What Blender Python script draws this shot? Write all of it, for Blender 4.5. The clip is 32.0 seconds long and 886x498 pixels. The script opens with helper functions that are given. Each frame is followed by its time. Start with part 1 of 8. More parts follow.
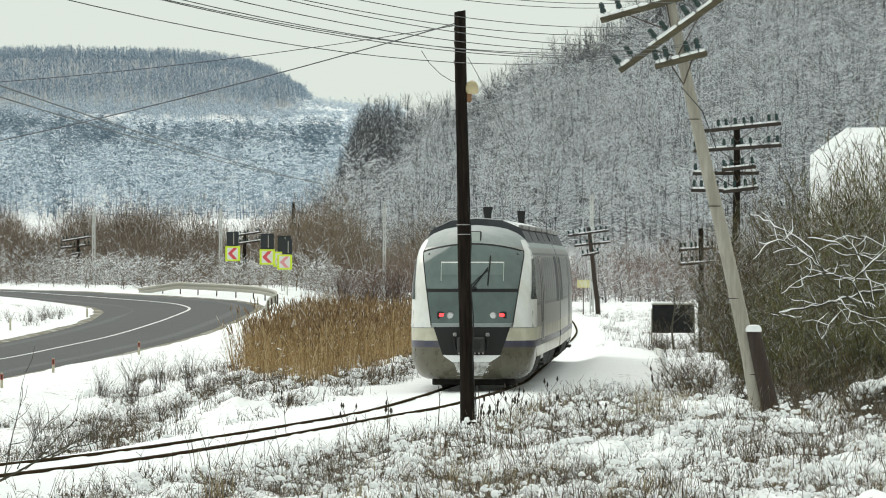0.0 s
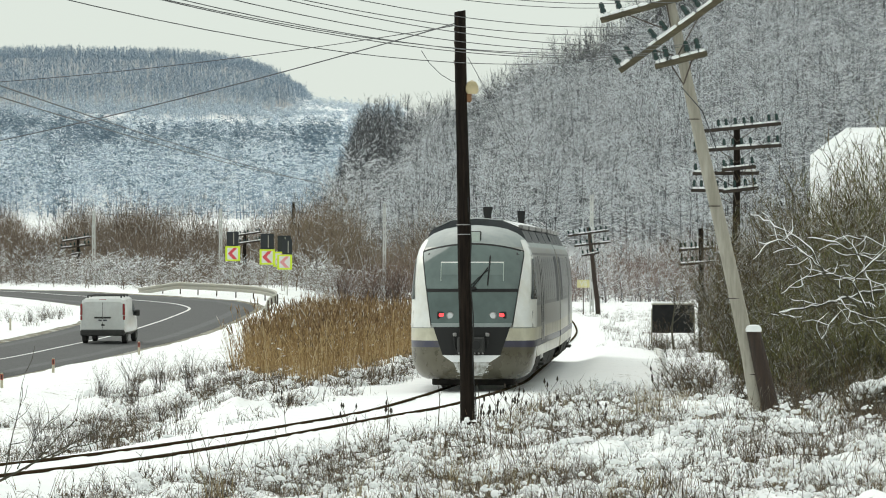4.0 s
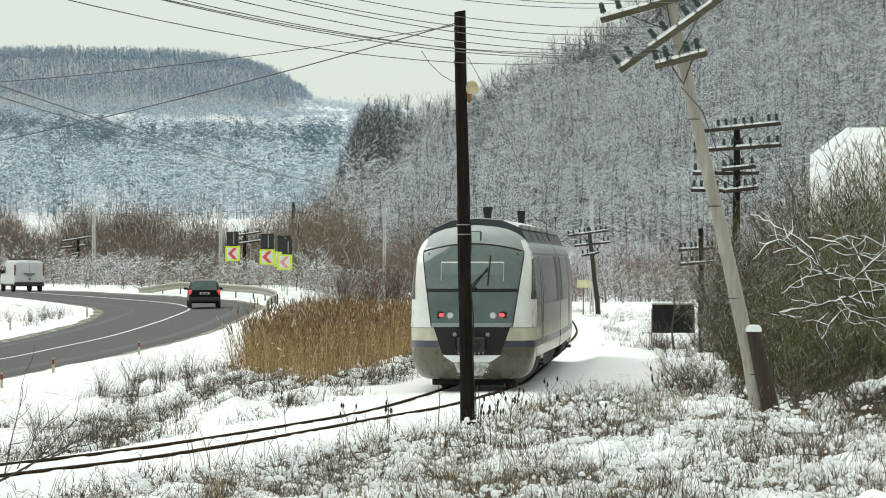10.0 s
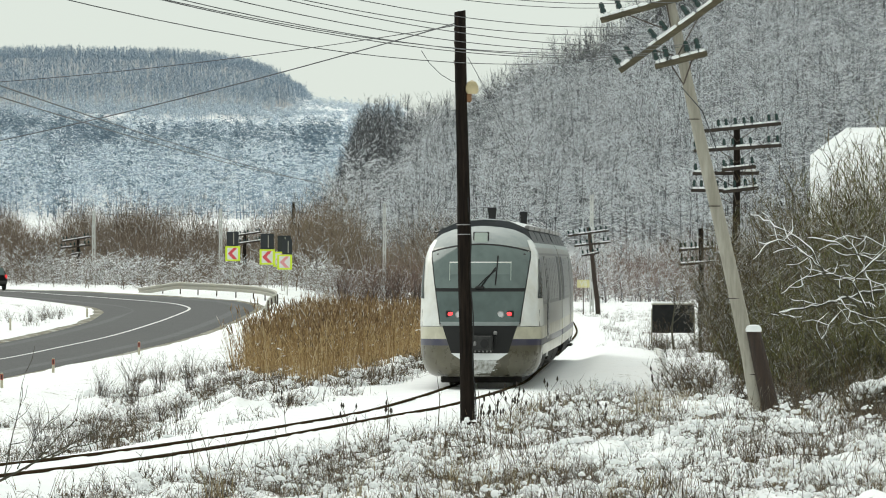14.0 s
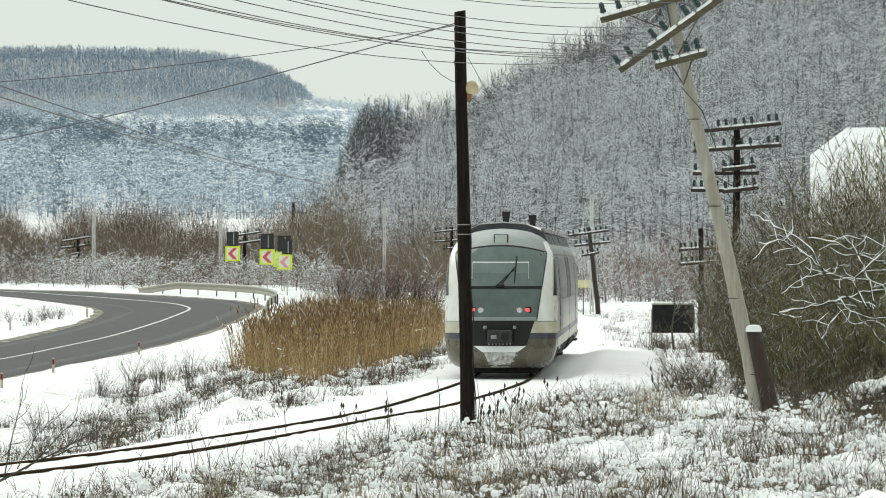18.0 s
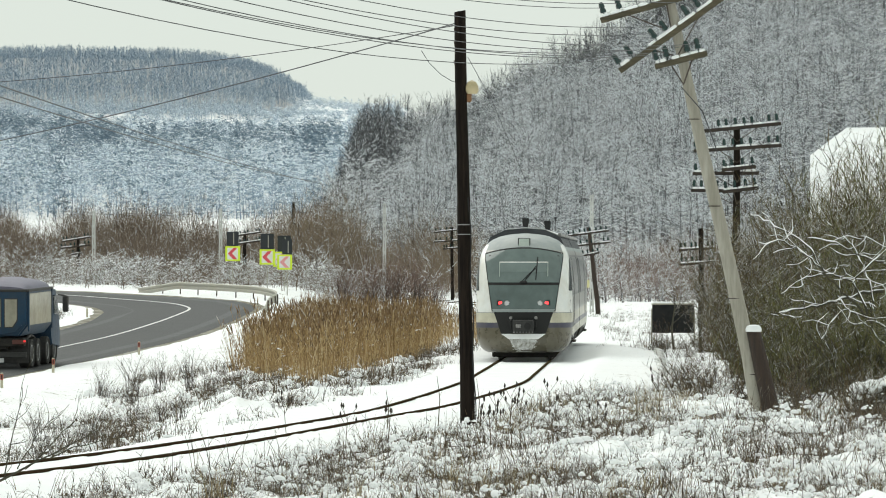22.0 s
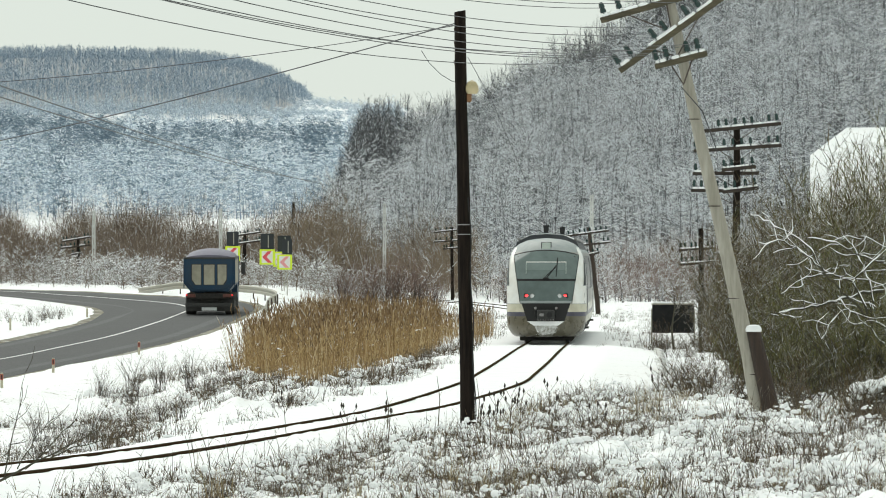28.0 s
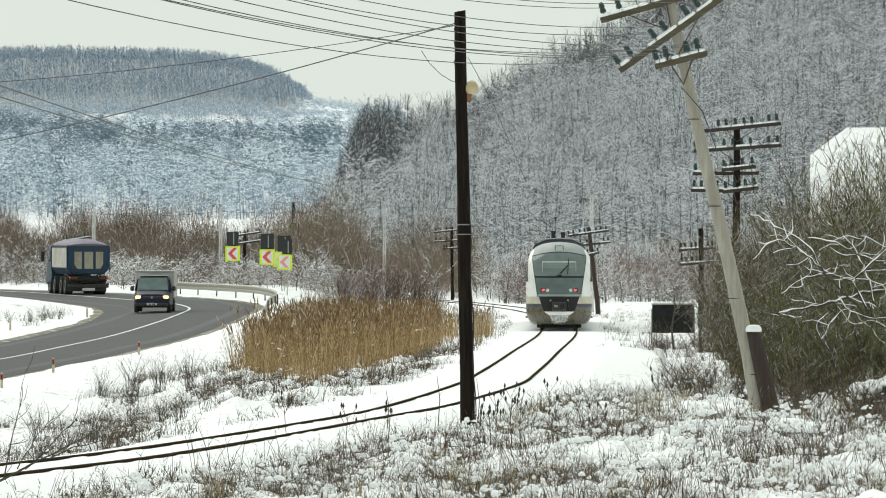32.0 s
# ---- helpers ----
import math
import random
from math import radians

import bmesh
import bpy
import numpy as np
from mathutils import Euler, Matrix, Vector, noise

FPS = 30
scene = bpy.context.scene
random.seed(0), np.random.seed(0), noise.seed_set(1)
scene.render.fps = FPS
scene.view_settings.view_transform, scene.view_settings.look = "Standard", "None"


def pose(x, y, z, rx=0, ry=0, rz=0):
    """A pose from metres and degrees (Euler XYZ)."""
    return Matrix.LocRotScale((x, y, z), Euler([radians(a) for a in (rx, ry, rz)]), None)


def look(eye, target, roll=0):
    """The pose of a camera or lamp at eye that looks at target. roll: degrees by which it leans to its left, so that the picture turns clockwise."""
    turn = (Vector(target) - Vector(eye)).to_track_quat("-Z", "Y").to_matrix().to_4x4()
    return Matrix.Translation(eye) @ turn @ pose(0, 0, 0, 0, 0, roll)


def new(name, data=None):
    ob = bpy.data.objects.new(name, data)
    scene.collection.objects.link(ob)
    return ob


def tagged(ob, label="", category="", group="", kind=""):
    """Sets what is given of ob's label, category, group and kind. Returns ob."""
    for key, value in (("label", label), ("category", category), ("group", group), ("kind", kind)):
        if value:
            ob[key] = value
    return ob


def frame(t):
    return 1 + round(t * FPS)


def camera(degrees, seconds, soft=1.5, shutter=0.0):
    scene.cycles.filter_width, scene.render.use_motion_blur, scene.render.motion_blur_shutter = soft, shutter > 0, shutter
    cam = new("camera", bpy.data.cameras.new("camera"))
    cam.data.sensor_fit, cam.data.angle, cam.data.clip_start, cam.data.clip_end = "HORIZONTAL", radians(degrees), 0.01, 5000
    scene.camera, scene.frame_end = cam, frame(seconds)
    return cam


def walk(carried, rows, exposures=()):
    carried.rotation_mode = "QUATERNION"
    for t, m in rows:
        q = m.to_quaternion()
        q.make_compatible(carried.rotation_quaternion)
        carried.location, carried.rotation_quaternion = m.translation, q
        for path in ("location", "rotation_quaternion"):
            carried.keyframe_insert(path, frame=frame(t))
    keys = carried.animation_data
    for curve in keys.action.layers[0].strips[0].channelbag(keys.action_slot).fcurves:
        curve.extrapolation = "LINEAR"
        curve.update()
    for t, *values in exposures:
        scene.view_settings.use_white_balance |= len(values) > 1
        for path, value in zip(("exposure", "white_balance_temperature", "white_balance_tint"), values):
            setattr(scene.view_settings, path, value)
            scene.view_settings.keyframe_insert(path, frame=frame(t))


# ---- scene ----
# one unit of the plan's depth is 1.75 m; widths and heights are in metres
DEEP = 1.75
EYE = (0.0, 0.0, 2.92)
cam = camera(8.60, 32.0, soft=1.0)
HOLD = look(EYE, (0.0, 100.0, 3.131))
walk(cam, [(0.0, HOLD), (32.0, HOLD)], exposures=[(0.0, 0.46, 6550, 7.0), (32.0, 0.46, 6550, 7.0)])

# ---- world and sun: a bright overcast winter sky ----
world = bpy.data.worlds.new("winter_sky")
scene.world = world
world.use_nodes = True
wn = world.node_tree.nodes
wl = world.node_tree.links
sky = wn.new("ShaderNodeTexSky")
sky.sky_type = "NISHITA"
sky.sun_disc = False
sky.sun_elevation = radians(48)
sky.sun_rotation = radians(-31)
sky_dim = wn.new("ShaderNodeMixRGB")
sky_dim.blend_type = "MULTIPLY"
sky_dim.inputs[0].default_value = 1.0
sky_dim.inputs[2].default_value = (0.10, 0.10, 0.10, 1)
cloud = wn.new("ShaderNodeTexNoise")
cloud.inputs["Scale"].default_value = 1.3
cloud.inputs["Detail"].default_value = 3
cloud_col = wn.new("ShaderNodeValToRGB")
cloud_col.color_ramp.elements[0].position = 0.3
cloud_col.color_ramp.elements[0].color = (0.75, 0.815, 0.77, 1)
cloud_col.color_ramp.elements[1].position = 0.75
cloud_col.color_ramp.elements[1].color = (0.79, 0.85, 0.805, 1)
sky_mix = wn.new("ShaderNodeMixRGB")
sky_mix.inputs[0].default_value = 0.93
wl.new(sky.outputs[0], sky_dim.inputs[1])
wl.new(cloud.outputs["Fac"], cloud_col.inputs[0])
wl.new(sky_dim.outputs[0], sky_mix.inputs[1])
wl.new(cloud_col.outputs[0], sky_mix.inputs[2])
wl.new(sky_mix.outputs[0], wn["Background"].inputs[0])
wn["Background"].inputs[1].default_value = 0.70

sun = new("sun", bpy.data.lights.new("sun", "SUN"))
sun.data.energy = 1.35
sun.data.angle = radians(65)
sun.data.color = (1.0, 0.97, 0.93)
sun.matrix_world = look((-48, 179, 102), (0, 100, 0))


# ---- materials ----
def node_mat(name):
    m = bpy.data.materials.new(name)
    m.use_nodes = True
    nt = m.node_tree
    return m, nt.nodes, nt.links, nt.nodes["Principled BSDF"]


def ramp(n, l, src, stops):
    r = n.new("ShaderNodeValToRGB")
    e = r.color_ramp.elements
    e[0].position, e[0].color = stops[0][0], (*stops[0][1], 1)
    e[1].position, e[1].color = stops[-1][0], (*stops[-1][1], 1)
    for p, c in stops[1:-1]:
        x = e.new(p)
        x.color = (*c, 1)
    l.new(src, r.inputs[0])
    return r.outputs[0]


def noise_node(n, l, scale, detail=4, rough=0.55, coords="Object", stretch=None):
    tc = n.new("ShaderNodeTexCoord")
    t = n.new("ShaderNodeTexNoise")
    t.inputs["Scale"].default_value = scale
    t.inputs["Detail"].default_value = detail
    t.inputs["Roughness"].default_value = rough
    src = tc.outputs[coords]
    if stretch:
        mp = n.new("ShaderNodeMapping")
        mp.inputs["Scale"].default_value = stretch
        l.new(src, mp.inputs[0])
        src = mp.outputs[0]
    l.new(src, t.inputs["Vector"])
    return t.outputs["Fac"]


def mix(n, l, fac, a, b, mode="MIX"):
    m = n.new("ShaderNodeMixRGB")
    m.blend_type = mode
    for i, v in ((0, fac), (1, a), (2, b)):
        if isinstance(v, (int, float)):
            m.inputs[i].default_value = v
        elif isinstance(v, tuple):
            m.inputs[i].default_value = (*v, 1)
        else:
            l.new(v, m.inputs[i])
    return m.outputs[0]


def surf(name, c1, c2, scale=3.0, rough=0.7, metal=0.0, bump=0.0, bscale=40.0, dirt=None, dscale=0.8, damt=0.5, stretch=None, coat=0.0, spec=0.5):
    """A surface of two close colours, with fine relief and, where given, blotches of dirt."""
    m, n, l, p = node_mat(name)
    fine = noise_node(n, l, scale, 5, 0.6, stretch=stretch)
    col = ramp(n, l, fine, [(0.3, c1), (0.7, c2)])
    if dirt:
        big = noise_node(n, l, dscale, 5, 0.65, stretch=stretch)
        k = ramp(n, l, big, [(0.42, (0, 0, 0)), (0.68, (damt, damt, damt))])
        col = mix(n, l, k, col, dirt)
    l.new(col, p.inputs["Base Color"])
    rr = ramp(n, l, fine, [(0.2, (rough * 0.85,) * 3), (0.8, (min(1, rough * 1.15),) * 3)])
    l.new(rr, p.inputs["Roughness"])
    p.inputs["Metallic"].default_value = metal
    p.inputs["Specular IOR Level"].default_value = spec
    if coat:
        p.inputs["Coat Weight"].default_value = coat
        p.inputs["Coat Roughness"].default_value = 0.08
    if bump:
        b = n.new("ShaderNodeBump")
        b.inputs["Strength"].default_value = bump
        b.inputs["Distance"].default_value = 0.02
        l.new(noise_node(n, l, bscale, 4, 0.6, stretch=stretch), b.inputs["Height"])
        l.new(b.outputs[0], p.inputs["Normal"])
    return m


def island(name, stops, rough=0.85, snow=0.0, snow_col=(0.80, 0.82, 0.83), up=0.35, thin=0.0):
    """Twigs and stems: each piece takes its own colour; snow lies on upward faces of some pieces."""
    m, n, l, p = node_mat(name)
    g = n.new("ShaderNodeNewGeometry")
    col = ramp(n, l, g.outputs["Random Per Island"], stops)
    if snow:
        sep = n.new("ShaderNodeSeparateXYZ")
        l.new(g.outputs["Normal"], sep.inputs[0])
        k = ramp(n, l, sep.outputs[2], [(up, (0, 0, 0)), (min(1.0, up + 0.15), (snow, snow, snow))])
        col = mix(n, l, k, col, snow_col)
    l.new(col, p.inputs["Base Color"])
    p.inputs["Roughness"].default_value = rough
    p.inputs["Specular IOR Level"].default_value = 0.2
    if thin:
        # light shines through loose snow
        tr = n.new("ShaderNodeBsdfTranslucent")
        l.new(col, tr.inputs[0])
        both = n.new("ShaderNodeMixShader")
        both.inputs[0].default_value = thin
        l.new(p.outputs[0], both.inputs[1])
        l.new(tr.outputs[0], both.inputs[2])
        l.new(both.outputs[0], n["Material Output"].inputs[0])
    return m


def paint(name, c, rough=0.35, metal=0.0, dirt=(0.16, 0.14, 0.11), damt=0.25, coat=0.3, spec=0.5):
    d = tuple(v * 0.9 for v in c)
    return surf(name, c, d, 6.0, rough, metal, 0.03, 90.0, dirt, 0.9, damt, coat=coat, spec=spec)


def glow(name, c, strength):
    m, n, l, p = node_mat(name)
    p.inputs["Base Color"].default_value = (*c, 1)
    p.inputs["Emission Color"].default_value = (*c, 1)
    p.inputs["Emission Strength"].default_value = strength
    p.inputs["Roughness"].default_value = 0.3
    return m


def snow_ground():
    """Snow with a fine crust; earth and dead grass show where it lies thin, darker blue-grey ground on the wooded
    slopes.
    """
    m, n, l, p = node_mat("snow_ground")
    g = n.new("ShaderNodeNewGeometry")
    fine = noise_node(n, l, 9.0, 6, 0.7)
    mid = noise_node(n, l, 1.1, 5, 0.6)
    big = noise_node(n, l, 0.05, 4, 0.6)
    base = ramp(n, l, mid, [(0.25, (0.84, 0.855, 0.865)), (0.7, (0.93, 0.935, 0.935))])
    thin = ramp(n, l, mix(n, l, 0.5, fine, mid), [(0.555, (0, 0, 0)), (0.63, (0.85, 0.85, 0.85))])
    at = n.new("ShaderNodeVertexColor")
    at.layer_name = "cover"
    sep = n.new("ShaderNodeSeparateColor")
    l.new(at.outputs[0], sep.inputs[0])
    thin = mix(n, l, 1.0, thin, sep.outputs[0], "MULTIPLY")
    grass = ramp(n, l, fine, [(0.3, (0.04, 0.032, 0.02)), (0.75, (0.2, 0.155, 0.09))])
    col = mix(n, l, thin, base, grass)
    wood_floor = ramp(n, l, mid, [(0.3, (0.055, 0.06, 0.067)), (0.6, (0.14, 0.155, 0.172)), (0.72, (0.6, 0.62, 0.64))])
    col = mix(n, l, sep.outputs[1], col, wood_floor)
    l.new(col, p.inputs["Base Color"])
    p.inputs["Roughness"].default_value = 0.75
    p.inputs["Specular IOR Level"].default_value = 0.25
    b = n.new("ShaderNodeBump")
    b.inputs["Strength"].default_value = 0.5
    b.inputs["Distance"].default_value = 0.05
    l.new(mix(n, l, 0.5, fine, mid), b.inputs["Height"])
    l.new(b.outputs[0], p.inputs["Normal"])
    return m


SNOW_GROUND = snow_ground()
SNOW = surf("snow", (0.86, 0.875, 0.885), (0.94, 0.945, 0.945), 4.0, 0.75, 0, 0.5, 14.0)
ASPHALT = surf("asphalt", (0.052, 0.053, 0.054), (0.083, 0.085, 0.086), 60.0, 0.8, 0, 0.3, 160.0, (0.055, 0.057, 0.059), 0.25, 0.6, spec=0.3)
LINE_PAINT = surf("line_paint", (0.62, 0.63, 0.62), (0.74, 0.74, 0.72), 12.0, 0.6, 0, 0.1, 60.0, (0.25, 0.25, 0.25), 1.5, 0.35)
RAIL_RUST = surf("rail_rust", (0.022, 0.015, 0.010), (0.06, 0.038, 0.022), 14.0, 0.9, 0.0, 0.2, 50.0, spec=0.0)
RAIL_TOP = surf("rail_top", (0.035, 0.028, 0.015), (0.075, 0.06, 0.034), 8.0, 0.9, 0.0, spec=0.0)


# ---- mesh helpers ----
class Mesh:
    """Vertices and faces gathered for one mesh."""

    def __init__(self):
        self.v, self.f, self.mi = [], [], []

    def add(self, verts, faces, mi=0):
        o = len(self.v)
        self.v += [tuple(q) for q in verts]
        self.f += [tuple(i + o for i in f) for f in faces]
        self.mi += [mi] * len(faces)
        return self

    def box(self, c, s, r=0.0, rot=None, mi=0):
        """A box at centre c with sizes s, its edges chamfered by r."""
        hx, hy, hz = (q / 2 for q in s)
        r = min(r, hx * 0.9, hy * 0.9, hz * 0.9)
        if r <= 0:
            vs = [(x * hx, y * hy, z * hz) for z in (-1, 1) for y in (-1, 1) for x in (-1, 1)]
            fs = [(0, 2, 3, 1), (4, 5, 7, 6), (0, 1, 5, 4), (2, 6, 7, 3), (0, 4, 6, 2), (1, 3, 7, 5)]
        else:
            vs, ix = [], {}
            for sx in (-1, 1):
                for sy in (-1, 1):
                    for sz in (-1, 1):
                        for a in range(3):
                            d = [r, r, r]
                            d[a] = 0
                            ix[sx, sy, sz, a] = len(vs)
                            vs.append((sx * (hx - d[0]), sy * (hy - d[1]), sz * (hz - d[2])))
            fs = []
            for a in range(3):
                b, c2 = (a + 1) % 3, (a + 2) % 3
                for s1 in (-1, 1):
                    q = []
                    for sb, sc in ((-1, -1), (1, -1), (1, 1), (-1, 1)):
                        k = [0, 0, 0]
                        k[a], k[b], k[c2] = s1, sb, sc
                        q.append(ix[k[0], k[1], k[2], a])
                    fs.append(tuple(q if s1 > 0 else q[::-1]))
                for sb in (-1, 1):
                    for sc in (-1, 1):
                        k0, k1 = [0, 0, 0], [0, 0, 0]
                        k0[a], k1[a] = -1, 1
                        k0[b] = k1[b] = sb
                        k0[c2] = k1[c2] = sc
                        q = [ix[(*k0, b)], ix[(*k1, b)], ix[(*k1, c2)], ix[(*k0, c2)]]
                        fs.append(tuple(q if sb * sc < 0 else q[::-1]))
            for sx in (-1, 1):
                for sy in (-1, 1):
                    for sz in (-1, 1):
                        q = [ix[sx, sy, sz, a] for a in range(3)]
                        fs.append(tuple(q if sx * sy * sz > 0 else q[::-1]))
        m = rot.to_matrix() if rot else None
        out = []
        for q in vs:
            q = Vector(q)
            if m:
                q = m @ q
            out.append((q.x + c[0], q.y + c[1], q.z + c[2]))
        return self.add(out, fs, mi)

    def tube(self, pts, radii, n=8, mi=0, caps=True):
        """A round bar along the points; radii one or one for each point."""
        pts = [Vector(q) for q in pts]
        if isinstance(radii, (int, float)):
            radii = [radii] * len(pts)
        vs, fs = [], []
        for i, q in enumerate(pts):
            d = (pts[min(i + 1, len(pts) - 1)] - pts[max(i - 1, 0)]).normalized()
            ref = Vector((0, 0, 1)) if abs(d.z) < 0.9 else Vector((1, 0, 0))
            u = d.cross(ref).normalized()
            w = u.cross(d)
            for k in range(n):
                a = 2 * math.pi * k / n
                vs.append(q + radii[i] * (math.cos(a) * u + math.sin(a) * w))
        for i in range(len(pts) - 1):
            for k in range(n):
                a, b = i * n + k, i * n + (k + 1) % n
                fs.append((a, a + n, b + n, b))
        if caps:
            fs.append(tuple(range(n)))
            fs.append(tuple(range((len(pts) - 1) * n, len(pts) * n))[::-1])
        return self.add(vs, fs, mi)

    def loft(self, rings, closed=True, caps=(True, True), mi=0):
        """Rings of equal count joined into a skin."""
        n = len(rings[0])
        vs = [q for r in rings for q in r]
        fs = []
        for i in range(len(rings) - 1):
            for k in range(n if closed else n - 1):
                a, b = i * n + k, i * n + (k + 1) % n
                fs.append((a, b, b + n, a + n))
        if caps[0]:
            fs.append(tuple(range(n))[::-1])
        if caps[1]:
            fs.append(tuple(range((len(rings) - 1) * n, len(rings) * n)))
        return self.add(vs, fs, mi)

    def prism(self, outline, axis, a, b, mi=0):
        """A flat outline (pairs) pushed along an axis from a to b."""
        def put(q, t):
            q = list(q)
            q.insert(axis, t)
            return tuple(q)
        return self.loft([[put(q, a) for q in outline], [put(q, b) for q in outline]], mi=mi)

    def data(self, name, mats, smooth=False):
        me = bpy.data.meshes.new(name)
        me.from_pydata(self.v, [], self.f)
        for m in (mats if isinstance(mats, (list, tuple)) else [mats]):
            me.materials.append(m)
        if any(self.mi):
            me.polygons.foreach_set("material_index", self.mi)
        bm = bmesh.new()
        bm.from_mesh(me)
        bmesh.ops.recalc_face_normals(bm, faces=bm.faces)
        bm.to_mesh(me)
        bm.free()
        if smooth:
            me.shade_smooth()
            me.set_sharp_from_angle(angle=radians(35))
        return me


def part(name, mesh, mats, parent=None, label="", at=None, smooth=False):
    """Links a mesh as one object, under a thing or a part."""
    me = mesh.data(name, mats, smooth) if isinstance(mesh, Mesh) else mesh
    ob = new(name, me)
    if parent is not None:
        ob.parent = parent
    if at is not None:
        ob.matrix_basis = at if isinstance(at, Matrix) else Matrix.Translation(at)
    if label:
        tagged(ob, label)
    return ob


def thing(name, label, category, m=None, group="", kind=""):
    ob = new(name)
    ob.empty_display_size = 0.3
    if m is not None:
        ob.matrix_basis = m
    return tagged(ob, label, category, group, kind)


def arrays(name, v, f, mats, mi=None):
    """A mesh from arrays of vertices and of triangles or quads."""
    me = bpy.data.meshes.new(name)
    k = f.shape[1]
    me.vertices.add(len(v))
    me.vertices.foreach_set("co", np.ascontiguousarray(v, dtype=np.float32).ravel())
    me.loops.add(f.size)
    me.loops.foreach_set("vertex_index", np.ascontiguousarray(f, dtype=np.int32).ravel())
    me.polygons.add(len(f))
    me.polygons.foreach_set("loop_start", np.arange(0, f.size, k, dtype=np.int32))
    for m in mats:
        me.materials.append(m)
    if mi is not None:
        me.polygons.foreach_set("material_index", np.ascontiguousarray(mi, dtype=np.int32))
    me.update(calc_edges=True)
    return me


# ---- the plan: railway, road, ground ----
def spline(points, step):
    """A smooth line through the points (rows of any width), sampled about every step metres."""
    p = np.array(points, dtype=float)
    out = []
    for i in range(len(p) - 1):
        p0, p1, p2, p3 = p[max(i - 1, 0)], p[i], p[i + 1], p[min(i + 2, len(p) - 1)]
        seg = np.linalg.norm(p2[:2] - p1[:2])
        for t in np.arange(0, 1, step / seg):
            m1 = (p2 - p0) * (seg / max(1e-6, np.linalg.norm(p2[:2] - p0[:2])))
            m2 = (p3 - p1) * (seg / max(1e-6, np.linalg.norm(p3[:2] - p1[:2])))
            h = (2 * t ** 3 - 3 * t ** 2 + 1, t ** 3 - 2 * t ** 2 + t, -2 * t ** 3 + 3 * t ** 2, t ** 3 - t ** 2)
            out.append(h[0] * p1 + h[1] * m1 + h[2] * p2 + h[3] * m2)
    out.append(p[-1])
    return np.array(out)


# railway: x, y, cant; the rails' tops lie at z = 0
TRACK = spline([(x, DEEP * y, c) for x, y, c in ((-26, 18, 0.0), (-12.6, 34.2, 0.0), (-5.75, 48.7, 0.015), (-4.06, 53.7, 0.045), (-2.05, 61.7, 0.07), (-0.62, 68.0, 0.055), (1.09, 80.8, 0.0),
                (1.68, 88.5, 0.0), (2.75, 105.4, 0.0), (5.0, 145.0, 0.0), (5.6, 190.0, 0.0), (2.83, 230.0, 0.0), (-1.6, 258.0, 0.0), (-14, 306.0, 0.0), (-40, 370, 0.0))], 0.8)
# road: centre x, y, z, cross slope (rise to the outer side for each metre)
ROAD = spline([(x, DEEP * y, z, c) for x, y, z, c in ((-40.0, 62.0, -2.3, 0.0), (-23.0, 101.0, -1.6, 0.0), (-16.92, 128.6, -0.83, 0.0), (-15.75, 137.0, -0.62, 0.0), (-14.5, 147.5, -0.35, 0.0), (-13.66, 161.0, 0.0, 0.01),
               (-13.3, 171.0, 0.27, 0.02), (-13.26, 176.0, 0.41, 0.03), (-13.85, 180.5, 0.51, 0.04), (-15.07, 184.8, 0.62, 0.045), (-18.9, 192.0, 0.80, 0.035),
               (-22.1, 198.0, 0.92, 0.02), (-25.7, 205.9, 1.03, 0.01), (-34.0, 222.0, 1.12, 0.0), (-70, 282, 1.6, 0.0))], 0.8)


def heading(line):
    d = np.gradient(line[:, :2], axis=0)
    return d / np.linalg.norm(d, axis=1)[:, None]


TRACK_DIR, ROAD_DIR = heading(TRACK), heading(ROAD)
TRACK_LEN = np.concatenate([[0], np.cumsum(np.linalg.norm(np.diff(TRACK[:, :2], axis=0), axis=1))])
ROAD_LEN = np.concatenate([[0], np.cumsum(np.linalg.norm(np.diff(ROAD[:, :2], axis=0), axis=1))])


ROAD_WIDE = 1.05 * np.exp(-((ROAD[:, 1] / DEEP - 178.0) / 11.0) ** 2)


def near_line(x, y, line, dirs):
    """Distance to a line, the index of the nearest sample, and the side (right is positive)."""
    shape = np.shape(x)
    x, y = np.ravel(x).astype(float), np.ravel(y).astype(float)
    best, idx = np.full(len(x), 1e9), np.zeros(len(x), int)
    for i in range(0, len(line), 8):
        d = (x - line[i, 0]) ** 2 + (y - line[i, 1]) ** 2
        k = d < best
        best[k], idx[k] = d[k], i
    first = idx.copy()
    for o in range(-8, 9):
        i = np.clip(first + o, 0, len(line) - 1)
        d = (x - line[i, 0]) ** 2 + (y - line[i, 1]) ** 2
        k = d < best
        best[k], idx[k] = d[k], i[k]
    rx, ry = x - line[idx, 0], y - line[idx, 1]
    side = rx * dirs[idx, 1] - ry * dirs[idx, 0]
    return np.sqrt(best).reshape(shape), idx.reshape(shape), side.reshape(shape)


def hash2(ix, iy, seed):
    h = np.sin(ix * 127.1 + iy * 311.7 + seed * 74.7) * 43758.5453
    return h - np.floor(h)


def vnoise(x, y, seed=0):
    """Smooth noise from 0 to 1."""
    ix, iy = np.floor(x), np.floor(y)
    fx, fy = x - ix, y - iy
    fx, fy = fx * fx * (3 - 2 * fx), fy * fy * (3 - 2 * fy)
    a, b = hash2(ix, iy, seed), hash2(ix + 1, iy, seed)
    c, d = hash2(ix, iy + 1, seed), hash2(ix + 1, iy + 1, seed)
    return (a * (1 - fx) + b * fx) * (1 - fy) + (c * (1 - fx) + d * fx) * fy


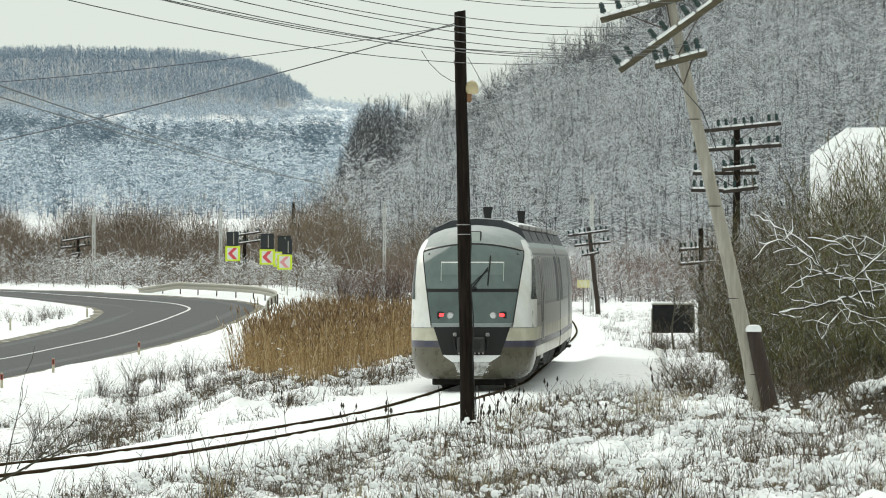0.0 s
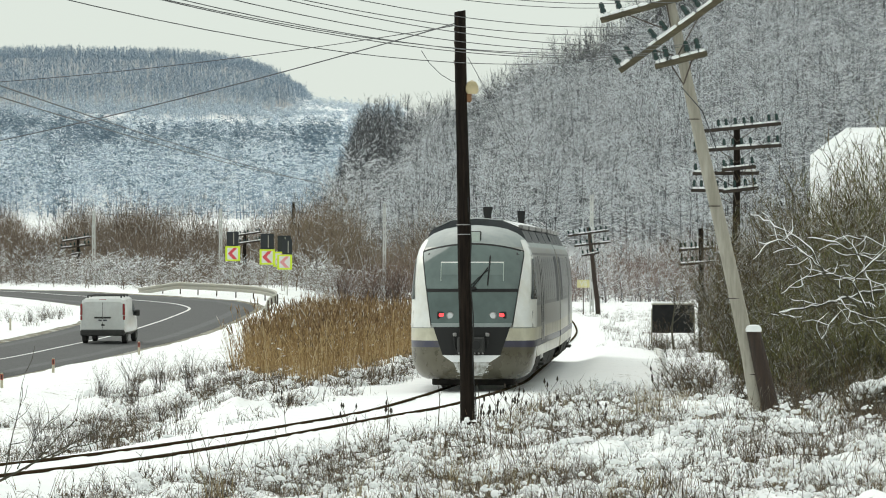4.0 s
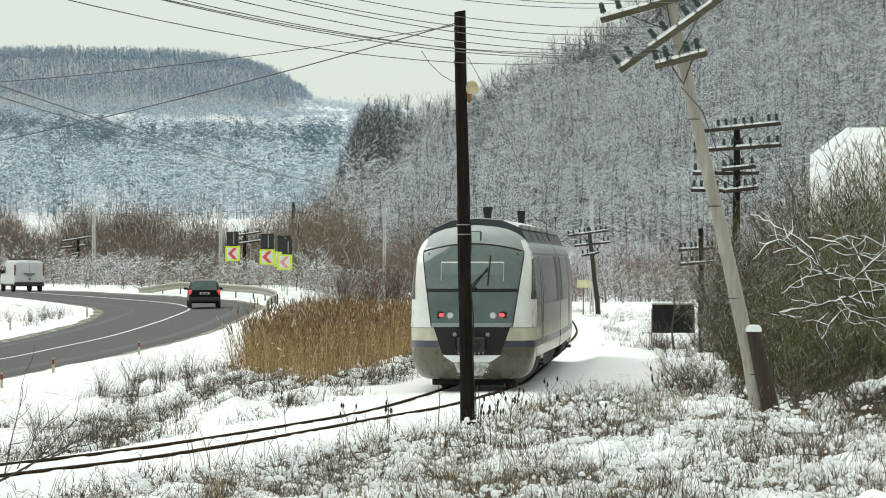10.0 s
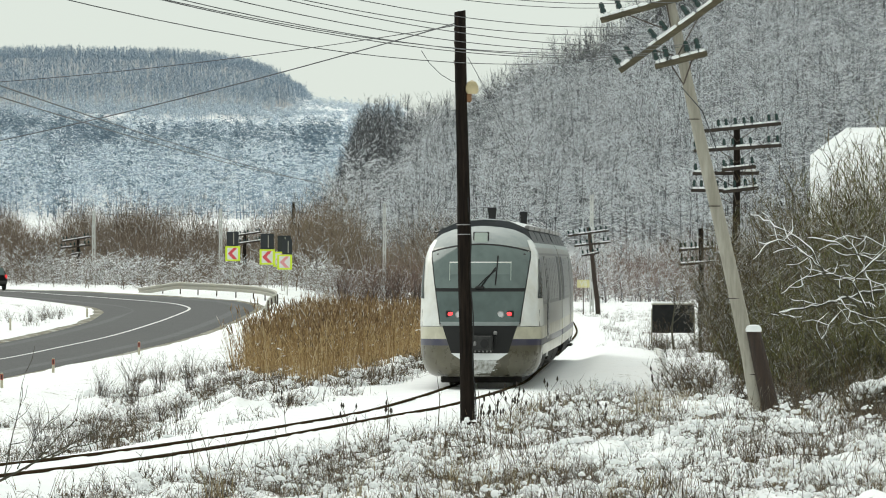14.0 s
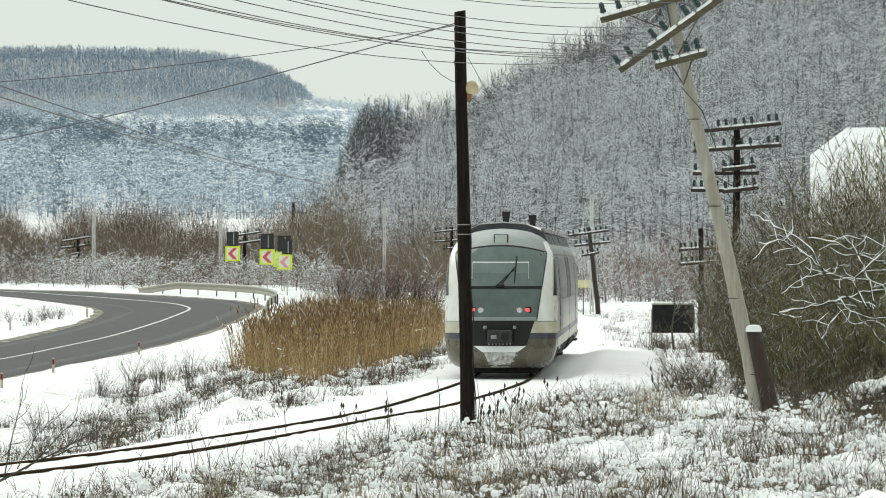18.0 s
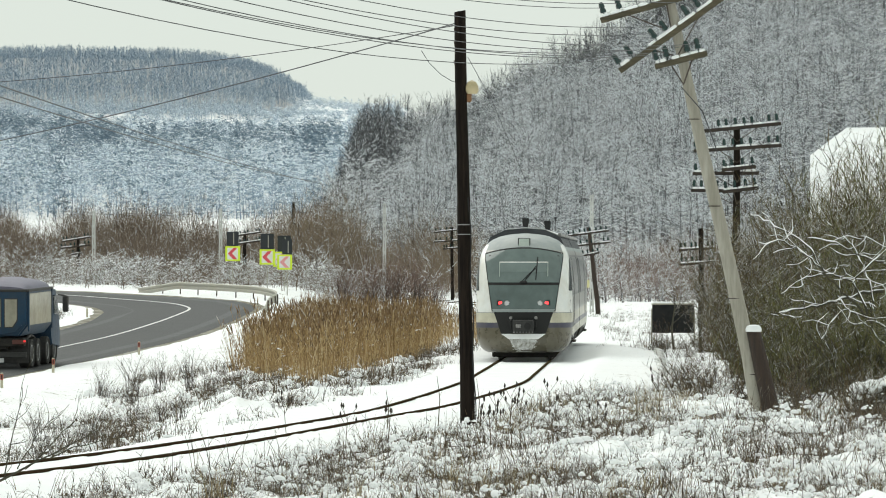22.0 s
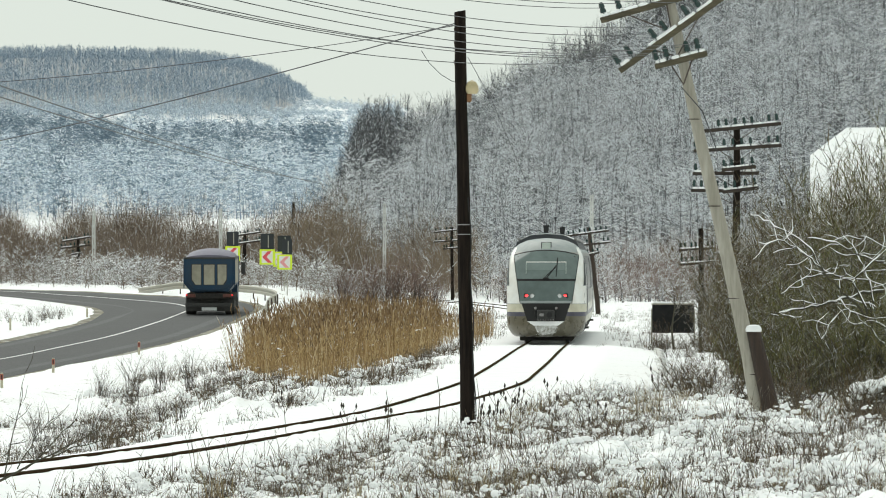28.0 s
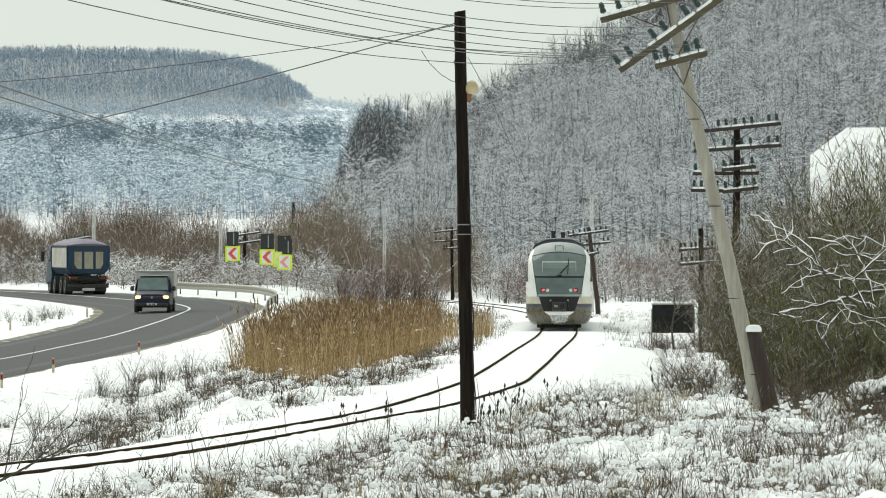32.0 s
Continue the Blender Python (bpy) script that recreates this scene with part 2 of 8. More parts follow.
def ease(a, b, x):
    t = np.clip((x - a) / (b - a), 0, 1)
    return t * t * (3 - 2 * t)


def hills(x, y):
    y = y / DEEP
    a = x / np.maximum(y, 1.0)
    crest = np.interp(a, [-0.044, -0.037, -0.0315, -0.0265, -0.010, 0.0037, 0.0128, 0.0217, 0.0307, 0.0406, 0.047, 0.07, 0.13, 0.3, 1.0], [0, 6, 15, 22, 24.5, 25.5, 28.3, 31.5, 33.5, 36, 38, 46, 60, 85, 110])
    right = crest * np.clip((y - 285) / 275, 0, 1) ** 0.92
    top = np.interp(a, [-1.0, -0.13, -0.106, -0.081, -0.061, -0.051, -0.044, -0.0385, -0.03, 0.0], [146, 131, 130, 129, 125, 118.5, 109, 101, 99, 94])
    left = np.interp(y, [250, 350, 600, 700, 1600, 1720, 2200, 3000], [0, 1.5, 8, 11, 65, 76, 76, 76])
    left = left + (top - 76) * ease(1700, 2150, y)
    return np.maximum(right * (y > 200), left * (y > 250))


def ground_z(x, y, fine=True):
    x, y = np.asarray(x, float), np.asarray(y, float)
    dt, it, st = near_line(x, y, TRACK, TRACK_DIR)
    dr, ir, sr = near_line(x, y, ROAD, ROAD_DIR)
    y = y / DEEP
    left = np.clip(-4.18 + 0.026 * y, -1.7, 1.3)
    w = ease(-3.0, -10.5, x)
    z = -0.2 * (1 - w) + left * w
    z = z + np.where((st > 0) & (y < 140), np.clip((st - 2.6) * (0.045 - 0.035 * ease(50, 58, y)), 0, 1.2), 0) * ease(140, 100, y)
    z = z + hills(x, y * DEEP)
    if fine:
        far = 1 + np.clip(y - 250, 0, 1500) / 300
        rough = (vnoise(x / 2.7, y / 2.0, 1) - 0.5) * 0.35 + (vnoise(x / 0.8, y / 0.6, 2) - 0.5) * 0.26 + (vnoise(x / 14, y / 14, 3) - 0.5) * 0.5
        z = z + rough * ease(1.6, 5.0, dt) * ease(4.4, 9.0, dr) * far
        tufted = np.where(st > 0, ease(76, 66, y), ease(124, 110, y)) * ease(2.0, 3.2, dt) * ease(5.4, 7.5, dr)
        z = z + (vnoise(x / 0.30, y / 0.24, 6) * vnoise(x / 0.75, y / 0.6, 7) * 0.34 - 0.06) * tufted
    k = ease(4.5, 1.3, dt)
    z = z * (1 - k) + (np.clip(st, -1.4, 1.0) * TRACK[it, 2] * ease(2.3, 1.0, st) - 0.05 - 0.09 * ease(1.2, 2.2, st) * ease(78, 70, y)) * k
    z = z + 0.22 * ease(1.5, 2.4, st) * ease(4.3, 3.9, st) * ease(80, 86, y) * ease(113.5, 112.5, y)
    rz = ROAD[ir, 2] + np.clip(sr, -3.6, 3.6) * ROAD[ir, 3]
    k = ease(9.5, 4.2, dr)
    z = z * (1 - k) + (rz + 0.10) * k
    return np.where(dr < 4.75 + np.where(sr < 0, ROAD_WIDE[ir], 0), rz - 0.16, z)


def gz(x, y):
    """The ground at a place of the plan."""
    return float(ground_z(np.array([x]), np.array([DEEP * y]))[0])


def build_ground():
    ys = np.concatenate([np.linspace(-400, 28, 14)[:-1], np.linspace(28, 66, 30)[:-1], np.arange(66, 150, 0.45), np.arange(150, 405, 1.5), 405 * 1.023 ** np.arange(0, 112)])
    u = np.linspace(-1, 1, 321)
    shape = 0.13 * u + 0.87 * u ** 5
    width = 60 + 0.95 * np.abs(ys)
    x = shape[None, :] * width[:, None]
    y = np.repeat(ys[:, None], len(u), axis=1)
    z = ground_z(x, y)
    v = np.stack([x, y, z], -1).reshape(-1, 3)
    n, m = len(ys), len(u)
    i = (np.arange(n - 1)[:, None] * m + np.arange(m - 1)[None, :]).ravel()
    f = np.stack([i, i + 1, i + m + 1, i + m], -1)
    me = arrays("ground", v, f, [SNOW_GROUND])
    dt = near_line(x, y, TRACK, TRACK_DIR)[0].ravel()
    dr = near_line(x, y, ROAD, ROAD_DIR)[0].ravel()
    cover = ease(2.0, 4.0, dt) * ease(5.5, 8.0, dr)
    cover = np.where(v[:, 1] > 525, 0.08, cover)
    depth = v[:, 1] / DEEP
    slope = v[:, 0] / np.maximum(depth, 1.0)
    wooded = ease(296, 320, depth) * ease(-0.038, -0.03, slope) * (depth < 640) * 0.95
    wooded = np.maximum(wooded, ease(1640, 1780, depth) * ease(-0.040, -0.046, slope) * 0.75)
    wooded = np.maximum(wooded, ease(640, 700, depth) * ease(1500, 1400, depth) * (slope < 0) * 0.25)
    col = me.color_attributes.new("cover", "FLOAT_COLOR", "POINT")
    rgba = np.stack([cover, wooded, cover, np.ones_like(cover)], -1)
    col.data.foreach_set("color", rgba.astype(np.float32).ravel())
    me.shade_smooth()
    return tagged(new("ground", me), "snow-covered uneven ground rising into wooded hills", "ground", kind="structure")


def ribbon(line, dirs, profile, zcol, cant=None):
    """A strip along a line: profile rows of (offset to the right, height)."""
    rings = []
    for i in range(len(line)):
        nx, ny = dirs[i, 1], -dirs[i, 0]
        z0 = line[i, zcol] if zcol is not None else 0.0
        c = line[i, cant] if cant is not None else 0.0
        rings.append([(line[i, 0] + nx * o, line[i, 1] + ny * o, z0 + h + o * c) for o, h in profile])
    return rings


def build_road():
    m = Mesh()
    rings = []
    for i in range(len(ROAD)):
        w = 3.45 + ROAD_WIDE[i]
        rings += ribbon(ROAD[i:i + 1], ROAD_DIR[i:i + 1], [(-w - 0.1, -0.2), (-w, -0.02), (-1.7, 0.012), (0, 0.02), (1.7, 0.012), (3.45, -0.02), (3.55, -0.2)], 2, 3)
    m.loft(rings, closed=False, caps=(False, False))
    road = part("road", m, ASPHALT, smooth=True)
    tagged(road, "wet grey asphalt country road in a sharp bend", "road", kind="structure")
    m = Mesh().loft(ribbon(ROAD, ROAD_DIR, [(-0.075, 0.015), (-0.07, 0.026), (0.07, 0.026), (0.075, 0.015)], 2, 3), closed=False, caps=(False, False))
    part("centre_line", m, LINE_PAINT, road, "worn white painted centre line")
    worn = surf("worn_asphalt", (0.05, 0.052, 0.054), (0.078, 0.08, 0.083), 60.0, 0.7, 0, 0.3, 160.0, (0.085, 0.088, 0.09), 0.4, 0.7, spec=0.3)
    for o in (-2.75, -1.1, 1.0, 2.5):
        h = 0.0185 - 0.011 * abs(o) + 0.004 + (0.006 if abs(o) > 1.7 else 0.002)
        m = Mesh().loft(ribbon(ROAD, ROAD_DIR, [(o - 0.3, h - 0.006), (o - 0.24, h), (o + 0.24, h), (o + 0.3, h - 0.006)], 2, 3), closed=False, caps=(False, False))
        part("wheel_track", m, worn, road, "darker polished wheel track")
    dirt = surf("shoulder_dirt", (0.07, 0.06, 0.035), (0.2, 0.175, 0.105), 3.0, 0.95, 0, 0.6, 20.0, (0.6, 0.59, 0.55), 0.7, 0.6)
    for sx in (-1, 1):
        rings = []
        for i in range(len(ROAD)):
            w = sx * (3.44 + (ROAD_WIDE[i] if sx < 0 else 0.0))
            rings += ribbon(ROAD[i:i + 1], ROAD_DIR[i:i + 1], [(w, -0.035), (w + sx * 0.25, 0.0), (w + sx * 0.6, 0.02), (w + sx * 0.9, -0.15)], 2, 3)
        part("road_shoulder", Mesh().loft(rings, closed=False, caps=(False, False)), dirt, road, "olive-brown gravel shoulder with snow")
        rings = []
        for i in range(len(ROAD)):
            wob = float(vnoise(np.array([i / 3.0]), np.array([sx * 2.0]), 3)[0] - 0.5) * 0.22 + float(vnoise(np.array([i / 14.0]), np.array([sx * 5.0]), 4)[0] - 0.5) * 0.3
            w = sx * (3.44 + (ROAD_WIDE[i] if sx < 0 else 0.0))
            hb = 0.045 + wob * 0.12
            rings += ribbon(ROAD[i:i + 1], ROAD_DIR[i:i + 1], [(w + sx * (0.4 + wob), -0.1), (w + sx * (0.46 + wob), 0.02), (w + sx * (0.7 + wob), hb), (w + sx * 1.2, hb + 0.025), (w + sx * 1.7, 0.09), (w + sx * 2.4, -0.12)], 2, 3)
        part("snow_verge", Mesh().loft(rings, closed=False, caps=(False, False)), SNOW, road, "smooth bank of snow along the road", smooth=True)
    return road


def build_track():
    """Two rails on cant, with snow piled to their feet."""
    for o in (-0.7525, 0.7525):
        rail = thing("rail", "rusty steel rail half sunk in snow", "rail", group="rails of the track")
        a = len(TRACK)
        foot = Mesh().loft(ribbon(TRACK, TRACK_DIR, [(o - 0.07, -0.17), (o - 0.065, -0.15), (o - 0.012, -0.14), (o - 0.012, -0.045), (o - 0.036, -0.035), (o - 0.036, -0.008),
                                                     (o + 0.036, -0.008), (o + 0.036, -0.035), (o + 0.012, -0.045), (o + 0.012, -0.14), (o + 0.065, -0.15), (o + 0.07, -0.17)], None, 2), closed=False, caps=(False, False))
        part("rail_body", foot, RAIL_RUST, rail)
        head = Mesh().loft(ribbon(TRACK, TRACK_DIR, [(o - 0.034, -0.009), (o - 0.026, 0.0), (o + 0.026, 0.0), (o + 0.034, -0.009)], None, 2), closed=False, caps=(False, False))
        part("rail_head", head, RAIL_TOP, rail, "worn running surface")
        near = np.stack([np.interp(np.arange(0, 190, 0.22), TRACK_LEN, TRACK[:, c]) for c in range(3)], -1)
        rings = []
        for i in range(len(near)):
            w = float(vnoise(np.array([i * 0.22 / 0.5]), np.array([o * 9.0]), 91)[0]) * 0.6 + float(vnoise(np.array([i * 0.22 / 2.3]), np.array([o * 5.0]), 92)[0]) * 0.4
            top = -0.062 + 0.05 * w
            rings.append([(o + 0.038, -0.12), (o + 0.045 + 0.03 * (1 - w), top - 0.012), (o + 0.10, top), (o + 0.22, top - 0.01), (o + 0.36, -0.09)])
        nd = heading(near)
        rings = [ribbon(near[i:i + 1], nd[i:i + 1], rings[i], None, 2)[0] for i in range(len(near))]
        part("rail_snow", Mesh().loft(rings, closed=False, caps=(False, False)), SNOW, rail, "lumpy snow banked against the rail", smooth=True)


build_ground()
build_road()
build_track()

# ---- woods and hedges ----
BARK = surf("bark", (0.025, 0.021, 0.018), (0.07, 0.06, 0.052), 6.0, 0.9, 0, 0.5, 30.0, stretch=(1, 1, 0.25))
BARK_FROST = surf("bark_frost", (0.055, 0.057, 0.06), (0.15, 0.153, 0.158), 4.0, 0.9, 0, 0.3, 20.0, stretch=(1, 1, 0.3))
# blue distance haze is painted into this bark and into the rime below
BARK_HAZE = surf("bark_haze", (0.20, 0.27, 0.35), (0.28, 0.36, 0.45), 2.0, 0.9, 0, 0.2, 10.0)
TWIG_RIME_HAZE = island("twig_rime_haze", [(0.0, (0.68, 0.76, 0.83)), (0.4, (0.80, 0.87, 0.92)), (1.0, (0.86, 0.91, 0.95))], thin=0.3)
# plateau twigs: the air's blue haze is put into their base colour
TWIG_FAR_HAZE = island("twig_far_haze", [(0.0, (0.165, 0.24, 0.32)), (0.8, (0.25, 0.34, 0.44)), (0.93, (0.35, 0.43, 0.51)), (1.0, (0.6, 0.66, 0.72))], snow=0.25, up=0.4)
TWIG_DARK = island("twig_dark", [(0.0, (0.028, 0.03, 0.033)), (0.8, (0.075, 0.079, 0.085)), (1.0, (0.2, 0.205, 0.215))], snow=0.15, up=0.4)
TWIG_BROWN = island("twig_brown", [(0.0, (0.075, 0.055, 0.042)), (0.85, (0.20, 0.155, 0.115)), (0.97, (0.28, 0.23, 0.19)), (1.0, (0.6, 0.6, 0.6))])
TWIG_OLIVE = island("twig_olive", [(0.0, (0.10, 0.075, 0.052)), (0.8, (0.25, 0.195, 0.14)), (0.97, (0.28, 0.23, 0.165)), (1.0, (0.6, 0.59, 0.57))])
TWIG_RED = island("twig_red", [(0.0, (0.085, 0.055, 0.045)), (0.85, (0.23, 0.155, 0.125)), (1.0, (0.46, 0.42, 0.40))])
# needles of the far pines, paled and blued by painted haze
NEEDLE_HAZE = island("needle_haze", [(0.0, (0.10, 0.155, 0.205)), (0.8, (0.18, 0.25, 0.315)), (1.0, (0.36, 0.44, 0.51))])


TWIG_GREY = island("twig_grey", [(0.0, (0.03, 0.033, 0.037)), (0.75, (0.085, 0.09, 0.099)), (0.95, (0.18, 0.19, 0.207)), (1.0, (0.5, 0.52, 0.54))], snow=0.15, up=0.4)
TWIG_SNOW = island("twig_snow", [(0.0, (0.66, 0.70, 0.74)), (0.4, (0.80, 0.83, 0.86)), (1.0, (0.89, 0.91, 0.93))], thin=0.4)
# far twigs with the haze's pale blue as base colour
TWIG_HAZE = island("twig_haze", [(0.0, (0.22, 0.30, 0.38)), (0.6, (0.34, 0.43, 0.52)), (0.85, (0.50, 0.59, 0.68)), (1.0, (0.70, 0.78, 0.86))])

BARK_PALE = surf("bark_pale", (0.30, 0.29, 0.27), (0.55, 0.55, 0.54), 5.0, 0.85, 0, 0.4, 25.0)


class Twigs:
    """Slender pieces gathered as arrays of triangles."""

    def __init__(self):
        self.v, self.f, self.m, self.n = [], [], [], 0

    def stick(self, a, b, ra, rb, mi, sides=3):
        a, b = np.asarray(a, float), np.asarray(b, float)
        d = b - a
        d = d / max(1e-6, np.linalg.norm(d))
        ref = np.array([0, 0, 1.0]) if abs(d[2]) < 0.9 else np.array([1.0, 0, 0])
        u = np.cross(d, ref)
        u /= np.linalg.norm(u)
        w = np.cross(u, d)
        ring = []
        for k in range(sides):
            t = 2 * math.pi * k / sides + math.pi / 2
            ring.append(math.cos(t) * u + math.sin(t) * w)
        o = self.n
        self.v += [a + ra * q for q in ring]
        if rb > 0:
            self.v += [b + rb * q for q in ring]
            for k in range(sides):
                k2 = (k + 1) % sides
                self.f += [(o + k, o + sides + k, o + sides + k2), (o + k, o + sides + k2, o + k2)]
                self.m += [mi, mi]
            self.n += 2 * sides
        else:
            self.v.append(b)
            for k in range(sides):
                self.f.append((o + k, o + sides, o + (k + 1) % sides))
                self.m.append(mi)
            self.n += sides + 1

    def blade(self, a, b, half, mi):
        """A thin twig of one face: a long triangle."""
        a, b = np.asarray(a, float), np.asarray(b, float)
        d = b - a
        s = np.array([-d[1], d[0], 0.35 * np.linalg.norm(d)])
        s = s / max(1e-6, np.linalg.norm(s)) * half
        o = self.n
        self.v += [a - s, a + s, b]
        self.f.append((o, o + 1, o + 2))
        self.m.append(mi)
        self.n += 3

    def ridge(self, a, b, high, mi):
        """A thin ridge of snow standing on a twig."""
        a, b = np.asarray(a, float), np.asarray(b, float)
        d = b - a
        s = np.array([-d[1], d[0], 0.0])
        s = s / max(1e-6, np.linalg.norm(s)) * high * 0.4
        up = np.array([0, 0, high])
        o = self.n
        self.v += [a - s, a * 0.55 + b * 0.45 + up + s, b + up * 0.3]
        self.f.append((o, o + 1, o + 2))
        self.m.append(mi)
        self.n += 3

    def done(self):
        return np.array(self.v), np.array(self.f), np.array(self.m)


def bare_tree(rng, h, spread, limbs, twigs, thick=1.0, low=0.3, sides=3, droop=0.0, trunk=1.0):
    """Trunk and limbs (0) with fine twigs (1), its foot at the origin."""
    t = Twigs()
    pts = [np.zeros(3)]
    for i in range(1, 4):
        pts.append(np.array([rng.uniform(-0.03, 0.03) * h, rng.uniform(-0.03, 0.03) * h, h * i / 3.2]))
    rad = [0.018 * h * trunk * k for k in (1.0, 0.75, 0.45, 0.15)]
    for i in range(3):
        t.stick(pts[i], pts[i + 1], rad[i], rad[i + 1], 0, sides + 1)
    for j in range(limbs):
        k = low + (1 - low) * (j + rng.random()) / limbs
        s = min(2.999, k * 3)
        i = int(s)
        base = pts[i] + (pts[i + 1] - pts[i]) * (s - i)
        az = rng.uniform(0, 2 * math.pi)
        ln = spread * (1.15 - 0.75 * k) * rng.uniform(0.7, 1.2)
        rise = ln * rng.uniform(0.45, 1.0) * (1 - droop)
        mid = base + np.array([math.cos(az) * ln * 0.5, math.sin(az) * ln * 0.5, rise * 0.45])
        tip = base + np.array([math.cos(az + rng.uniform(-.3, .3)) * ln, math.sin(az + rng.uniform(-.3, .3)) * ln, rise])
        r0 = 0.0065 * h * thick
        t.stick(base, mid, r0, r0 * 0.6, 0, sides)
        t.stick(mid, tip, r0 * 0.6, 0, 1, sides)
        for q in range(twigs):
            e = rng.uniform(0.15, 1.0)
            st = base + (mid - base) * e * 2 if e < 0.5 else mid + (tip - mid) * (e - 0.5) * 2
            l2 = ln * rng.uniform(0.22, 0.5)
            a2 = az + rng.uniform(-1.3, 1.3)
            en = st + np.array([math.cos(a2) * l2 * 0.8, math.sin(a2) * l2 * 0.8, l2 * rng.uniform(-0.2, 0.8) * (1 - droop)])
            t.blade(st, en, 0.0042 * h * thick, 1)
    return t.done()


def run(rng, a, d, length, n, pull, wild):
    """A wandering path of n steps that is drawn upwards."""
    pts, d = [np.asarray(a, float)], np.asarray(d, float)
    for _ in range(n):
        d = d + rng.normal(0, wild, 3) + np.array([0, 0, pull])
        d = d / np.linalg.norm(d)
        pts.append(pts[-1] + d * length / n)
    return pts


def wild_tree(rng, h, spread, limbs, subs, twigs, r, low=0.25, snowy=0.6, rise=(0.2, 1.1), flat=True):
    """A bare tree: trunk and limbs (0), twigs (1) and snow lying along them (2)."""
    t = Twigs()
    tr = run(rng, (0, 0, 0), (0, 0, 1), h, 4, 0.25, 0.09)
    for i in range(4):
        t.stick(tr[i], tr[i + 1], r * (1.25 - 0.26 * i), r * (1.25 - 0.26 * (i + 1)), 0)
    for j in range(limbs):
        k = low + (1 - low) * (j + rng.random()) / limbs
        s = min(3.999, k * 4)
        i = int(s)
        base = tr[i] + (tr[i + 1] - tr[i]) * (s - i)
        az, el = rng.uniform(0, 2 * math.pi), rng.uniform(*rise)
        ln = spread * (1.1 - 0.6 * k) * rng.uniform(0.55, 1.25)
        p = run(rng, base, (math.cos(az) * math.cos(el), math.sin(az) * math.cos(el), math.sin(el)), ln, 3, 0.10, 0.22)
        if flat:
            t.blade(p[0], p[2], r * 0.9, 0)
            t.blade(p[1], p[3], r * 0.8, 1)
        else:
            t.stick(p[0], p[1], r * 0.8, r * 0.55, 0)
            t.stick(p[1], p[2], r * 0.55, r * 0.35, 1)
            t.blade(p[2], p[3], r * 0.6, 1)
        for q in range(3):
            if rng.random() < snowy:
                t.ridge(p[q], p[q + 1], r * (2.7 - 0.5 * q), 2)
        for _ in range(subs):
            q = rng.integers(3)
            st = p[q] + (p[q + 1] - p[q]) * rng.random()
            a2, e2 = az + rng.choice((-1, 1)) * rng.uniform(0.3, 1.3), rng.uniform(-0.15, 1.2)
            w = run(rng, st, (math.cos(a2) * math.cos(e2), math.sin(a2) * math.cos(e2), math.sin(e2)), ln * rng.uniform(0.25, 0.55), 2, 0.05, 0.25)
            t.blade(w[0], w[2], r * 0.55, 1)
            if rng.random() < snowy:
                t.ridge(w[0], w[2], r * 1.9, 2)
            for _ in range(twigs):
                b0 = w[0] + (w[1] - w[0]) * rng.uniform(0.3, 1.0)
                e = w[1] + rng.normal(0, 0.16, 3) * ln + np.array([0, 0, 0.08 * ln])
                if rng.random() < snowy * 0.6:
                    t.ridge(b0, e, r * 1.2, 2)
                else:
                    t.blade(b0, e, r * 0.42, 1)
    return t.done()


def snow_tree(rng, h, spread, limbs, r, snowy, rise=(-0.1, 0.9), low=0.22):
    """A broad bare tree: dark trunk (0), limbs that fan out into twigs (1), snow lying along them (2)."""
    t = Twigs()
    tr = run(rng, (0, 0, 0), (0, 0, 1), h, 4, 0.3, 0.07)
    for i in range(4):
        t.stick(tr[i], tr[i + 1], r * (1.5 - 0.32 * i), r * (1.5 - 0.32 * (i + 1)), 0)
    for j in range(limbs):
        k = low + (1 - low) * (j + rng.random()) / limbs
        s = min(3.999, k * 4)
        i = int(s)
        base = tr[i] + (tr[i + 1] - tr[i]) * (s - i)
        az = rng.uniform(0, 2 * math.pi)
        el = rng.uniform(*rise) + 0.5 * k
        ln = spread * (1.15 - 0.7 * k * k) * rng.uniform(0.6, 1.15)
        d = np.array([math.cos(az) * math.cos(el), math.sin(az) * math.cos(el), math.sin(el)])
        p = run(rng, base, d, ln, 3, 0.04, 0.14)
        t.blade(p[0], p[2], r * 0.75, 0)
        t.blade(p[1], p[3], r * 0.6, 1)
        load = snowy * rng.uniform(0.6, 1.3)
        for q in range(3):
            if rng.random() < load:
                t.ridge(p[q], p[q + 1], r * (2.3 - 0.5 * q), 2)
        cross = np.array([-d[1], d[0], 0.0])
        for q in range(6):
            u = 0.25 + 0.75 * (q + rng.random()) / 6
            w = min(2.999, u * 3)
            st = p[int(w)] + (p[int(w) + 1] - p[int(w)]) * (w - int(w))
            e = d * rng.uniform(0.5, 1.0) + cross * rng.uniform(0.3, 0.9) * (1 if q % 2 else -1) + np.array([0, 0, rng.uniform(-0.25, 0.55)])
            en = st + e / np.linalg.norm(e) * ln * rng.uniform(0.22, 0.42)
            t.blade(st, en, r * 0.42, 1)
            if rng.random() < load:
                t.ridge(st, en, r * 1.7, 2)
            for _ in range(2):
                b0 = st + (en - st) * rng.uniform(0.3, 0.8)
                e2 = b0 + (en - st) * rng.uniform(0.3, 0.5) + rng.normal(0, 0.06, 3) * ln
                if rng.random() < load * 0.6:
                    t.ridge(b0, e2, r * 1.1, 2)
                else:
                    t.blade(b0, e2, r * 0.34, 1)
    return t.done()


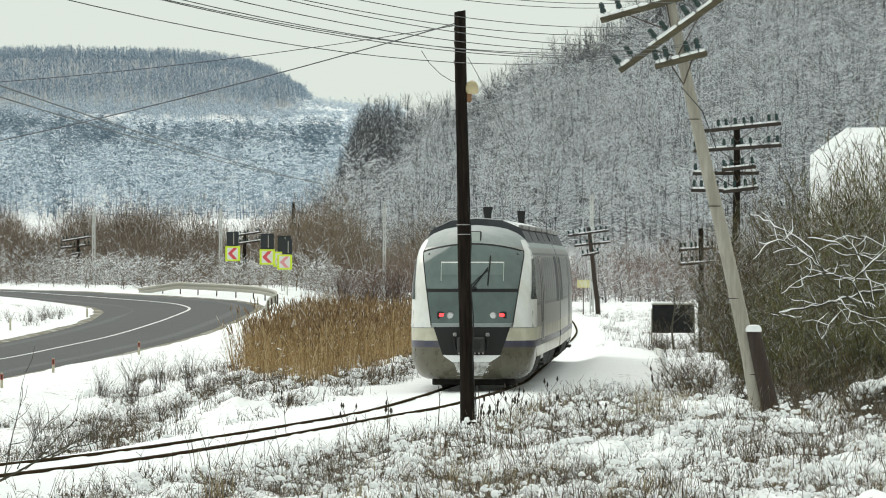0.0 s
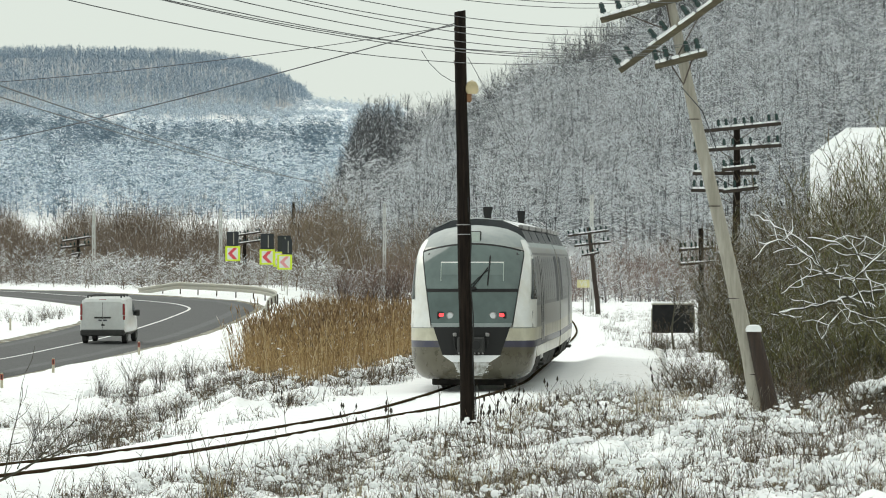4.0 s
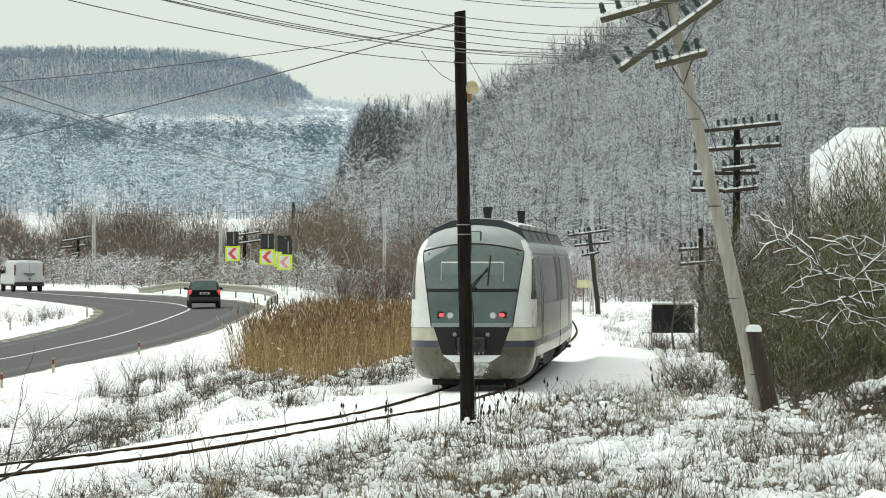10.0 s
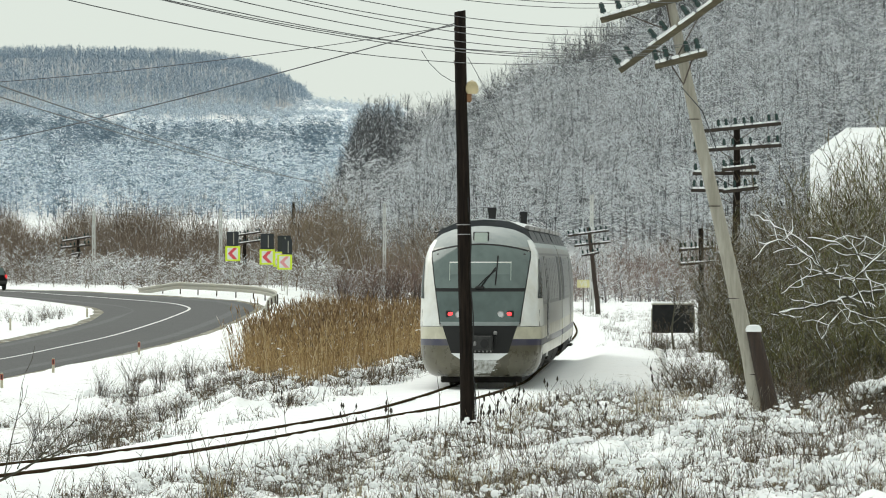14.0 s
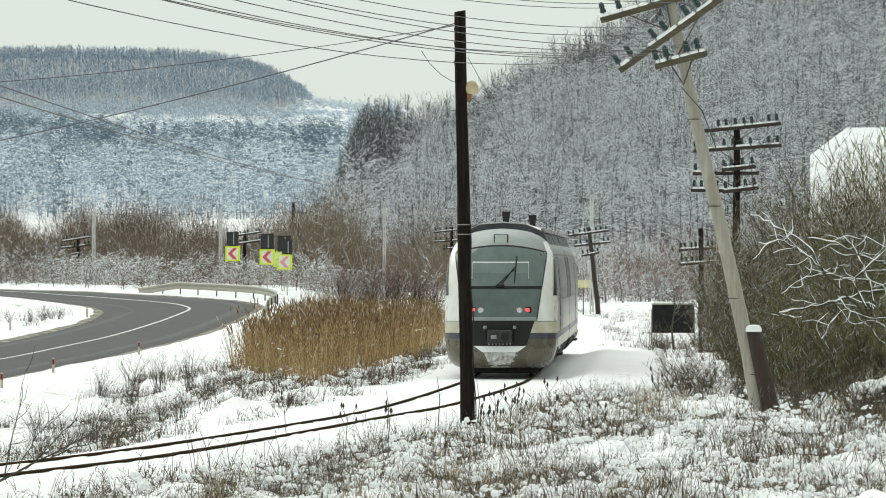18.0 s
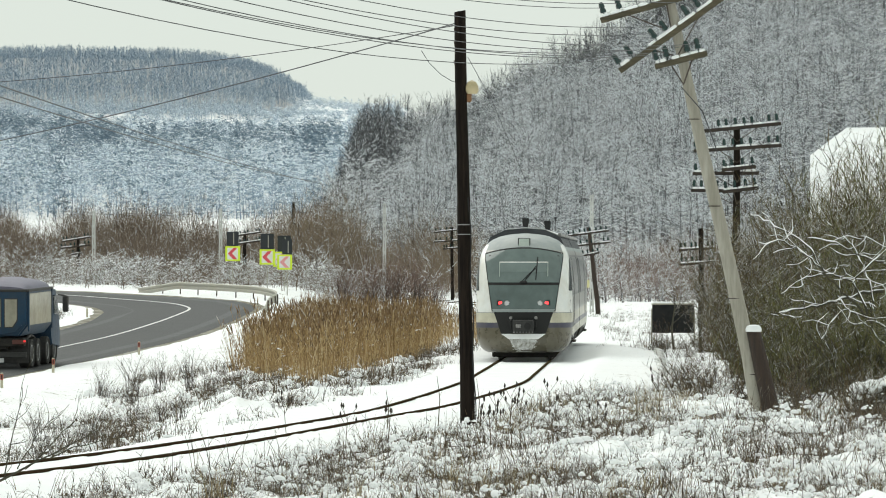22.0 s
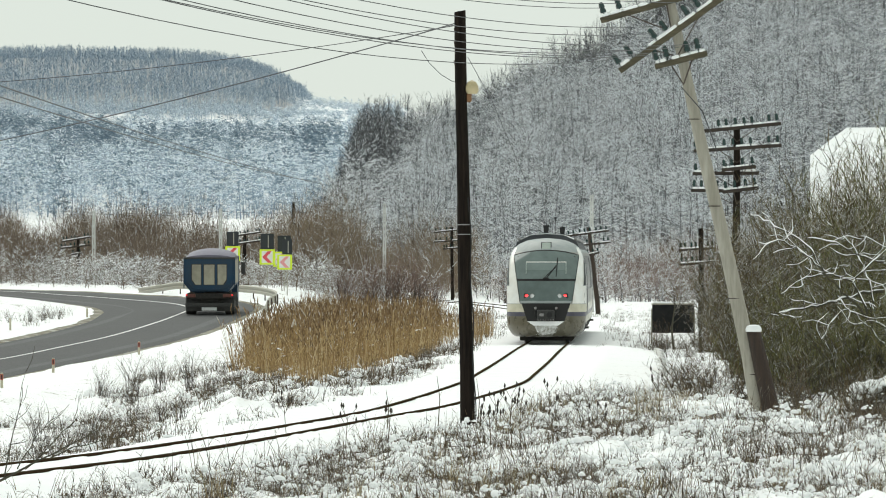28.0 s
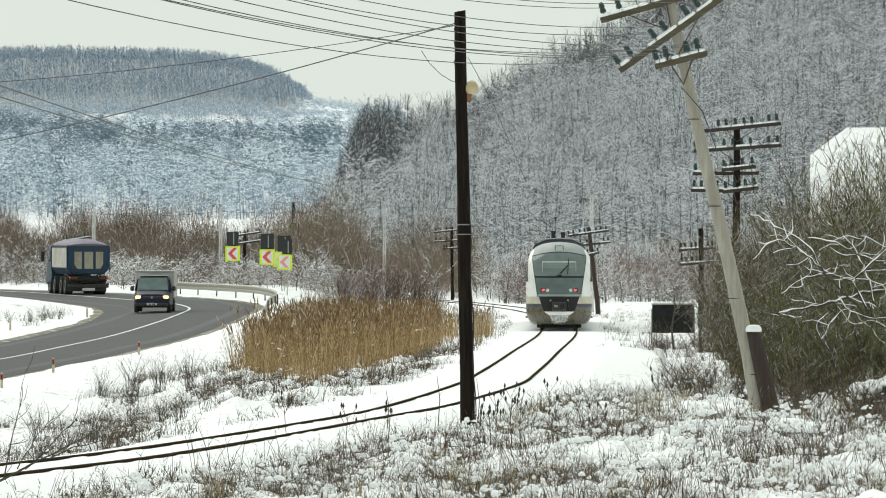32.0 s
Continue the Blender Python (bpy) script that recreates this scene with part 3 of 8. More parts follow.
def far_tree(rng, h, spread, arms, half, snowy):
    """A distant bare tree: a slim trunk under a narrow fan of steep twigs."""
    t = Twigs()
    t.stick((0, 0, 0), (rng.normal(0, 0.02) * h, 0, h * 0.9), half * 0.9, 0, 0)
    for j in range(arms):
        k = 0.3 + 0.65 * (j + rng.random()) / arms
        az, ln = rng.uniform(0, 2 * math.pi), spread * (1.1 - 0.6 * k) * rng.uniform(0.6, 1.2)
        a = np.array([0, 0, h * k * 0.85])
        e = a + np.array([math.cos(az) * ln * 0.6, math.sin(az) * ln * 0.6, ln * rng.uniform(0.5, 1.0)])
        t.blade(a, e, half, 1)
        t.blade(a * 0.5 + e * 0.5, e + rng.normal(0, 0.18, 3) * ln, half * 0.8, 1)
        if rng.random() < snowy:
            t.ridge(a, e, half * 2.2, 2)
    return t.done()


def clump_tree(rng, h, spread, clumps, flakes, size, snowy, cone):
    """A tree of many boughs: trunk (0), dark tufts (1), snow lying on top of them (2); cone narrows its top."""
    t = Twigs()
    t.stick((0, 0, 0), (rng.normal(0, 0.03) * h, 0, h * 0.7), 0.010 * h, 0.004 * h, 0)
    for c in range(clumps):
        k = 0.12 + 0.86 * (c + rng.random()) / clumps
        out = spread * ((1.1 - k) if cone else math.sqrt(max(0.05, 1 - (2 * abs(k - 0.5)) ** 2))) * rng.uniform(0.25, 1.0)
        az = rng.uniform(0, 2 * math.pi)
        mid = np.array([math.cos(az) * out, math.sin(az) * out, h * k])
        wide = spread * rng.uniform(0.28, 0.5)
        # snow share rises with height; dark lower flakes also paint the shaded interior
        load = snowy * rng.uniform(0.3, 1.5) * (0.45 + 0.85 * k)
        for _ in range(flakes):
            o = rng.normal(0, 0.5, 3) * np.array([wide, wide, wide * 0.42])
            e = rng.normal(0, 1, 3) * np.array([1, 1, 0.4])
            e = e / np.linalg.norm(e) * size * rng.uniform(0.6, 1.4)
            mi = 2 if rng.random() < load * (1.6 if o[2] > 0.02 * wide else 0.1) else 1
            t.blade(mid + o - e * 0.5, mid + o + e * 0.5, size * rng.uniform(0.2, 0.38), mi)
    return t.done()


def twig_bush(rng, h, spread, stems, r, snowy, subs=4, twigs=3):
    """A fan of fine stems from one foot that split twice: stems (0), twigs (1), flecks of snow (2)."""
    t = Twigs()
    for _ in range(stems):
        az, lean = rng.uniform(0, 2 * math.pi), rng.uniform(0.0, 1.0) ** 0.8
        b = np.array([rng.normal(0, 0.2) * spread, rng.normal(0, 0.2) * spread, -0.1])
        ln = h * rng.uniform(0.5, 1.05) * (1.05 - 0.35 * lean)
        d = np.array([math.cos(az) * lean * spread / h, math.sin(az) * lean * spread / h, 1.0])
        p = run(rng, b, d / np.linalg.norm(d), ln, 3, 0.05, 0.16)
        for q in range(2):
            t.blade(p[q], p[q + 1] + (p[q + 2] - p[q + 1]) * 0.6, r * (1 - 0.3 * q), 0)
        for _ in range(subs):
            w = rng.uniform(0.35, 2.9)
            st = p[int(w)] + (p[int(w) + 1] - p[int(w)]) * (w - int(w))
            a2, l2 = rng.uniform(0, 2 * math.pi), ln * rng.uniform(0.18, 0.4)
            up = rng.uniform(0.2, 1.0)
            en = st + np.array([math.cos(a2) * l2 * 0.7, math.sin(a2) * l2 * 0.7, l2 * up])
            t.blade(st, en, r * 0.6, 1)
            if rng.random() < snowy:
                t.ridge(st, en, r * 2.2, 2)
            for _ in range(twigs):
                s2 = st + (en - st) * rng.uniform(0.25, 1.0)
                a3, l3 = a2 + rng.normal(0, 1.0), l2 * rng.uniform(0.3, 0.6)
                e2 = s2 + np.array([math.cos(a3) * l3 * 0.7, math.sin(a3) * l3 * 0.7, l3 * rng.uniform(0.0, 1.0)])
                if rng.random() < snowy * 0.5:
                    t.ridge(s2, e2, r * 1.6, 2)
                else:
                    t.blade(s2, e2, r * 0.45, 1)
    return t.done()


def dome_bush(rng, h, spread, n, r):
    """A rounded leafless bush: stems (0) under a dome of many fine short twigs (1), a few with snow (2)."""
    t = Twigs()
    for _ in range(9):
        a, o = rng.uniform(0, 2 * math.pi), spread * rng.uniform(0.1, 0.75)
        t.blade((math.cos(a) * o * 0.3, math.sin(a) * o * 0.3, -0.1), (math.cos(a) * o, math.sin(a) * o, h * rng.uniform(0.55, 0.95)), r * 1.5, 0)
    for _ in range(n):
        a, o = rng.uniform(0, 2 * math.pi), math.sqrt(rng.random())
        z = h * (0.04 + 0.9 * math.sqrt(max(0.0, 1.02 - o * o)) * rng.uniform(0.0, 1.0) ** 0.7)
        p = np.array([math.cos(a) * o * spread, math.sin(a) * o * spread, z])
        d = np.array([p[0] / spread * 0.7, p[1] / spread * 0.7, 0.75]) + rng.normal(0, 0.32, 3)
        d = d / np.linalg.norm(d) * rng.uniform(0.10, 0.24) * h
        if rng.random() < 0.025:
            t.ridge(p, p + d, r * 1.6, 2)
        else:
            t.blade(p, p + d, r * rng.uniform(0.6, 1.1), 1)
    return t.done()


def bush(rng, h, spread, stems, twigs, thick=1.0):
    """Many stems from one foot, each with side twigs."""
    t = Twigs()
    for j in range(stems):
        az, lean = rng.uniform(0, 2 * math.pi), rng.uniform(0.1, 1.0)
        b = np.array([rng.uniform(-.2, .2) * spread, rng.uniform(-.2, .2) * spread, 0])
        ln = h * rng.uniform(0.6, 1.05)
        mid = b + np.array([math.cos(az) * lean * spread * 0.35, math.sin(az) * lean * spread * 0.35, ln * 0.55])
        tip = b + np.array([math.cos(az) * lean * spread, math.sin(az) * lean * spread, ln])
        t.stick(b, mid, 0.009 * h * thick, 0.006 * h * thick, 0)
        t.stick(mid, tip, 0.006 * h * thick, 0, 0)
        for q in range(twigs):
            e = rng.uniform(0.25, 1.0)
            st = b + (mid - b) * e * 2 if e < 0.5 else mid + (tip - mid) * (e - 0.5) * 2
            a2, l2 = rng.uniform(0, 2 * math.pi), h * rng.uniform(0.12, 0.3)
            t.blade(st, st + np.array([math.cos(a2) * l2 * 0.7, math.sin(a2) * l2 * 0.7, l2 * rng.uniform(0.1, 1.0)]), 0.005 * h * thick, 1)
    return t.done()


def scatter(name, templates, spots, mats, label, category, rng, smin=0.75, smax=1.25, lean=0.05):
    """Copies of the templates on the spots (rows x, y, z), joined into one mesh."""
    vs, fs, ms, o = [], [], [], 0
    for x, y, z in spots:
        v, f, m = templates[rng.integers(len(templates))]
        a, s = rng.uniform(0, 2 * math.pi), rng.uniform(smin, smax)
        c, q = math.cos(a), math.sin(a)
        lx, ly = rng.normal(0, lean), rng.normal(0, lean)
        zz = v[:, 2] * s
        w = np.stack([(v[:, 0] * c - v[:, 1] * q) * s + x + lx * zz, (v[:, 0] * q + v[:, 1] * c) * s + y + ly * zz, zz + z], -1)
        vs.append(w)
        fs.append(f + o)
        ms.append(m)
        o += len(v)
    me = arrays(name, np.concatenate(vs), np.concatenate(fs), mats, np.concatenate(ms))
    return tagged(new(name, me), label, category, kind="stuff")


def spots_in(rng, count, ymin, ymax, amin, amax, keep=None, sink=0.1, power=1.0):
    """Places on the ground within a range of depth and of bearing, thinned by keep(x, y)."""
    y = ymin + (ymax - ymin) * rng.random(count) ** power
    a = rng.uniform(amin, amax, count)
    x = a * y
    if keep is not None:
        k = keep(x, y)
        x, y = x[k], y[k]
    return np.stack([x, DEEP * y, ground_z(x, DEEP * y) - sink], -1)


def build_woods():
    rng = np.random.default_rng(11)
    # the wood on the near hill: laden with snow low down, darker towards the ridge
    laden = [snow_tree(rng, rng.uniform(5.6, 8.2), rng.uniform(2.7, 3.7), 11, 0.046, 0.8, (-0.3, 0.6)) for _ in range(7)]
    half = [snow_tree(rng, rng.uniform(5.4, 8.0), rng.uniform(2.5, 3.4), 12, 0.044, 0.42, (-0.1, 0.8)) for _ in range(6)]
    dark = [snow_tree(rng, rng.uniform(5.2, 7.6), rng.uniform(2.0, 2.8), 10, 0.052, 0.08, (0.4, 1.2)) for _ in range(5)]
    stand = lambda x, y: (vnoise(x / 6, y / 22, 17) > 0.12) & (x / y > -0.0345 + 0.0095 * ease(330, 545, y))
    snowy = lambda x, y: 0.46 + 0.9 * (vnoise(x / 7, y / 24, 27) - 0.5) + 0.45 * (vnoise(x / 2.5, y / 9, 28) - 0.5) - 0.85 * ease(440, 545, y) + 0.25 * ease(400, 330, y) + 0.22 * ease(0.01, 0.03, x / y) * ease(500, 430, y) - 0.85 * ease(-0.004, -0.022, x / y) * ease(330, 420, y)
    s = spots_in(rng, 3300, 300, 568, -0.034, 0.15, stand)
    k = snowy(s[:, 0], s[:, 1] / DEEP)
    scatter("hillside_wood", laden, s[k > 0.42], [BARK_FROST, TWIG_GREY, TWIG_SNOW], "snow-laden leafless wood on the hillside", "wood", rng, 0.65, 1.15, 0.05)
    scatter("upper_wood", half, s[(k > 0.08) & (k <= 0.42)], [BARK_FROST, TWIG_GREY, TWIG_SNOW], "grey half-snowed leafless wood on the hillside", "wood", rng, 0.65, 1.1, 0.05)
    scatter("ridge_wood", dark, s[k <= 0.08], [TWIG_DARK, TWIG_DARK, TWIG_SNOW], "dark leafless trees towards the ridge", "wood", rng, 0.6, 0.95, 0.04)
    s = spots_in(rng, 230, 350, 560, -0.0345, -0.016, lambda x, y: (vnoise(x / 9, y / 40, 13) > 0.25) & (x / y > -0.0345 + 0.0095 * ease(330, 545, y)))
    scatter("dark_wood", dark, s, [TWIG_DARK, TWIG_DARK, TWIG_SNOW], "dark leafless trees at the end of the hill", "wood", rng, 0.6, 1.0, 0.04)
    crest = [twig_bush(rng, rng.uniform(3.0, 4.4), 2.4, 9, 0.06, 0.04, 4, 2) for _ in range(5)]
    s = spots_in(rng, 560, 540, 566, -0.0255, 0.10)
    scatter("crest_scrub", crest, s, [BARK, TWIG_DARK, TWIG_SNOW], "fine leafless tree tops along the ridge", "wood", rng, 0.55, 1.0)
    # far hills in haze-tinted colours: white wood below, a slanting belt of pines, open slope, bare wood on the plateau
    rime = [clump_tree(rng, rng.uniform(7, 12), rng.uniform(2.6, 4.6), 15, 13, 0.65, (0.25, 0.5, 0.75, 0.9, 1.1)[i % 5], False) for i in range(15)]
    pines = [clump_tree(rng, rng.uniform(8, 13), rng.uniform(2.6, 3.8), 14, 10, 0.9, 0.14, i % 2 == 0) for i in range(8)]
    heavy = [clump_tree(rng, rng.uniform(8, 13), rng.uniform(2.8, 4.2), 15, 12, 0.9, 0.45, i % 2 == 0) for i in range(5)]
    belt = lambda x, y: 1290 + 2500 * np.clip(-0.13 - x / y, -0.11, 0) + 330 * (vnoise(x / 55, y / 300, 5) - 0.5) + 120 * (vnoise(x / 15, y / 90, 25) - 0.5)
    s = spots_in(rng, 900, 650, 1150, -0.145, -0.01, lambda x, y: (vnoise(x / 22, y / 50, 15) > 0.12) & (y < belt(x, y) - 90))
    scatter("valley_wood", rime, s, [BARK_HAZE, TWIG_HAZE, TWIG_RIME_HAZE], "rime-white wood across the far slope", "wood", rng, 0.6, 1.15)
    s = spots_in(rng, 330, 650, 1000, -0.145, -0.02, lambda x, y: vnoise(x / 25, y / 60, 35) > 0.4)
    scatter("valley_firs", heavy, s, [BARK_HAZE, NEEDLE_HAZE, TWIG_RIME_HAZE], "snow-laden pines among the rime-white wood", "wood", rng, 0.55, 1.05)
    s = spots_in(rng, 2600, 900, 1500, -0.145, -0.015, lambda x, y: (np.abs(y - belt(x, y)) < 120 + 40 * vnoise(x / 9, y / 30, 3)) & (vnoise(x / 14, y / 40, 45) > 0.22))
    scatter("far_firs", pines, s, [BARK_HAZE, NEEDLE_HAZE, TWIG_RIME_HAZE], "dark pines in a slanting belt on the far slope", "wood", rng, 0.55, 1.1)
    low = [clump_tree(rng, rng.uniform(2.5, 5), rng.uniform(2.4, 3.8), 6, 8, 1.0, 0.55, False) for _ in range(5)]
    s = spots_in(rng, 5200, 1250, 2050, -0.145, -0.012, lambda x, y: (y > belt(x, y) + 60) & ((x / y > -0.066 + 0.02 * ease(1600, 1900, y)) | (y < 1770)) & (vnoise(x / 26, y / 70, 55) > 0.27))
    scatter("slope_scrub", low, s, [BARK_HAZE, TWIG_HAZE, TWIG_RIME_HAZE], "pale snowy scrub on the open slope", "scrub", rng, 0.45, 1.15)
    top = [far_tree(rng, rng.uniform(7.5, 8.8), 2.6, 11, 0.13, 0.05) for _ in range(6)]
    wooded = lambda x, y: (x / y < -0.0375 - 0.013 * ease(1980, 1750, y) - 0.004 * vnoise(x / 12, y / 30, 77))
    s = spots_in(rng, 5600, 1850, 2230, -0.145, -0.037, wooded)
    scatter("plateau_wood", top, s, [BARK_HAZE, TWIG_FAR_HAZE, TWIG_RIME_HAZE], "leafless wood on the far plateau", "wood", rng, 0.9, 1.08, 0.01)
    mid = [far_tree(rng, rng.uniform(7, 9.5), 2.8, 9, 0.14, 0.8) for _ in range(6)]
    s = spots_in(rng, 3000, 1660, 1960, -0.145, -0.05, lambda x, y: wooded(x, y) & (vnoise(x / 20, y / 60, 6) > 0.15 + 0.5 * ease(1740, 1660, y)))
    scatter("plateau_edge_wood", mid, s, [BARK_HAZE, TWIG_HAZE, TWIG_RIME_HAZE], "pale leafless wood below the far plateau", "wood", rng, 0.6, 1.0, 0.02)
    # hedges and scrub at the hills' feet
    clear = lambda x, y, rail, road: (near_line(x, DEEP * y, TRACK, TRACK_DIR)[0] > rail) & (near_line(x, DEEP * y, ROAD, ROAD_DIR)[0] > road)
    brown = [dome_bush(rng, rng.uniform(3.4, 5.4), rng.uniform(1.5, 2.4), 270, 0.019) for _ in range(8)]
    tall = [dome_bush(rng, rng.uniform(5.4, 7.4), rng.uniform(2.0, 3.0), 400, 0.018) for _ in range(6)]
    s = spots_in(rng, 850, 246, 300, -0.15, -0.005, lambda x, y: clear(x, y, 5, 6) & (vnoise(x / 3.2, y / 30, 29) > 0.30 + 0.2 * ease(-0.105, -0.13, x / y)))
    back = spots_in(rng, 520, 288, 340, -0.15, -0.028, lambda x, y: clear(x, y, 5, 6) & ((x / y > -0.112) | (x / y < -0.127)) & (vnoise(x / 4.0, y / 60, 39) > 0.2))
    scatter("hedge_trees", tall, back, [TWIG_BROWN, TWIG_BROWN, TWIG_SNOW], "tall brown leafless hedge before the valley", "hedge", rng, 0.75, 1.05, 0.05)
    scatter("brown_scrub", brown, s, [TWIG_BROWN, TWIG_BROWN, TWIG_SNOW], "brown leafless scrub behind the road", "scrub", rng, 0.55, 1.05, 0.08)
    s = spots_in(rng, 240, 240, 292, -0.044, 0.008, lambda x, y: clear(x, y, 5, 8))
    scatter("warm_scrub", tall, s, [TWIG_OLIVE, TWIG_OLIVE, TWIG_SNOW], "olive-brown leafless scrub below the hill", "scrub", rng, 0.6, 1.1, 0.08)
    frost = [snow_tree(rng, rng.uniform(1.3, 2.4), rng.uniform(1.2, 1.9), 13, 0.030, 0.36, (-0.1, 0.8), 0.05) for _ in range(6)]
    s = spots_in(rng, 560, 226, 262, -0.15, 0.03, lambda x, y: clear(x, y, 4, 5.5) & (vnoise(x / 2.6, y / 10, 19) > 0.48))
    scatter("frosted_scrub", frost, s, [BARK, TWIG_BROWN, TWIG_SNOW], "snow-laden bushes along the road", "scrub", rng, 0.5, 1.2, 0.1)
    outer = lambda x, y: (near_line(x, DEEP * y, TRACK, TRACK_DIR)[0] > 5) & (near_line(x, DEEP * y, ROAD, ROAD_DIR)[2] > 6.4)
    s = spots_in(rng, 420, 204, 238, -0.15, -0.02, lambda x, y: outer(x, y) & (vnoise(x / 2.2, y / 8, 49) > 0.3))
    scatter("roadside_scrub", frost, s, [TWIG_BROWN, TWIG_BROWN, TWIG_SNOW], "low snow-flecked scrub behind the crash barrier", "scrub", rng, 0.35, 0.8, 0.1)
    s = spots_in(rng, 150, 212, 244, -0.15, -0.02, lambda x, y: outer(x, y) & (vnoise(x / 2.2, y / 8, 50) > 0.45))
    scatter("roadside_bushes", brown, s, [TWIG_BROWN, TWIG_BROWN, TWIG_SNOW], "brown leafless bushes behind the crash barrier", "scrub", rng, 0.3, 0.6, 0.1)
    s = spots_in(rng, 430, 240, 302, -0.026, 0.09, lambda x, y: clear(x, y, 5, 5) & (vnoise(x / 4, y / 40, 33) > 0.35))
    scatter("red_scrub", brown, s, [TWIG_RED, TWIG_RED, TWIG_SNOW], "reddish leafless scrub beyond the railway", "scrub", rng, 0.5, 0.95, 0.08)
    s = spots_in(rng, 330, 228, 300, 0.018, 0.10, lambda x, y: clear(x, y, 5, 5) & (vnoise(x / 3, y / 20, 34) > 0.4))
    scatter("pale_scrub", frost, s, [BARK_FROST, TWIG_RED, TWIG_SNOW], "snow-dusted bushes in the field beyond the railway", "scrub", rng, 0.6, 1.25, 0.1)
    slim = [wild_tree(rng, rng.uniform(4.0, 6.5), 1.5, 12, 4, 2, 0.020, 0.3, 0.12, (0.5, 1.3)) for _ in range(4)]
    s = spots_in(rng, 120, 228, 290, -0.15, 0.10, lambda x, y: clear(x, y, 5, 7))
    scatter("young_trees", slim, s, [BARK, TWIG_BROWN, TWIG_SNOW], "slim dark young trees beyond the railway", "wood", rng, 0.5, 1.0, 0.1)
    s = spots_in(rng, 150, 264, 305, -0.01, 0.10, lambda x, y: clear(x, y, 6, 5))
    scatter("foot_trees", laden, s, [BARK_FROST, TWIG_GREY, TWIG_SNOW], "snow-laden trees at the foot of the hill", "wood", rng, 0.4, 0.65, 0.06)
    # pale dead saplings leaning over
    for i in range(13):
        x, y = -9.0 + 0.42 * i + rng.uniform(-0.3, 0.3), rng.uniform(222, 230)
        h, ln = rng.uniform(2.4, 4.2), rng.uniform(0.6, 2.2)
        t = Twigs()
        p = run(rng, (0, 0, -0.1), (-ln, 0.1, h), math.hypot(h, ln), 4, -0.03, 0.07)
        for q in range(4):
            t.stick(p[q], p[q + 1], 0.042 - 0.008 * q, 0.034 - 0.008 * q, 0, 5)
        v, f, m = t.done()
        ob = new("leaning_sapling", arrays("leaning_sapling", v, f, [BARK_PALE], m))
        ob.matrix_basis = pose(x, DEEP * y, float(ground_z(np.array([x]), np.array([DEEP * y]))[0]))
        tagged(ob, "pale dead sapling leaning over in the scrub", "sapling", group="leaning saplings")


build_woods()

# ---- weeds, reeds and bushes near the railway ----
STEM_WEED = island("stem_weed", [(0.0, (0.018, 0.012, 0.007)), (0.5, (0.06, 0.041, 0.022)), (0.85, (0.13, 0.092, 0.048)), (1.0, (0.22, 0.17, 0.10))], snow=0.12, up=0.6)
STEM_STRAW = island("stem_straw", [(0.0, (0.16, 0.12, 0.06)), (0.7, (0.34, 0.27, 0.15)), (1.0, (0.45, 0.38, 0.24))], snow=0.3, up=0.6)
REED_STEM = island("reed_stem", [(0.0, (0.17, 0.105, 0.042)), (0.5, (0.33, 0.215, 0.095)), (0.85, (0.48, 0.35, 0.18)), (1.0, (0.60, 0.49, 0.31))])
REED_PLUME = island("reed_plume", [(0.0, (0.10, 0.06, 0.03)), (0.6, (0.21, 0.135, 0.068)), (0.92, (0.32, 0.23, 0.13)), (1.0, (0.6, 0.58, 0.54))])
SEED_HEAD = surf("seed_head", (0.022, 0.017, 0.013), (0.05, 0.038, 0.028), 30.0, 0.9, 0, 0.5, 60.0)
THICKET = island("thicket", [(0.0, (0.03, 0.022, 0.011)), (0.5, (0.085, 0.066, 0.032)), (0.85, (0.165, 0.13, 0.066)), (0.93, (0.21, 0.17, 0.11)), (1.0, (0.8, 0.81, 0.82))], snow=0.35, up=0.6)
MOSS_TWIG = island("moss_twig", [(0.0, (0.05, 0.05, 0.018)), (0.6, (0.15, 0.148, 0.054)), (0.94, (0.20, 0.18, 0.08)), (1.0, (0.8, 0.81, 0.82))], snow=0.2, up=0.7)
LIMB_BARK = surf("limb_bark", (0.035, 0.032, 0.022), (0.085, 0.078, 0.05), 8.0, 0.9, 0, 0.6, 40.0)


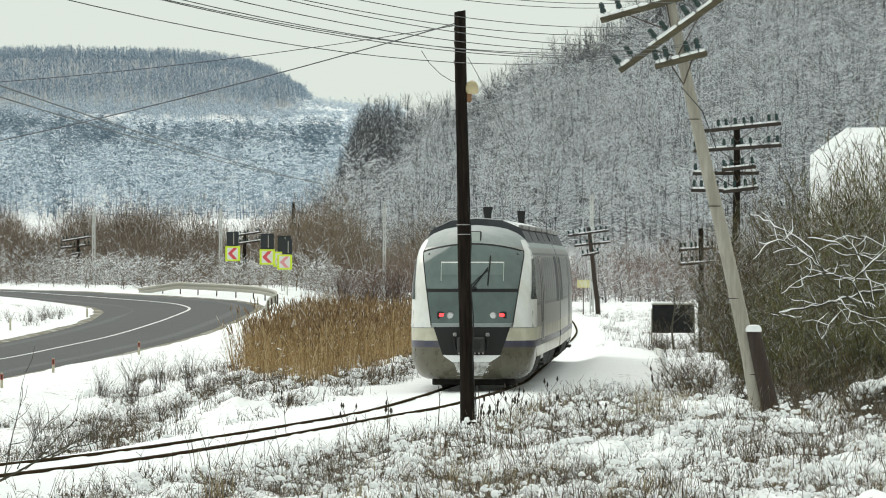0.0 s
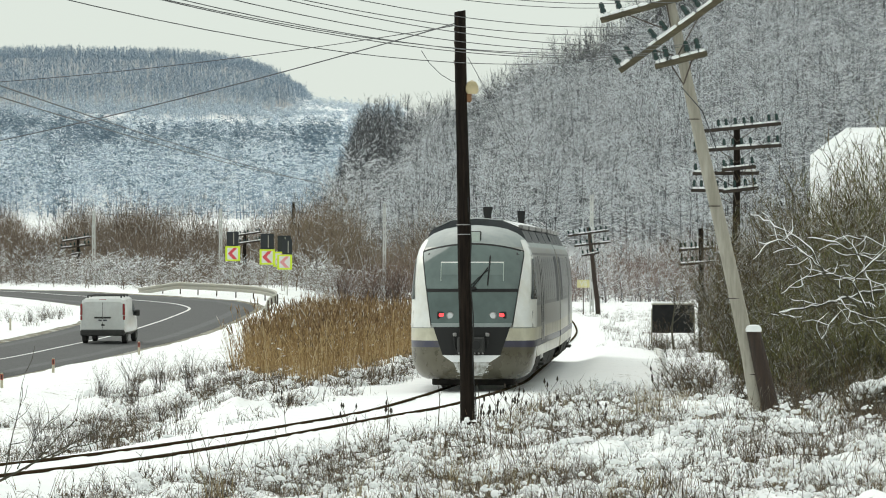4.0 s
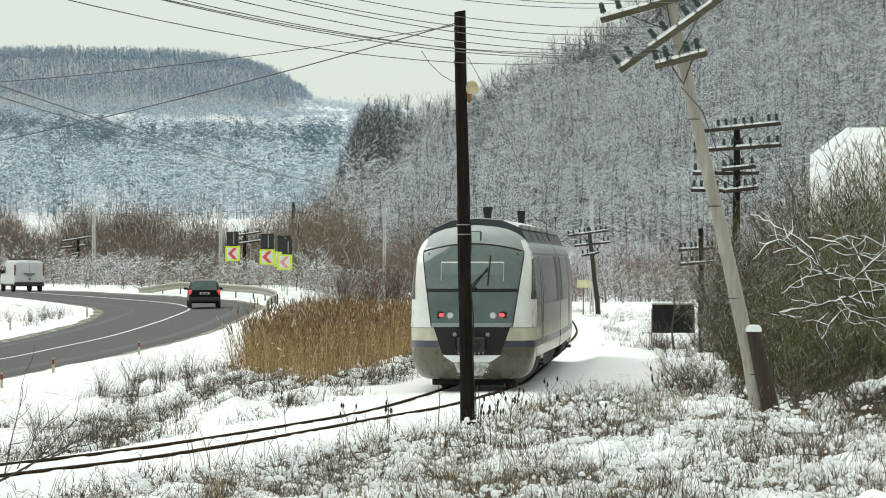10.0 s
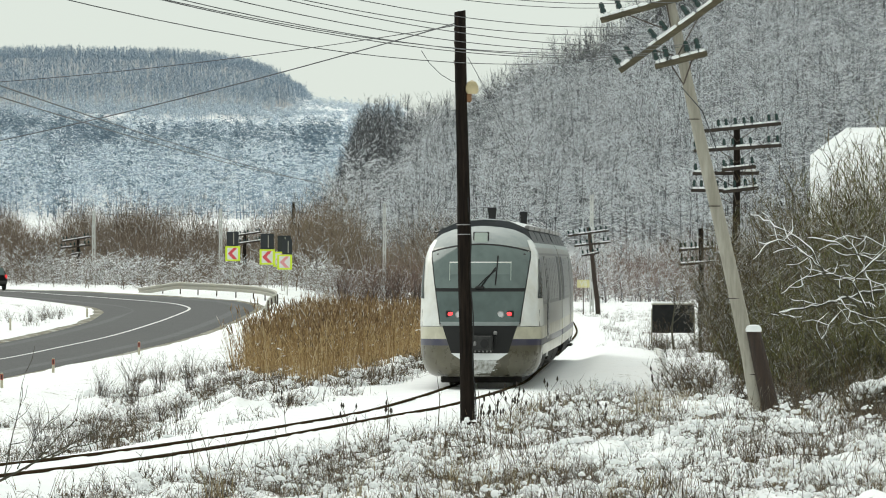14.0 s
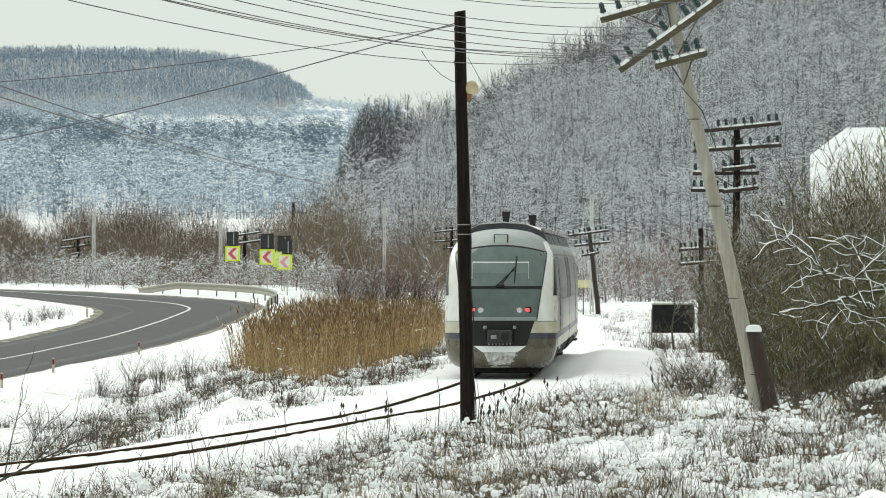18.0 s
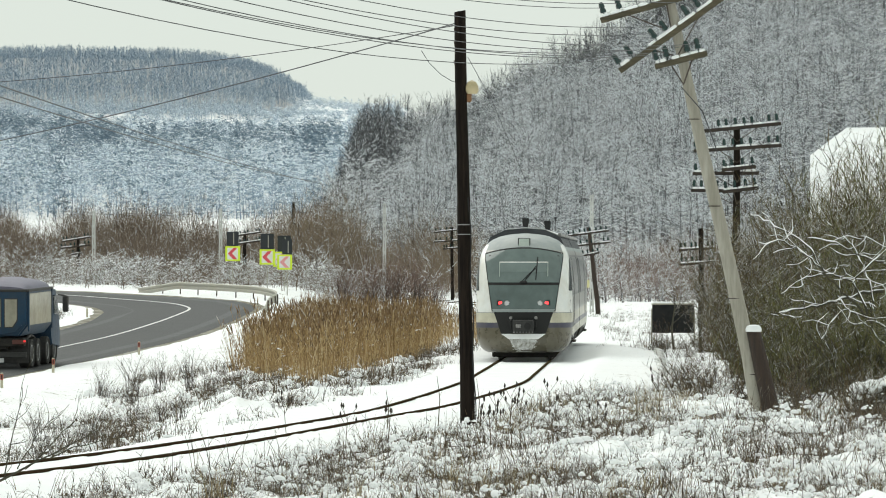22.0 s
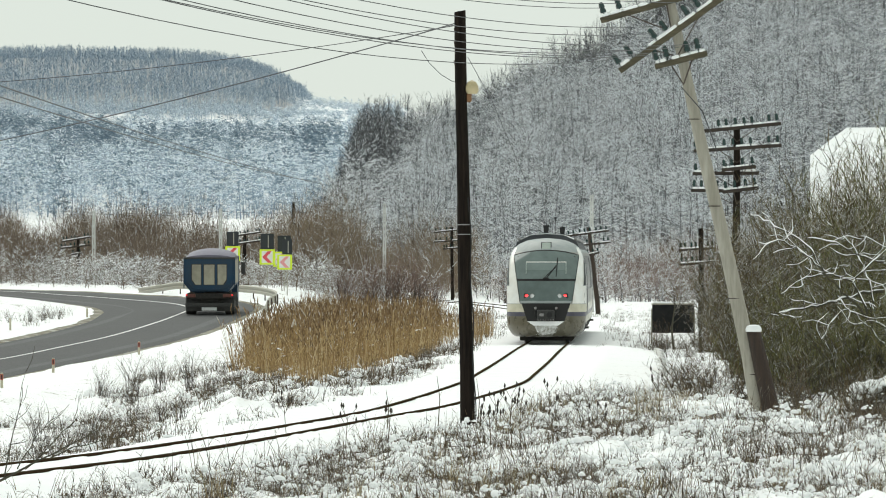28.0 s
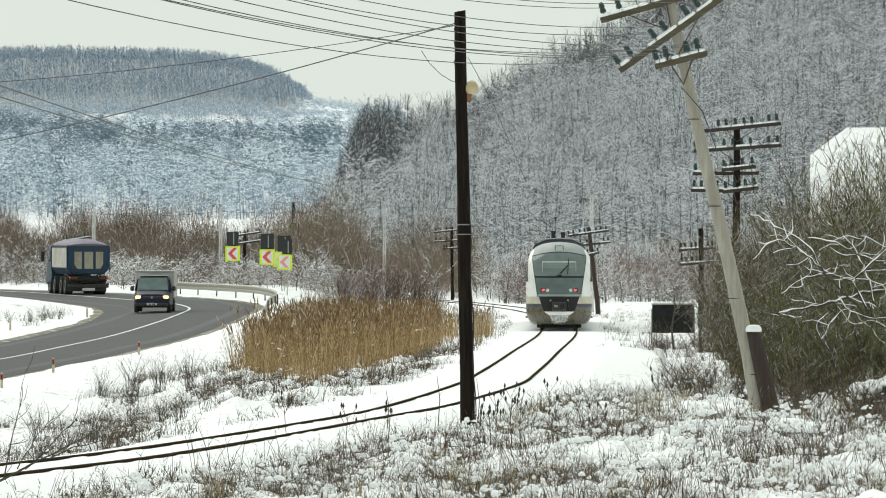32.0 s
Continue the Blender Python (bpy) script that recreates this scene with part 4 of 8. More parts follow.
def blob(rng, flat=0.6, rough=0.25, split=True):
    """A lump of snow: a rough low ball."""
    p = (1 + 5 ** 0.5) / 2
    v = np.array([(-1, p, 0), (1, p, 0), (-1, -p, 0), (1, -p, 0), (0, -1, p), (0, 1, p), (0, -1, -p), (0, 1, -p), (p, 0, -1), (p, 0, 1), (-p, 0, -1), (-p, 0, 1)], float)
    f = [(0, 11, 5), (0, 5, 1), (0, 1, 7), (0, 7, 10), (0, 10, 11), (1, 5, 9), (5, 11, 4), (11, 10, 2), (10, 7, 6), (7, 1, 8), (3, 9, 4), (3, 4, 2), (3, 2, 6), (3, 6, 8), (3, 8, 9), (4, 9, 5), (2, 4, 11), (6, 2, 10), (8, 6, 7), (9, 8, 1)]
    v = list(v / np.linalg.norm(v[0]))
    mid, g = {}, []

    def half(a, b):
        k = (min(a, b), max(a, b))
        if k not in mid:
            q = v[a] + v[b]
            v.append(q / np.linalg.norm(q))
            mid[k] = len(v) - 1
        return mid[k]
    if not split:
        g = f
    for a, b, c in f if split else ():
        ab, bc, ca = half(a, b), half(b, c), half(c, a)
        g += [(a, ab, ca), (b, bc, ab), (c, ca, bc), (ab, bc, ca)]
    v = np.array(v) * (1 + rng.uniform(-rough, rough, (len(v), 1)))
    v[:, 2] = np.where(v[:, 2] > 0, v[:, 2] * flat, v[:, 2] * 0.35)
    v[:, 0] *= rng.uniform(0.8, 1.5)
    return v, np.array(g), np.zeros(len(g), int)


def snow_clump(rng):
    """A few lumps of snow grown together."""
    vs, fs, o = [], [], 0
    for _ in range(rng.integers(3, 7)):
        v, f, m = blob(rng, rng.uniform(0.8, 1.2), 0.22, False)
        v = v * rng.uniform(0.016, 0.065) + np.array([rng.normal(0, 0.085), rng.normal(0, 0.06), rng.normal(0.01, 0.03)])
        vs.append(v)
        fs.append(f + o)
        o += len(v)
    f = np.concatenate(fs)
    return np.concatenate(vs), f, np.zeros(len(f), int)


def tuft(rng, h, stems, spread, thick=0.006, side=2, arch=0.3):
    """A clump of dry stems with side shoots."""
    t = Twigs()
    for _ in range(stems):
        a = rng.uniform(0, 2 * math.pi)
        b = np.array([rng.normal(0, spread * 0.35), rng.normal(0, spread * 0.35), -0.03])
        ln = h * rng.uniform(0.45, 1.1)
        out = rng.uniform(0.05, 0.5) * ln * (0.5 + arch)
        mid = b + np.array([math.cos(a) * out * 0.4, math.sin(a) * out * 0.4, ln * 0.55])
        tip = mid + np.array([math.cos(a) * out * 0.6, math.sin(a) * out * 0.6, ln * 0.45])
        t.stick(b, mid, thick, thick * 0.8, 0)
        t.stick(mid, tip, thick * 0.8, 0, 0)
        for _ in range(side):
            k = rng.uniform(0.3, 0.95)
            s = b + (mid - b) * k * 1.0 if rng.random() < 0.4 else mid + (tip - mid) * k
            a2, l2 = rng.uniform(0, 2 * math.pi), ln * rng.uniform(0.12, 0.35)
            t.blade(s, s + np.array([math.cos(a2) * l2 * 0.7, math.sin(a2) * l2 * 0.7, l2 * rng.uniform(0.2, 0.9)]), thick * 1.1, 0)
    return t.done()


def tangle(rng, h, spread):
    """A low knot of thin wandering stems with short side twigs."""
    t = Twigs()
    for _ in range(7):
        az, el = rng.uniform(0, 2 * math.pi), rng.uniform(0.3, 1.3)
        p = run(rng, (rng.normal(0, 0.3) * spread, rng.normal(0, 0.3) * spread, -0.03), (math.cos(az) * math.cos(el), math.sin(az) * math.cos(el), math.sin(el)), h * rng.uniform(0.8, 2.0), 4, -0.08, 0.3)
        for q in range(4):
            t.blade(p[q], p[q + 1] + (p[q + 1] - p[q]) * 0.3, 0.008 - 0.0012 * q, 0)
            for _ in range(2):
                s = p[q] + (p[q + 1] - p[q]) * rng.random()
                t.blade(s, s + rng.normal(0, 0.3, 3) * h + np.array([0, 0, 0.25 * h]), 0.005, 0)
    return t.done()


def reed(rng):
    """One reed: stem, two hanging leaves and a plume."""
    t = Twigs()
    h = rng.uniform(1.35, 1.95)
    lx, ly = rng.normal(0, 0.10), rng.normal(0, 0.10)
    tip = np.array([lx * h, ly * h, h])
    t.stick((0, 0, -0.1), tip, 0.012, 0.006, 0)
    for k in (0.35, 0.55, 0.72):
        a, s = rng.uniform(0, 2 * math.pi), tip * k
        l2 = rng.uniform(0.35, 0.6)
        t.blade(s, s + np.array([math.cos(a) * l2 * 0.6, math.sin(a) * l2 * 0.6, l2 * rng.uniform(-0.1, 0.7)]), 0.017, 0)
    a = rng.uniform(0, 2 * math.pi)
    d = np.array([math.cos(a) * 0.1, math.sin(a) * 0.1, 0.24])
    t.stick(tip - d * 0.2, tip + d * 0.35, 0.008, 0.021, 1)
    t.stick(tip + d * 0.35, tip + d, 0.021, 0, 1)
    return t.done()


def off_ways(x, y, rail=2.0, road=4.6):
    return (near_line(x, DEEP * y, TRACK, TRACK_DIR)[0] > rail) & (near_line(x, DEEP * y, ROAD, ROAD_DIR)[0] > road)


def patch(rng, count, xa, xb, ya, yb, keep, sink=0.0):
    x, y = rng.uniform(xa, xb, count), rng.uniform(ya, yb, count)
    k = keep(x, y)
    x, y = x[k], y[k]
    return np.stack([x, DEEP * y, ground_z(x, DEEP * y) - sink], -1)


def reed_bed(x, y):
    """The outline of the reed bed, with a ragged edge."""
    n = (vnoise(x / 1.4, y / 4.0, 8) - 0.5) * 1.8
    lo = np.interp(y, [84, 90, 98, 112, 130, 165], [-3.2, -4.3, -5.3, -6.9, -7.4, -6.7])
    hi = np.interp(y, [84, 88, 94, 105, 120, 132, 165], [-3.0, -2.9, -2.1, -1.15, -0.2, 0.5, -0.5])
    return (x > lo + n * 0.5) & (x < hi + n * 0.5) & (y > 84.5 + n)


def near_side(x, y, margin=2.0):
    d, i, s = near_line(x, DEEP * y, TRACK, TRACK_DIR)
    return s > margin


def build_plants():
    rng = np.random.default_rng(5)
    in_view = lambda x, y: np.abs(x) < 0.14 * y + 0.5
    # foreground weeds on the bank
    tufts = [tuft(rng, rng.uniform(0.16, 0.5), 8, 0.4, 0.0045, 2, rng.uniform(0.3, 1.4)) for _ in range(14)]
    k = lambda x, y: in_view(x, y) & near_side(x, y, 2.3) & (vnoise(x / 1.3, y / 3.0, 21) + 0.35 * vnoise(x / 0.4, y / 0.9, 22) > 0.62 + 0.3 * ease(56, 66, y) * (vnoise(x / 3, y / 6, 4) > 0.4)) & ~((x > 3.0) & (x < 6.8) & (y > 76) & (y < 114))
    s = patch(rng, 5000, -9, 12, 38, 80, k)
    scatter("dry_weeds", tufts, s, [STEM_WEED], "dry brown weeds poking through snow", "weeds", rng, 0.6, 1.3, 0.15)
    straw = [tuft(rng, rng.uniform(0.3, 0.5), 14, 0.3, 0.004, 1, 0.6) for _ in range(5)]
    k2 = lambda x, y: in_view(x, y) & near_side(x, y, 2.3) & (vnoise(x / 1.1, y / 2.2, 31) > 0.68)
    s = patch(rng, 2200, -9, 12, 38, 80, k2)
    scatter("dry_grass", straw, s, [STEM_STRAW], "straw-coloured dead grass tufts", "grass", rng, 0.6, 1.2, 0.1)
    bits = [tangle(rng, rng.uniform(0.14, 0.34), rng.uniform(0.35, 0.6)) for _ in range(14)]
    kb = lambda x, y: in_view(x, y) & near_side(x, y, 2.4) & (vnoise(x / 0.7, y / 1.2, 23) > 0.33 + 0.33 * ease(49, 60, y)) & ~((x > 3.0) & (x < 6.8) & (y > 76) & (y < 114))
    s = patch(rng, 6200, -9, 12, 38, 78, kb)
    scatter("plant_litter", bits, s, [STEM_WEED], "short dark broken stems in the snow", "weeds", rng, 0.6, 1.3, 0.2)
    # taller shoots in clumps
    shoots = [tuft(rng, rng.uniform(0.7, 1.05), 18, 0.75, 0.0055, 2, rng.uniform(0.6, 1.2)) for _ in range(6)]
    spots = [(x, DEEP * y, gz(x, y)) for x, y in ((1.9, 66), (2.4, 65), (2.9, 67), (2.2, 63.5), (3.3, 68), (1.6, 62.5), (3.0, 63), (4.2, 66), (4.8, 68), (5.2, 60), (2.6, 58), (0.2, 50), (-1.2, 52), (5.4, 56), (6.2, 58), (1.0, 47), (3.8, 49), (-3.0, 46), (4.9, 73), (6.6, 70), (7.0, 64))]
    scatter("weed_shoots", shoots, np.array(spots), [STEM_WEED], "tall thin dry shoots in clumps", "weeds", rng, 0.7, 1.1, 0.06)
    # snow lying on the weeds
    lumps = [snow_clump(rng) for _ in range(12)]
    k3 = lambda x, y: in_view(x, y) & near_side(x, y, 2.5) & (vnoise(x / 0.9, y / 1.8, 41) > 0.30) & (y < 70 + 10 * (x > 3))
    s = patch(rng, 9500, -9, 12, 38, 84, k3, 0.02)
    s[:, 2] += rng.uniform(0.0, 1.0, len(s)) ** 2 * 0.22
    ob = scatter("snow_lumps", lumps, s, [SNOW], "lumps of snow caught on the weeds", "snow", rng, 0.35, 1.25, 0.0)
    ob.data.shade_smooth()
    # verge between road and railway
    k4 = lambda x, y: in_view(x, y) & off_ways(x, y, 2.4, 5.2) & ~near_side(x, y, 0) & ~reed_bed(x, y) & (vnoise(x / 1.6, y / 4.0, 51) > 0.42 + 0.3 * ease(-9.5, -12, x))
    s = patch(rng, 4600, -16, 1, 52, 118, k4)
    scatter("verge_weeds", tufts, s, [STEM_WEED], "dry weeds between road and railway", "weeds", rng, 0.7, 1.5, 0.15)
    s = patch(rng, 2300, -16, 1, 52, 116, k4)
    scatter("verge_litter", bits, s, [STEM_WEED], "short dark broken stems on the verge", "weeds", rng, 0.7, 1.6, 0.2)
    s = patch(rng, 4600, -16, 1, 52, 112, k4, 0.02)
    s[:, 2] += rng.uniform(0.0, 1.0, len(s)) ** 3 * 0.2
    ob = scatter("verge_snow_lumps", lumps, s, [SNOW], "lumps of snow on the verge weeds", "snow", rng, 0.5, 1.6, 0.0)
    ob.data.shade_smooth()
    k5 = lambda x, y: in_view(x, y) & off_ways(x, y, 2.2, 6) & (x < 3.4) & ~near_side(x, y, 0) & ~reed_bed(x, y) & (vnoise(x / 1.0, y / 3.0, 61) > 0.5)
    s = patch(rng, 1500, -3.5, 5.5, 86, 200, k5)
    scatter("lineside_weeds", tufts, s, [STEM_WEED], "dry weeds along the railway", "weeds", rng, 0.7, 1.3, 0.15)
    k6 = lambda x, y: in_view(x, y) & near_side(x, y, 2.0) & (vnoise(x / 0.9, y / 3.0, 71) > 0.45)
    s = patch(rng, 1700, 4, 16, 114, 215, k6)
    scatter("field_weeds", tufts, s, [STEM_WEED], "dry weeds poking through the snowy field", "weeds", rng, 0.5, 1.1, 0.15)
    s = patch(rng, 260, -23, -17.6, 150, 171, lambda x, y: off_ways(x, y, 2, 5.0) & (vnoise(x / 0.8, y / 3, 81) > 0.5))
    scatter("island_weeds", tufts, s, [STEM_WEED], "dry weeds on the snowy inside of the bend", "weeds", rng, 0.5, 1.2, 0.15)
    # dry bushes on the verge
    twiggy = [bush(rng, rng.uniform(1.1, 1.7), 0.9, 22, 9, 0.75) for _ in range(3)]
    for i, (x, y, k) in enumerate(((-9.6, 104, 1.05), (-8.9, 106, 0.9), (-10.4, 103, 0.8), (-9.3, 100, 0.8), (-7.4, 98, 0.8), (-6.4, 93, 0.7), (-8.8, 80, 0.75), (-7.5, 72, 0.7), (-7.9, 69, 0.6), (-9.0, 75, 0.7), (-5.0, 84, 0.6), (-10.6, 88, 0.8), (-19.2, 162, 0.65), (-19.7, 160.5, 0.5), (-19.0, 163.5, 0.55), (-20.6, 160, 0.4), (-18.7, 164, 0.4), (-4.2, 80, 0.5), (-3.2, 79, 0.5), (-6.0, 77, 0.6), (-7.0, 84, 0.7), (-8.2, 90, 0.7))):
        v, f, m = twiggy[i % 3]
        ob = new("dry_bush", arrays("dry_bush", v * k, f, [BARK, STEM_WEED], m))
        ob.matrix_basis = pose(x, DEEP * y, gz(x, y) - 0.05, 0, 0, 40 * i)
        tagged(ob, "leafless brown bush on the snowy verge", "bush", group="verge bushes")
    s = spots_in(rng, 2600, 226, 262, -0.15, -0.03, lambda x, y: (vnoise(x / 2.6, y / 10, 19) + 0.4 * vnoise(x / 0.8, y / 6, 20) > 0.72) & (near_line(x, DEEP * y, ROAD, ROAD_DIR)[0] > 6), 0.0)
    s[:, 2] += rng.uniform(0.2, 1.9, len(s))
    ob = scatter("bush_snow", lumps, s, [SNOW], "pads of snow on the roadside bushes", "snow", rng, 0.3, 1.3, 0.0)
    ob.data.shade_smooth()
    # reeds
    reeds = [reed(rng) for _ in range(24)]
    s = patch(rng, 12000, -9.5, 2.0, 120, 165, reed_bed, 0.1)
    scatter("low_reeds", reeds, s, [REED_STEM, REED_PLUME], "shorter sparse brown reeds behind the bed", "reeds", rng, 0.38, 0.8, 0.16)
    s = patch(rng, 11000, -9.5, 2.0, 83, 120, reed_bed, 0.1)
    scatter("reed_bed", reeds, s, [REED_STEM, REED_PLUME], "dense stand of brown dead reeds", "reeds", rng, 0.42, 1.06, 0.15)
    s = patch(rng, 1300, -9.5, 2.0, 83, 150, reed_bed, 0.0)
    s[:, 2] += rng.uniform(0.0, 1.0, len(s)) ** 1.8 * 1.1
    ob = scatter("reed_snow", lumps, s, [SNOW], "flecks of snow caught among the reeds", "snow", rng, 0.2, 0.7, 0.0)
    ob.data.shade_smooth()
    s = patch(rng, 700, 0.9, 2.7, 122, 143, lambda x, y: (near_line(x, DEEP * y, TRACK, TRACK_DIR)[0] > 2.6) & (vnoise(x / 1.2, y / 6, 9) > 0.35), 0.1)
    scatter("reed_patch", reeds, s, [REED_STEM, REED_PLUME], "small patch of tan reeds by the track", "reeds", rng, 0.5, 0.75, 0.05)
    # dark twiggy scrub behind the reeds
    for i, (x, y, k) in enumerate(((-2.6, 176, 1.0), (-1.4, 180, 0.9), (-3.8, 182, 0.9), (-5.4, 186, 0.8), (-0.6, 184, 0.8))):
        v, f, m = bush(rng, 3.3, 1.9, 60, 22, 0.5)
        ob = new("red_bush", arrays("red_bush", v * k, f, [BARK, TWIG_RED], m))
        ob.matrix_basis = pose(x, DEEP * y, gz(x, y) - 0.05, 0, 0, 70 * i)
        tagged(ob, "reddish-brown leafless bush behind the reeds", "bush", group="bushes behind the reeds")
    # teasels
    def teasel(rng):
        t = Twigs()
        h = rng.uniform(0.6, 0.85)
        t.stick((0, 0, 0), (0.05, 0, h * 0.9), 0.007, 0.005, 0)
        for q in range(5):
            a, z = rng.uniform(0, 6.28), h * rng.uniform(0.55, 0.95)
            e = np.array([0.05 + math.cos(a) * 0.14, math.sin(a) * 0.14, z + 0.12])
            t.stick((0.03, 0, z - 0.06), e, 0.004, 0.004, 0)
            t.stick(e, e + np.array([0, 0, 0.035]), 0.008, 0.020, 1, 6)
            t.stick(e + np.array([0, 0, 0.035]), e + np.array([0, 0, 0.085]), 0.020, 0.006, 1, 6)
        return t.done()
    heads = [teasel(rng) for _ in range(4)]
    for i, (x, y) in enumerate(((1.15, 58.5), (1.3, 57), (0.75, 53), (0.9, 55), (1.05, 51), (0.55, 50), (-0.9, 54.5), (-1.6, 55), (1.7, 54), (3.9, 60.5), (-2.6, 56), (2.4, 52))):
        v, f, m = heads[i % 4]
        ob = new("teasel", arrays("teasel", v, f, [STEM_WEED, SEED_HEAD], m))
        ob.matrix_basis = pose(x, DEEP * y, gz(x, y) - 0.04, 0, 0, 55 * i)
        tagged(ob, "dried teasel stalk with dark seed heads", "weed", group="teasels on the bank")
    for i, (x, y, h) in enumerate(((-0.1, 61.6, 0.95), (0.62, 61.2, 0.9), (-1.0, 59.5, 0.7))):
        t = Twigs()
        t.stick((0, 0, -0.1), (0.04, 0, h * 0.55), 0.012, 0.010, 0)
        t.stick((0.04, 0, h * 0.55), (-0.01, 0, h), 0.010, 0.004, 0)
        t.blade((0.04, 0, h * 0.6), (0.12, 0, h * 0.8), 0.01, 0)
        v, f, m = t.done()
        ob = new("dead_stalk", arrays("dead_stalk", v, f, [STEM_WEED], m))
        ob.matrix_basis = pose(x, DEEP * y, gz(x, y))
        tagged(ob, "single dark dead stalk in the snow", "weed", group="dead stalks by the track")


def thicket_bush(rng, h, spread, stems, twigs):
    """A dense bush: arching stems that split twice into fine twigs."""
    t = Twigs()
    for _ in range(stems):
        a = rng.uniform(0, 2 * math.pi)
        lean = rng.uniform(0.15, 1.0)
        b = np.array([rng.normal(0, 0.25), rng.normal(0, 0.25), -0.1])
        ln = h * (0.3 + 0.85 * rng.random() ** 0.8)
        pts = [b]
        for k in (0.33, 0.66, 1.0):
            o = lean * spread * k ** 1.4
            pts.append(b + np.array([math.cos(a) * o + rng.normal(0, 0.08), math.sin(a) * o + rng.normal(0, 0.08), ln * k * (1 - 0.25 * lean * k)]))
        for i, r in enumerate((0.016, 0.011, 0.007)):
            t.stick(pts[i], pts[i + 1], r, (0.011, 0.007, 0)[i], 0)
        for _ in range(twigs):
            i = rng.integers(3)
            s = pts[i] + (pts[i + 1] - pts[i]) * rng.random()
            a2, l2 = rng.uniform(0, 2 * math.pi), rng.uniform(0.25, 0.75)
            e = s + np.array([math.cos(a2) * l2 * 0.6, math.sin(a2) * l2 * 0.6, l2 * rng.uniform(0.0, 0.95)])
            t.blade(s, e, 0.0085, 1)
            for _ in range(2):
                a3, l3 = a2 + rng.normal(0, 0.8), l2 * rng.uniform(0.3, 0.6)
                q = s + (e - s) * rng.uniform(0.3, 0.9)
                t.blade(q, q + np.array([math.cos(a3) * l3 * 0.6, math.sin(a3) * l3 * 0.6, l3 * rng.uniform(0.1, 0.9)]), 0.0065, 1)
    return t.done()


def snowy_limb(root, pts, r, rng):
    """A curved dark limb under a broken ridge of snow."""
    limb = part("limb", Mesh().tube(pts, [r * (1 - 0.75 * i / (len(pts) - 1)) for i in range(len(pts))], 7), LIMB_BARK, root, smooth=True)
    k = 0
    while k < len(pts) - 1:
        n = min(len(pts) - 1, k + rng.randint(2, 7))
        if rng.random() < 0.78 and n > k:
            seg = [Vector(q) + Vector((0, 0, r * (1 - 0.7 * i / len(pts)) * 0.9 + 0.006)) for i, q in enumerate(pts)][k:n + 1]
            rr = [0.002 + rng.uniform(0.6, 1.25) * (0.0045 + 0.48 * r) * min(1.0, 0.35 + min(i, len(seg) - 1 - i) * 0.6) for i in range(len(seg))]
            part("limb_snow", Mesh().tube(seg, rr, 6), SNOW, limb, "ridge of snow", smooth=True)
        k = n
    return limb


def bend(a, b, rise, rng, n=9, wob=0.05):
    a, b = Vector(a), Vector(b)
    out = []
    for i in range(n + 1):
        t = i / n
        out.append(a.lerp(b, t) + Vector((rng.uniform(-wob, wob) * t, rng.uniform(-wob, wob) * t, rise * 4 * t * (1 - t) + rng.uniform(-wob, wob) * 0.6)))
    return out


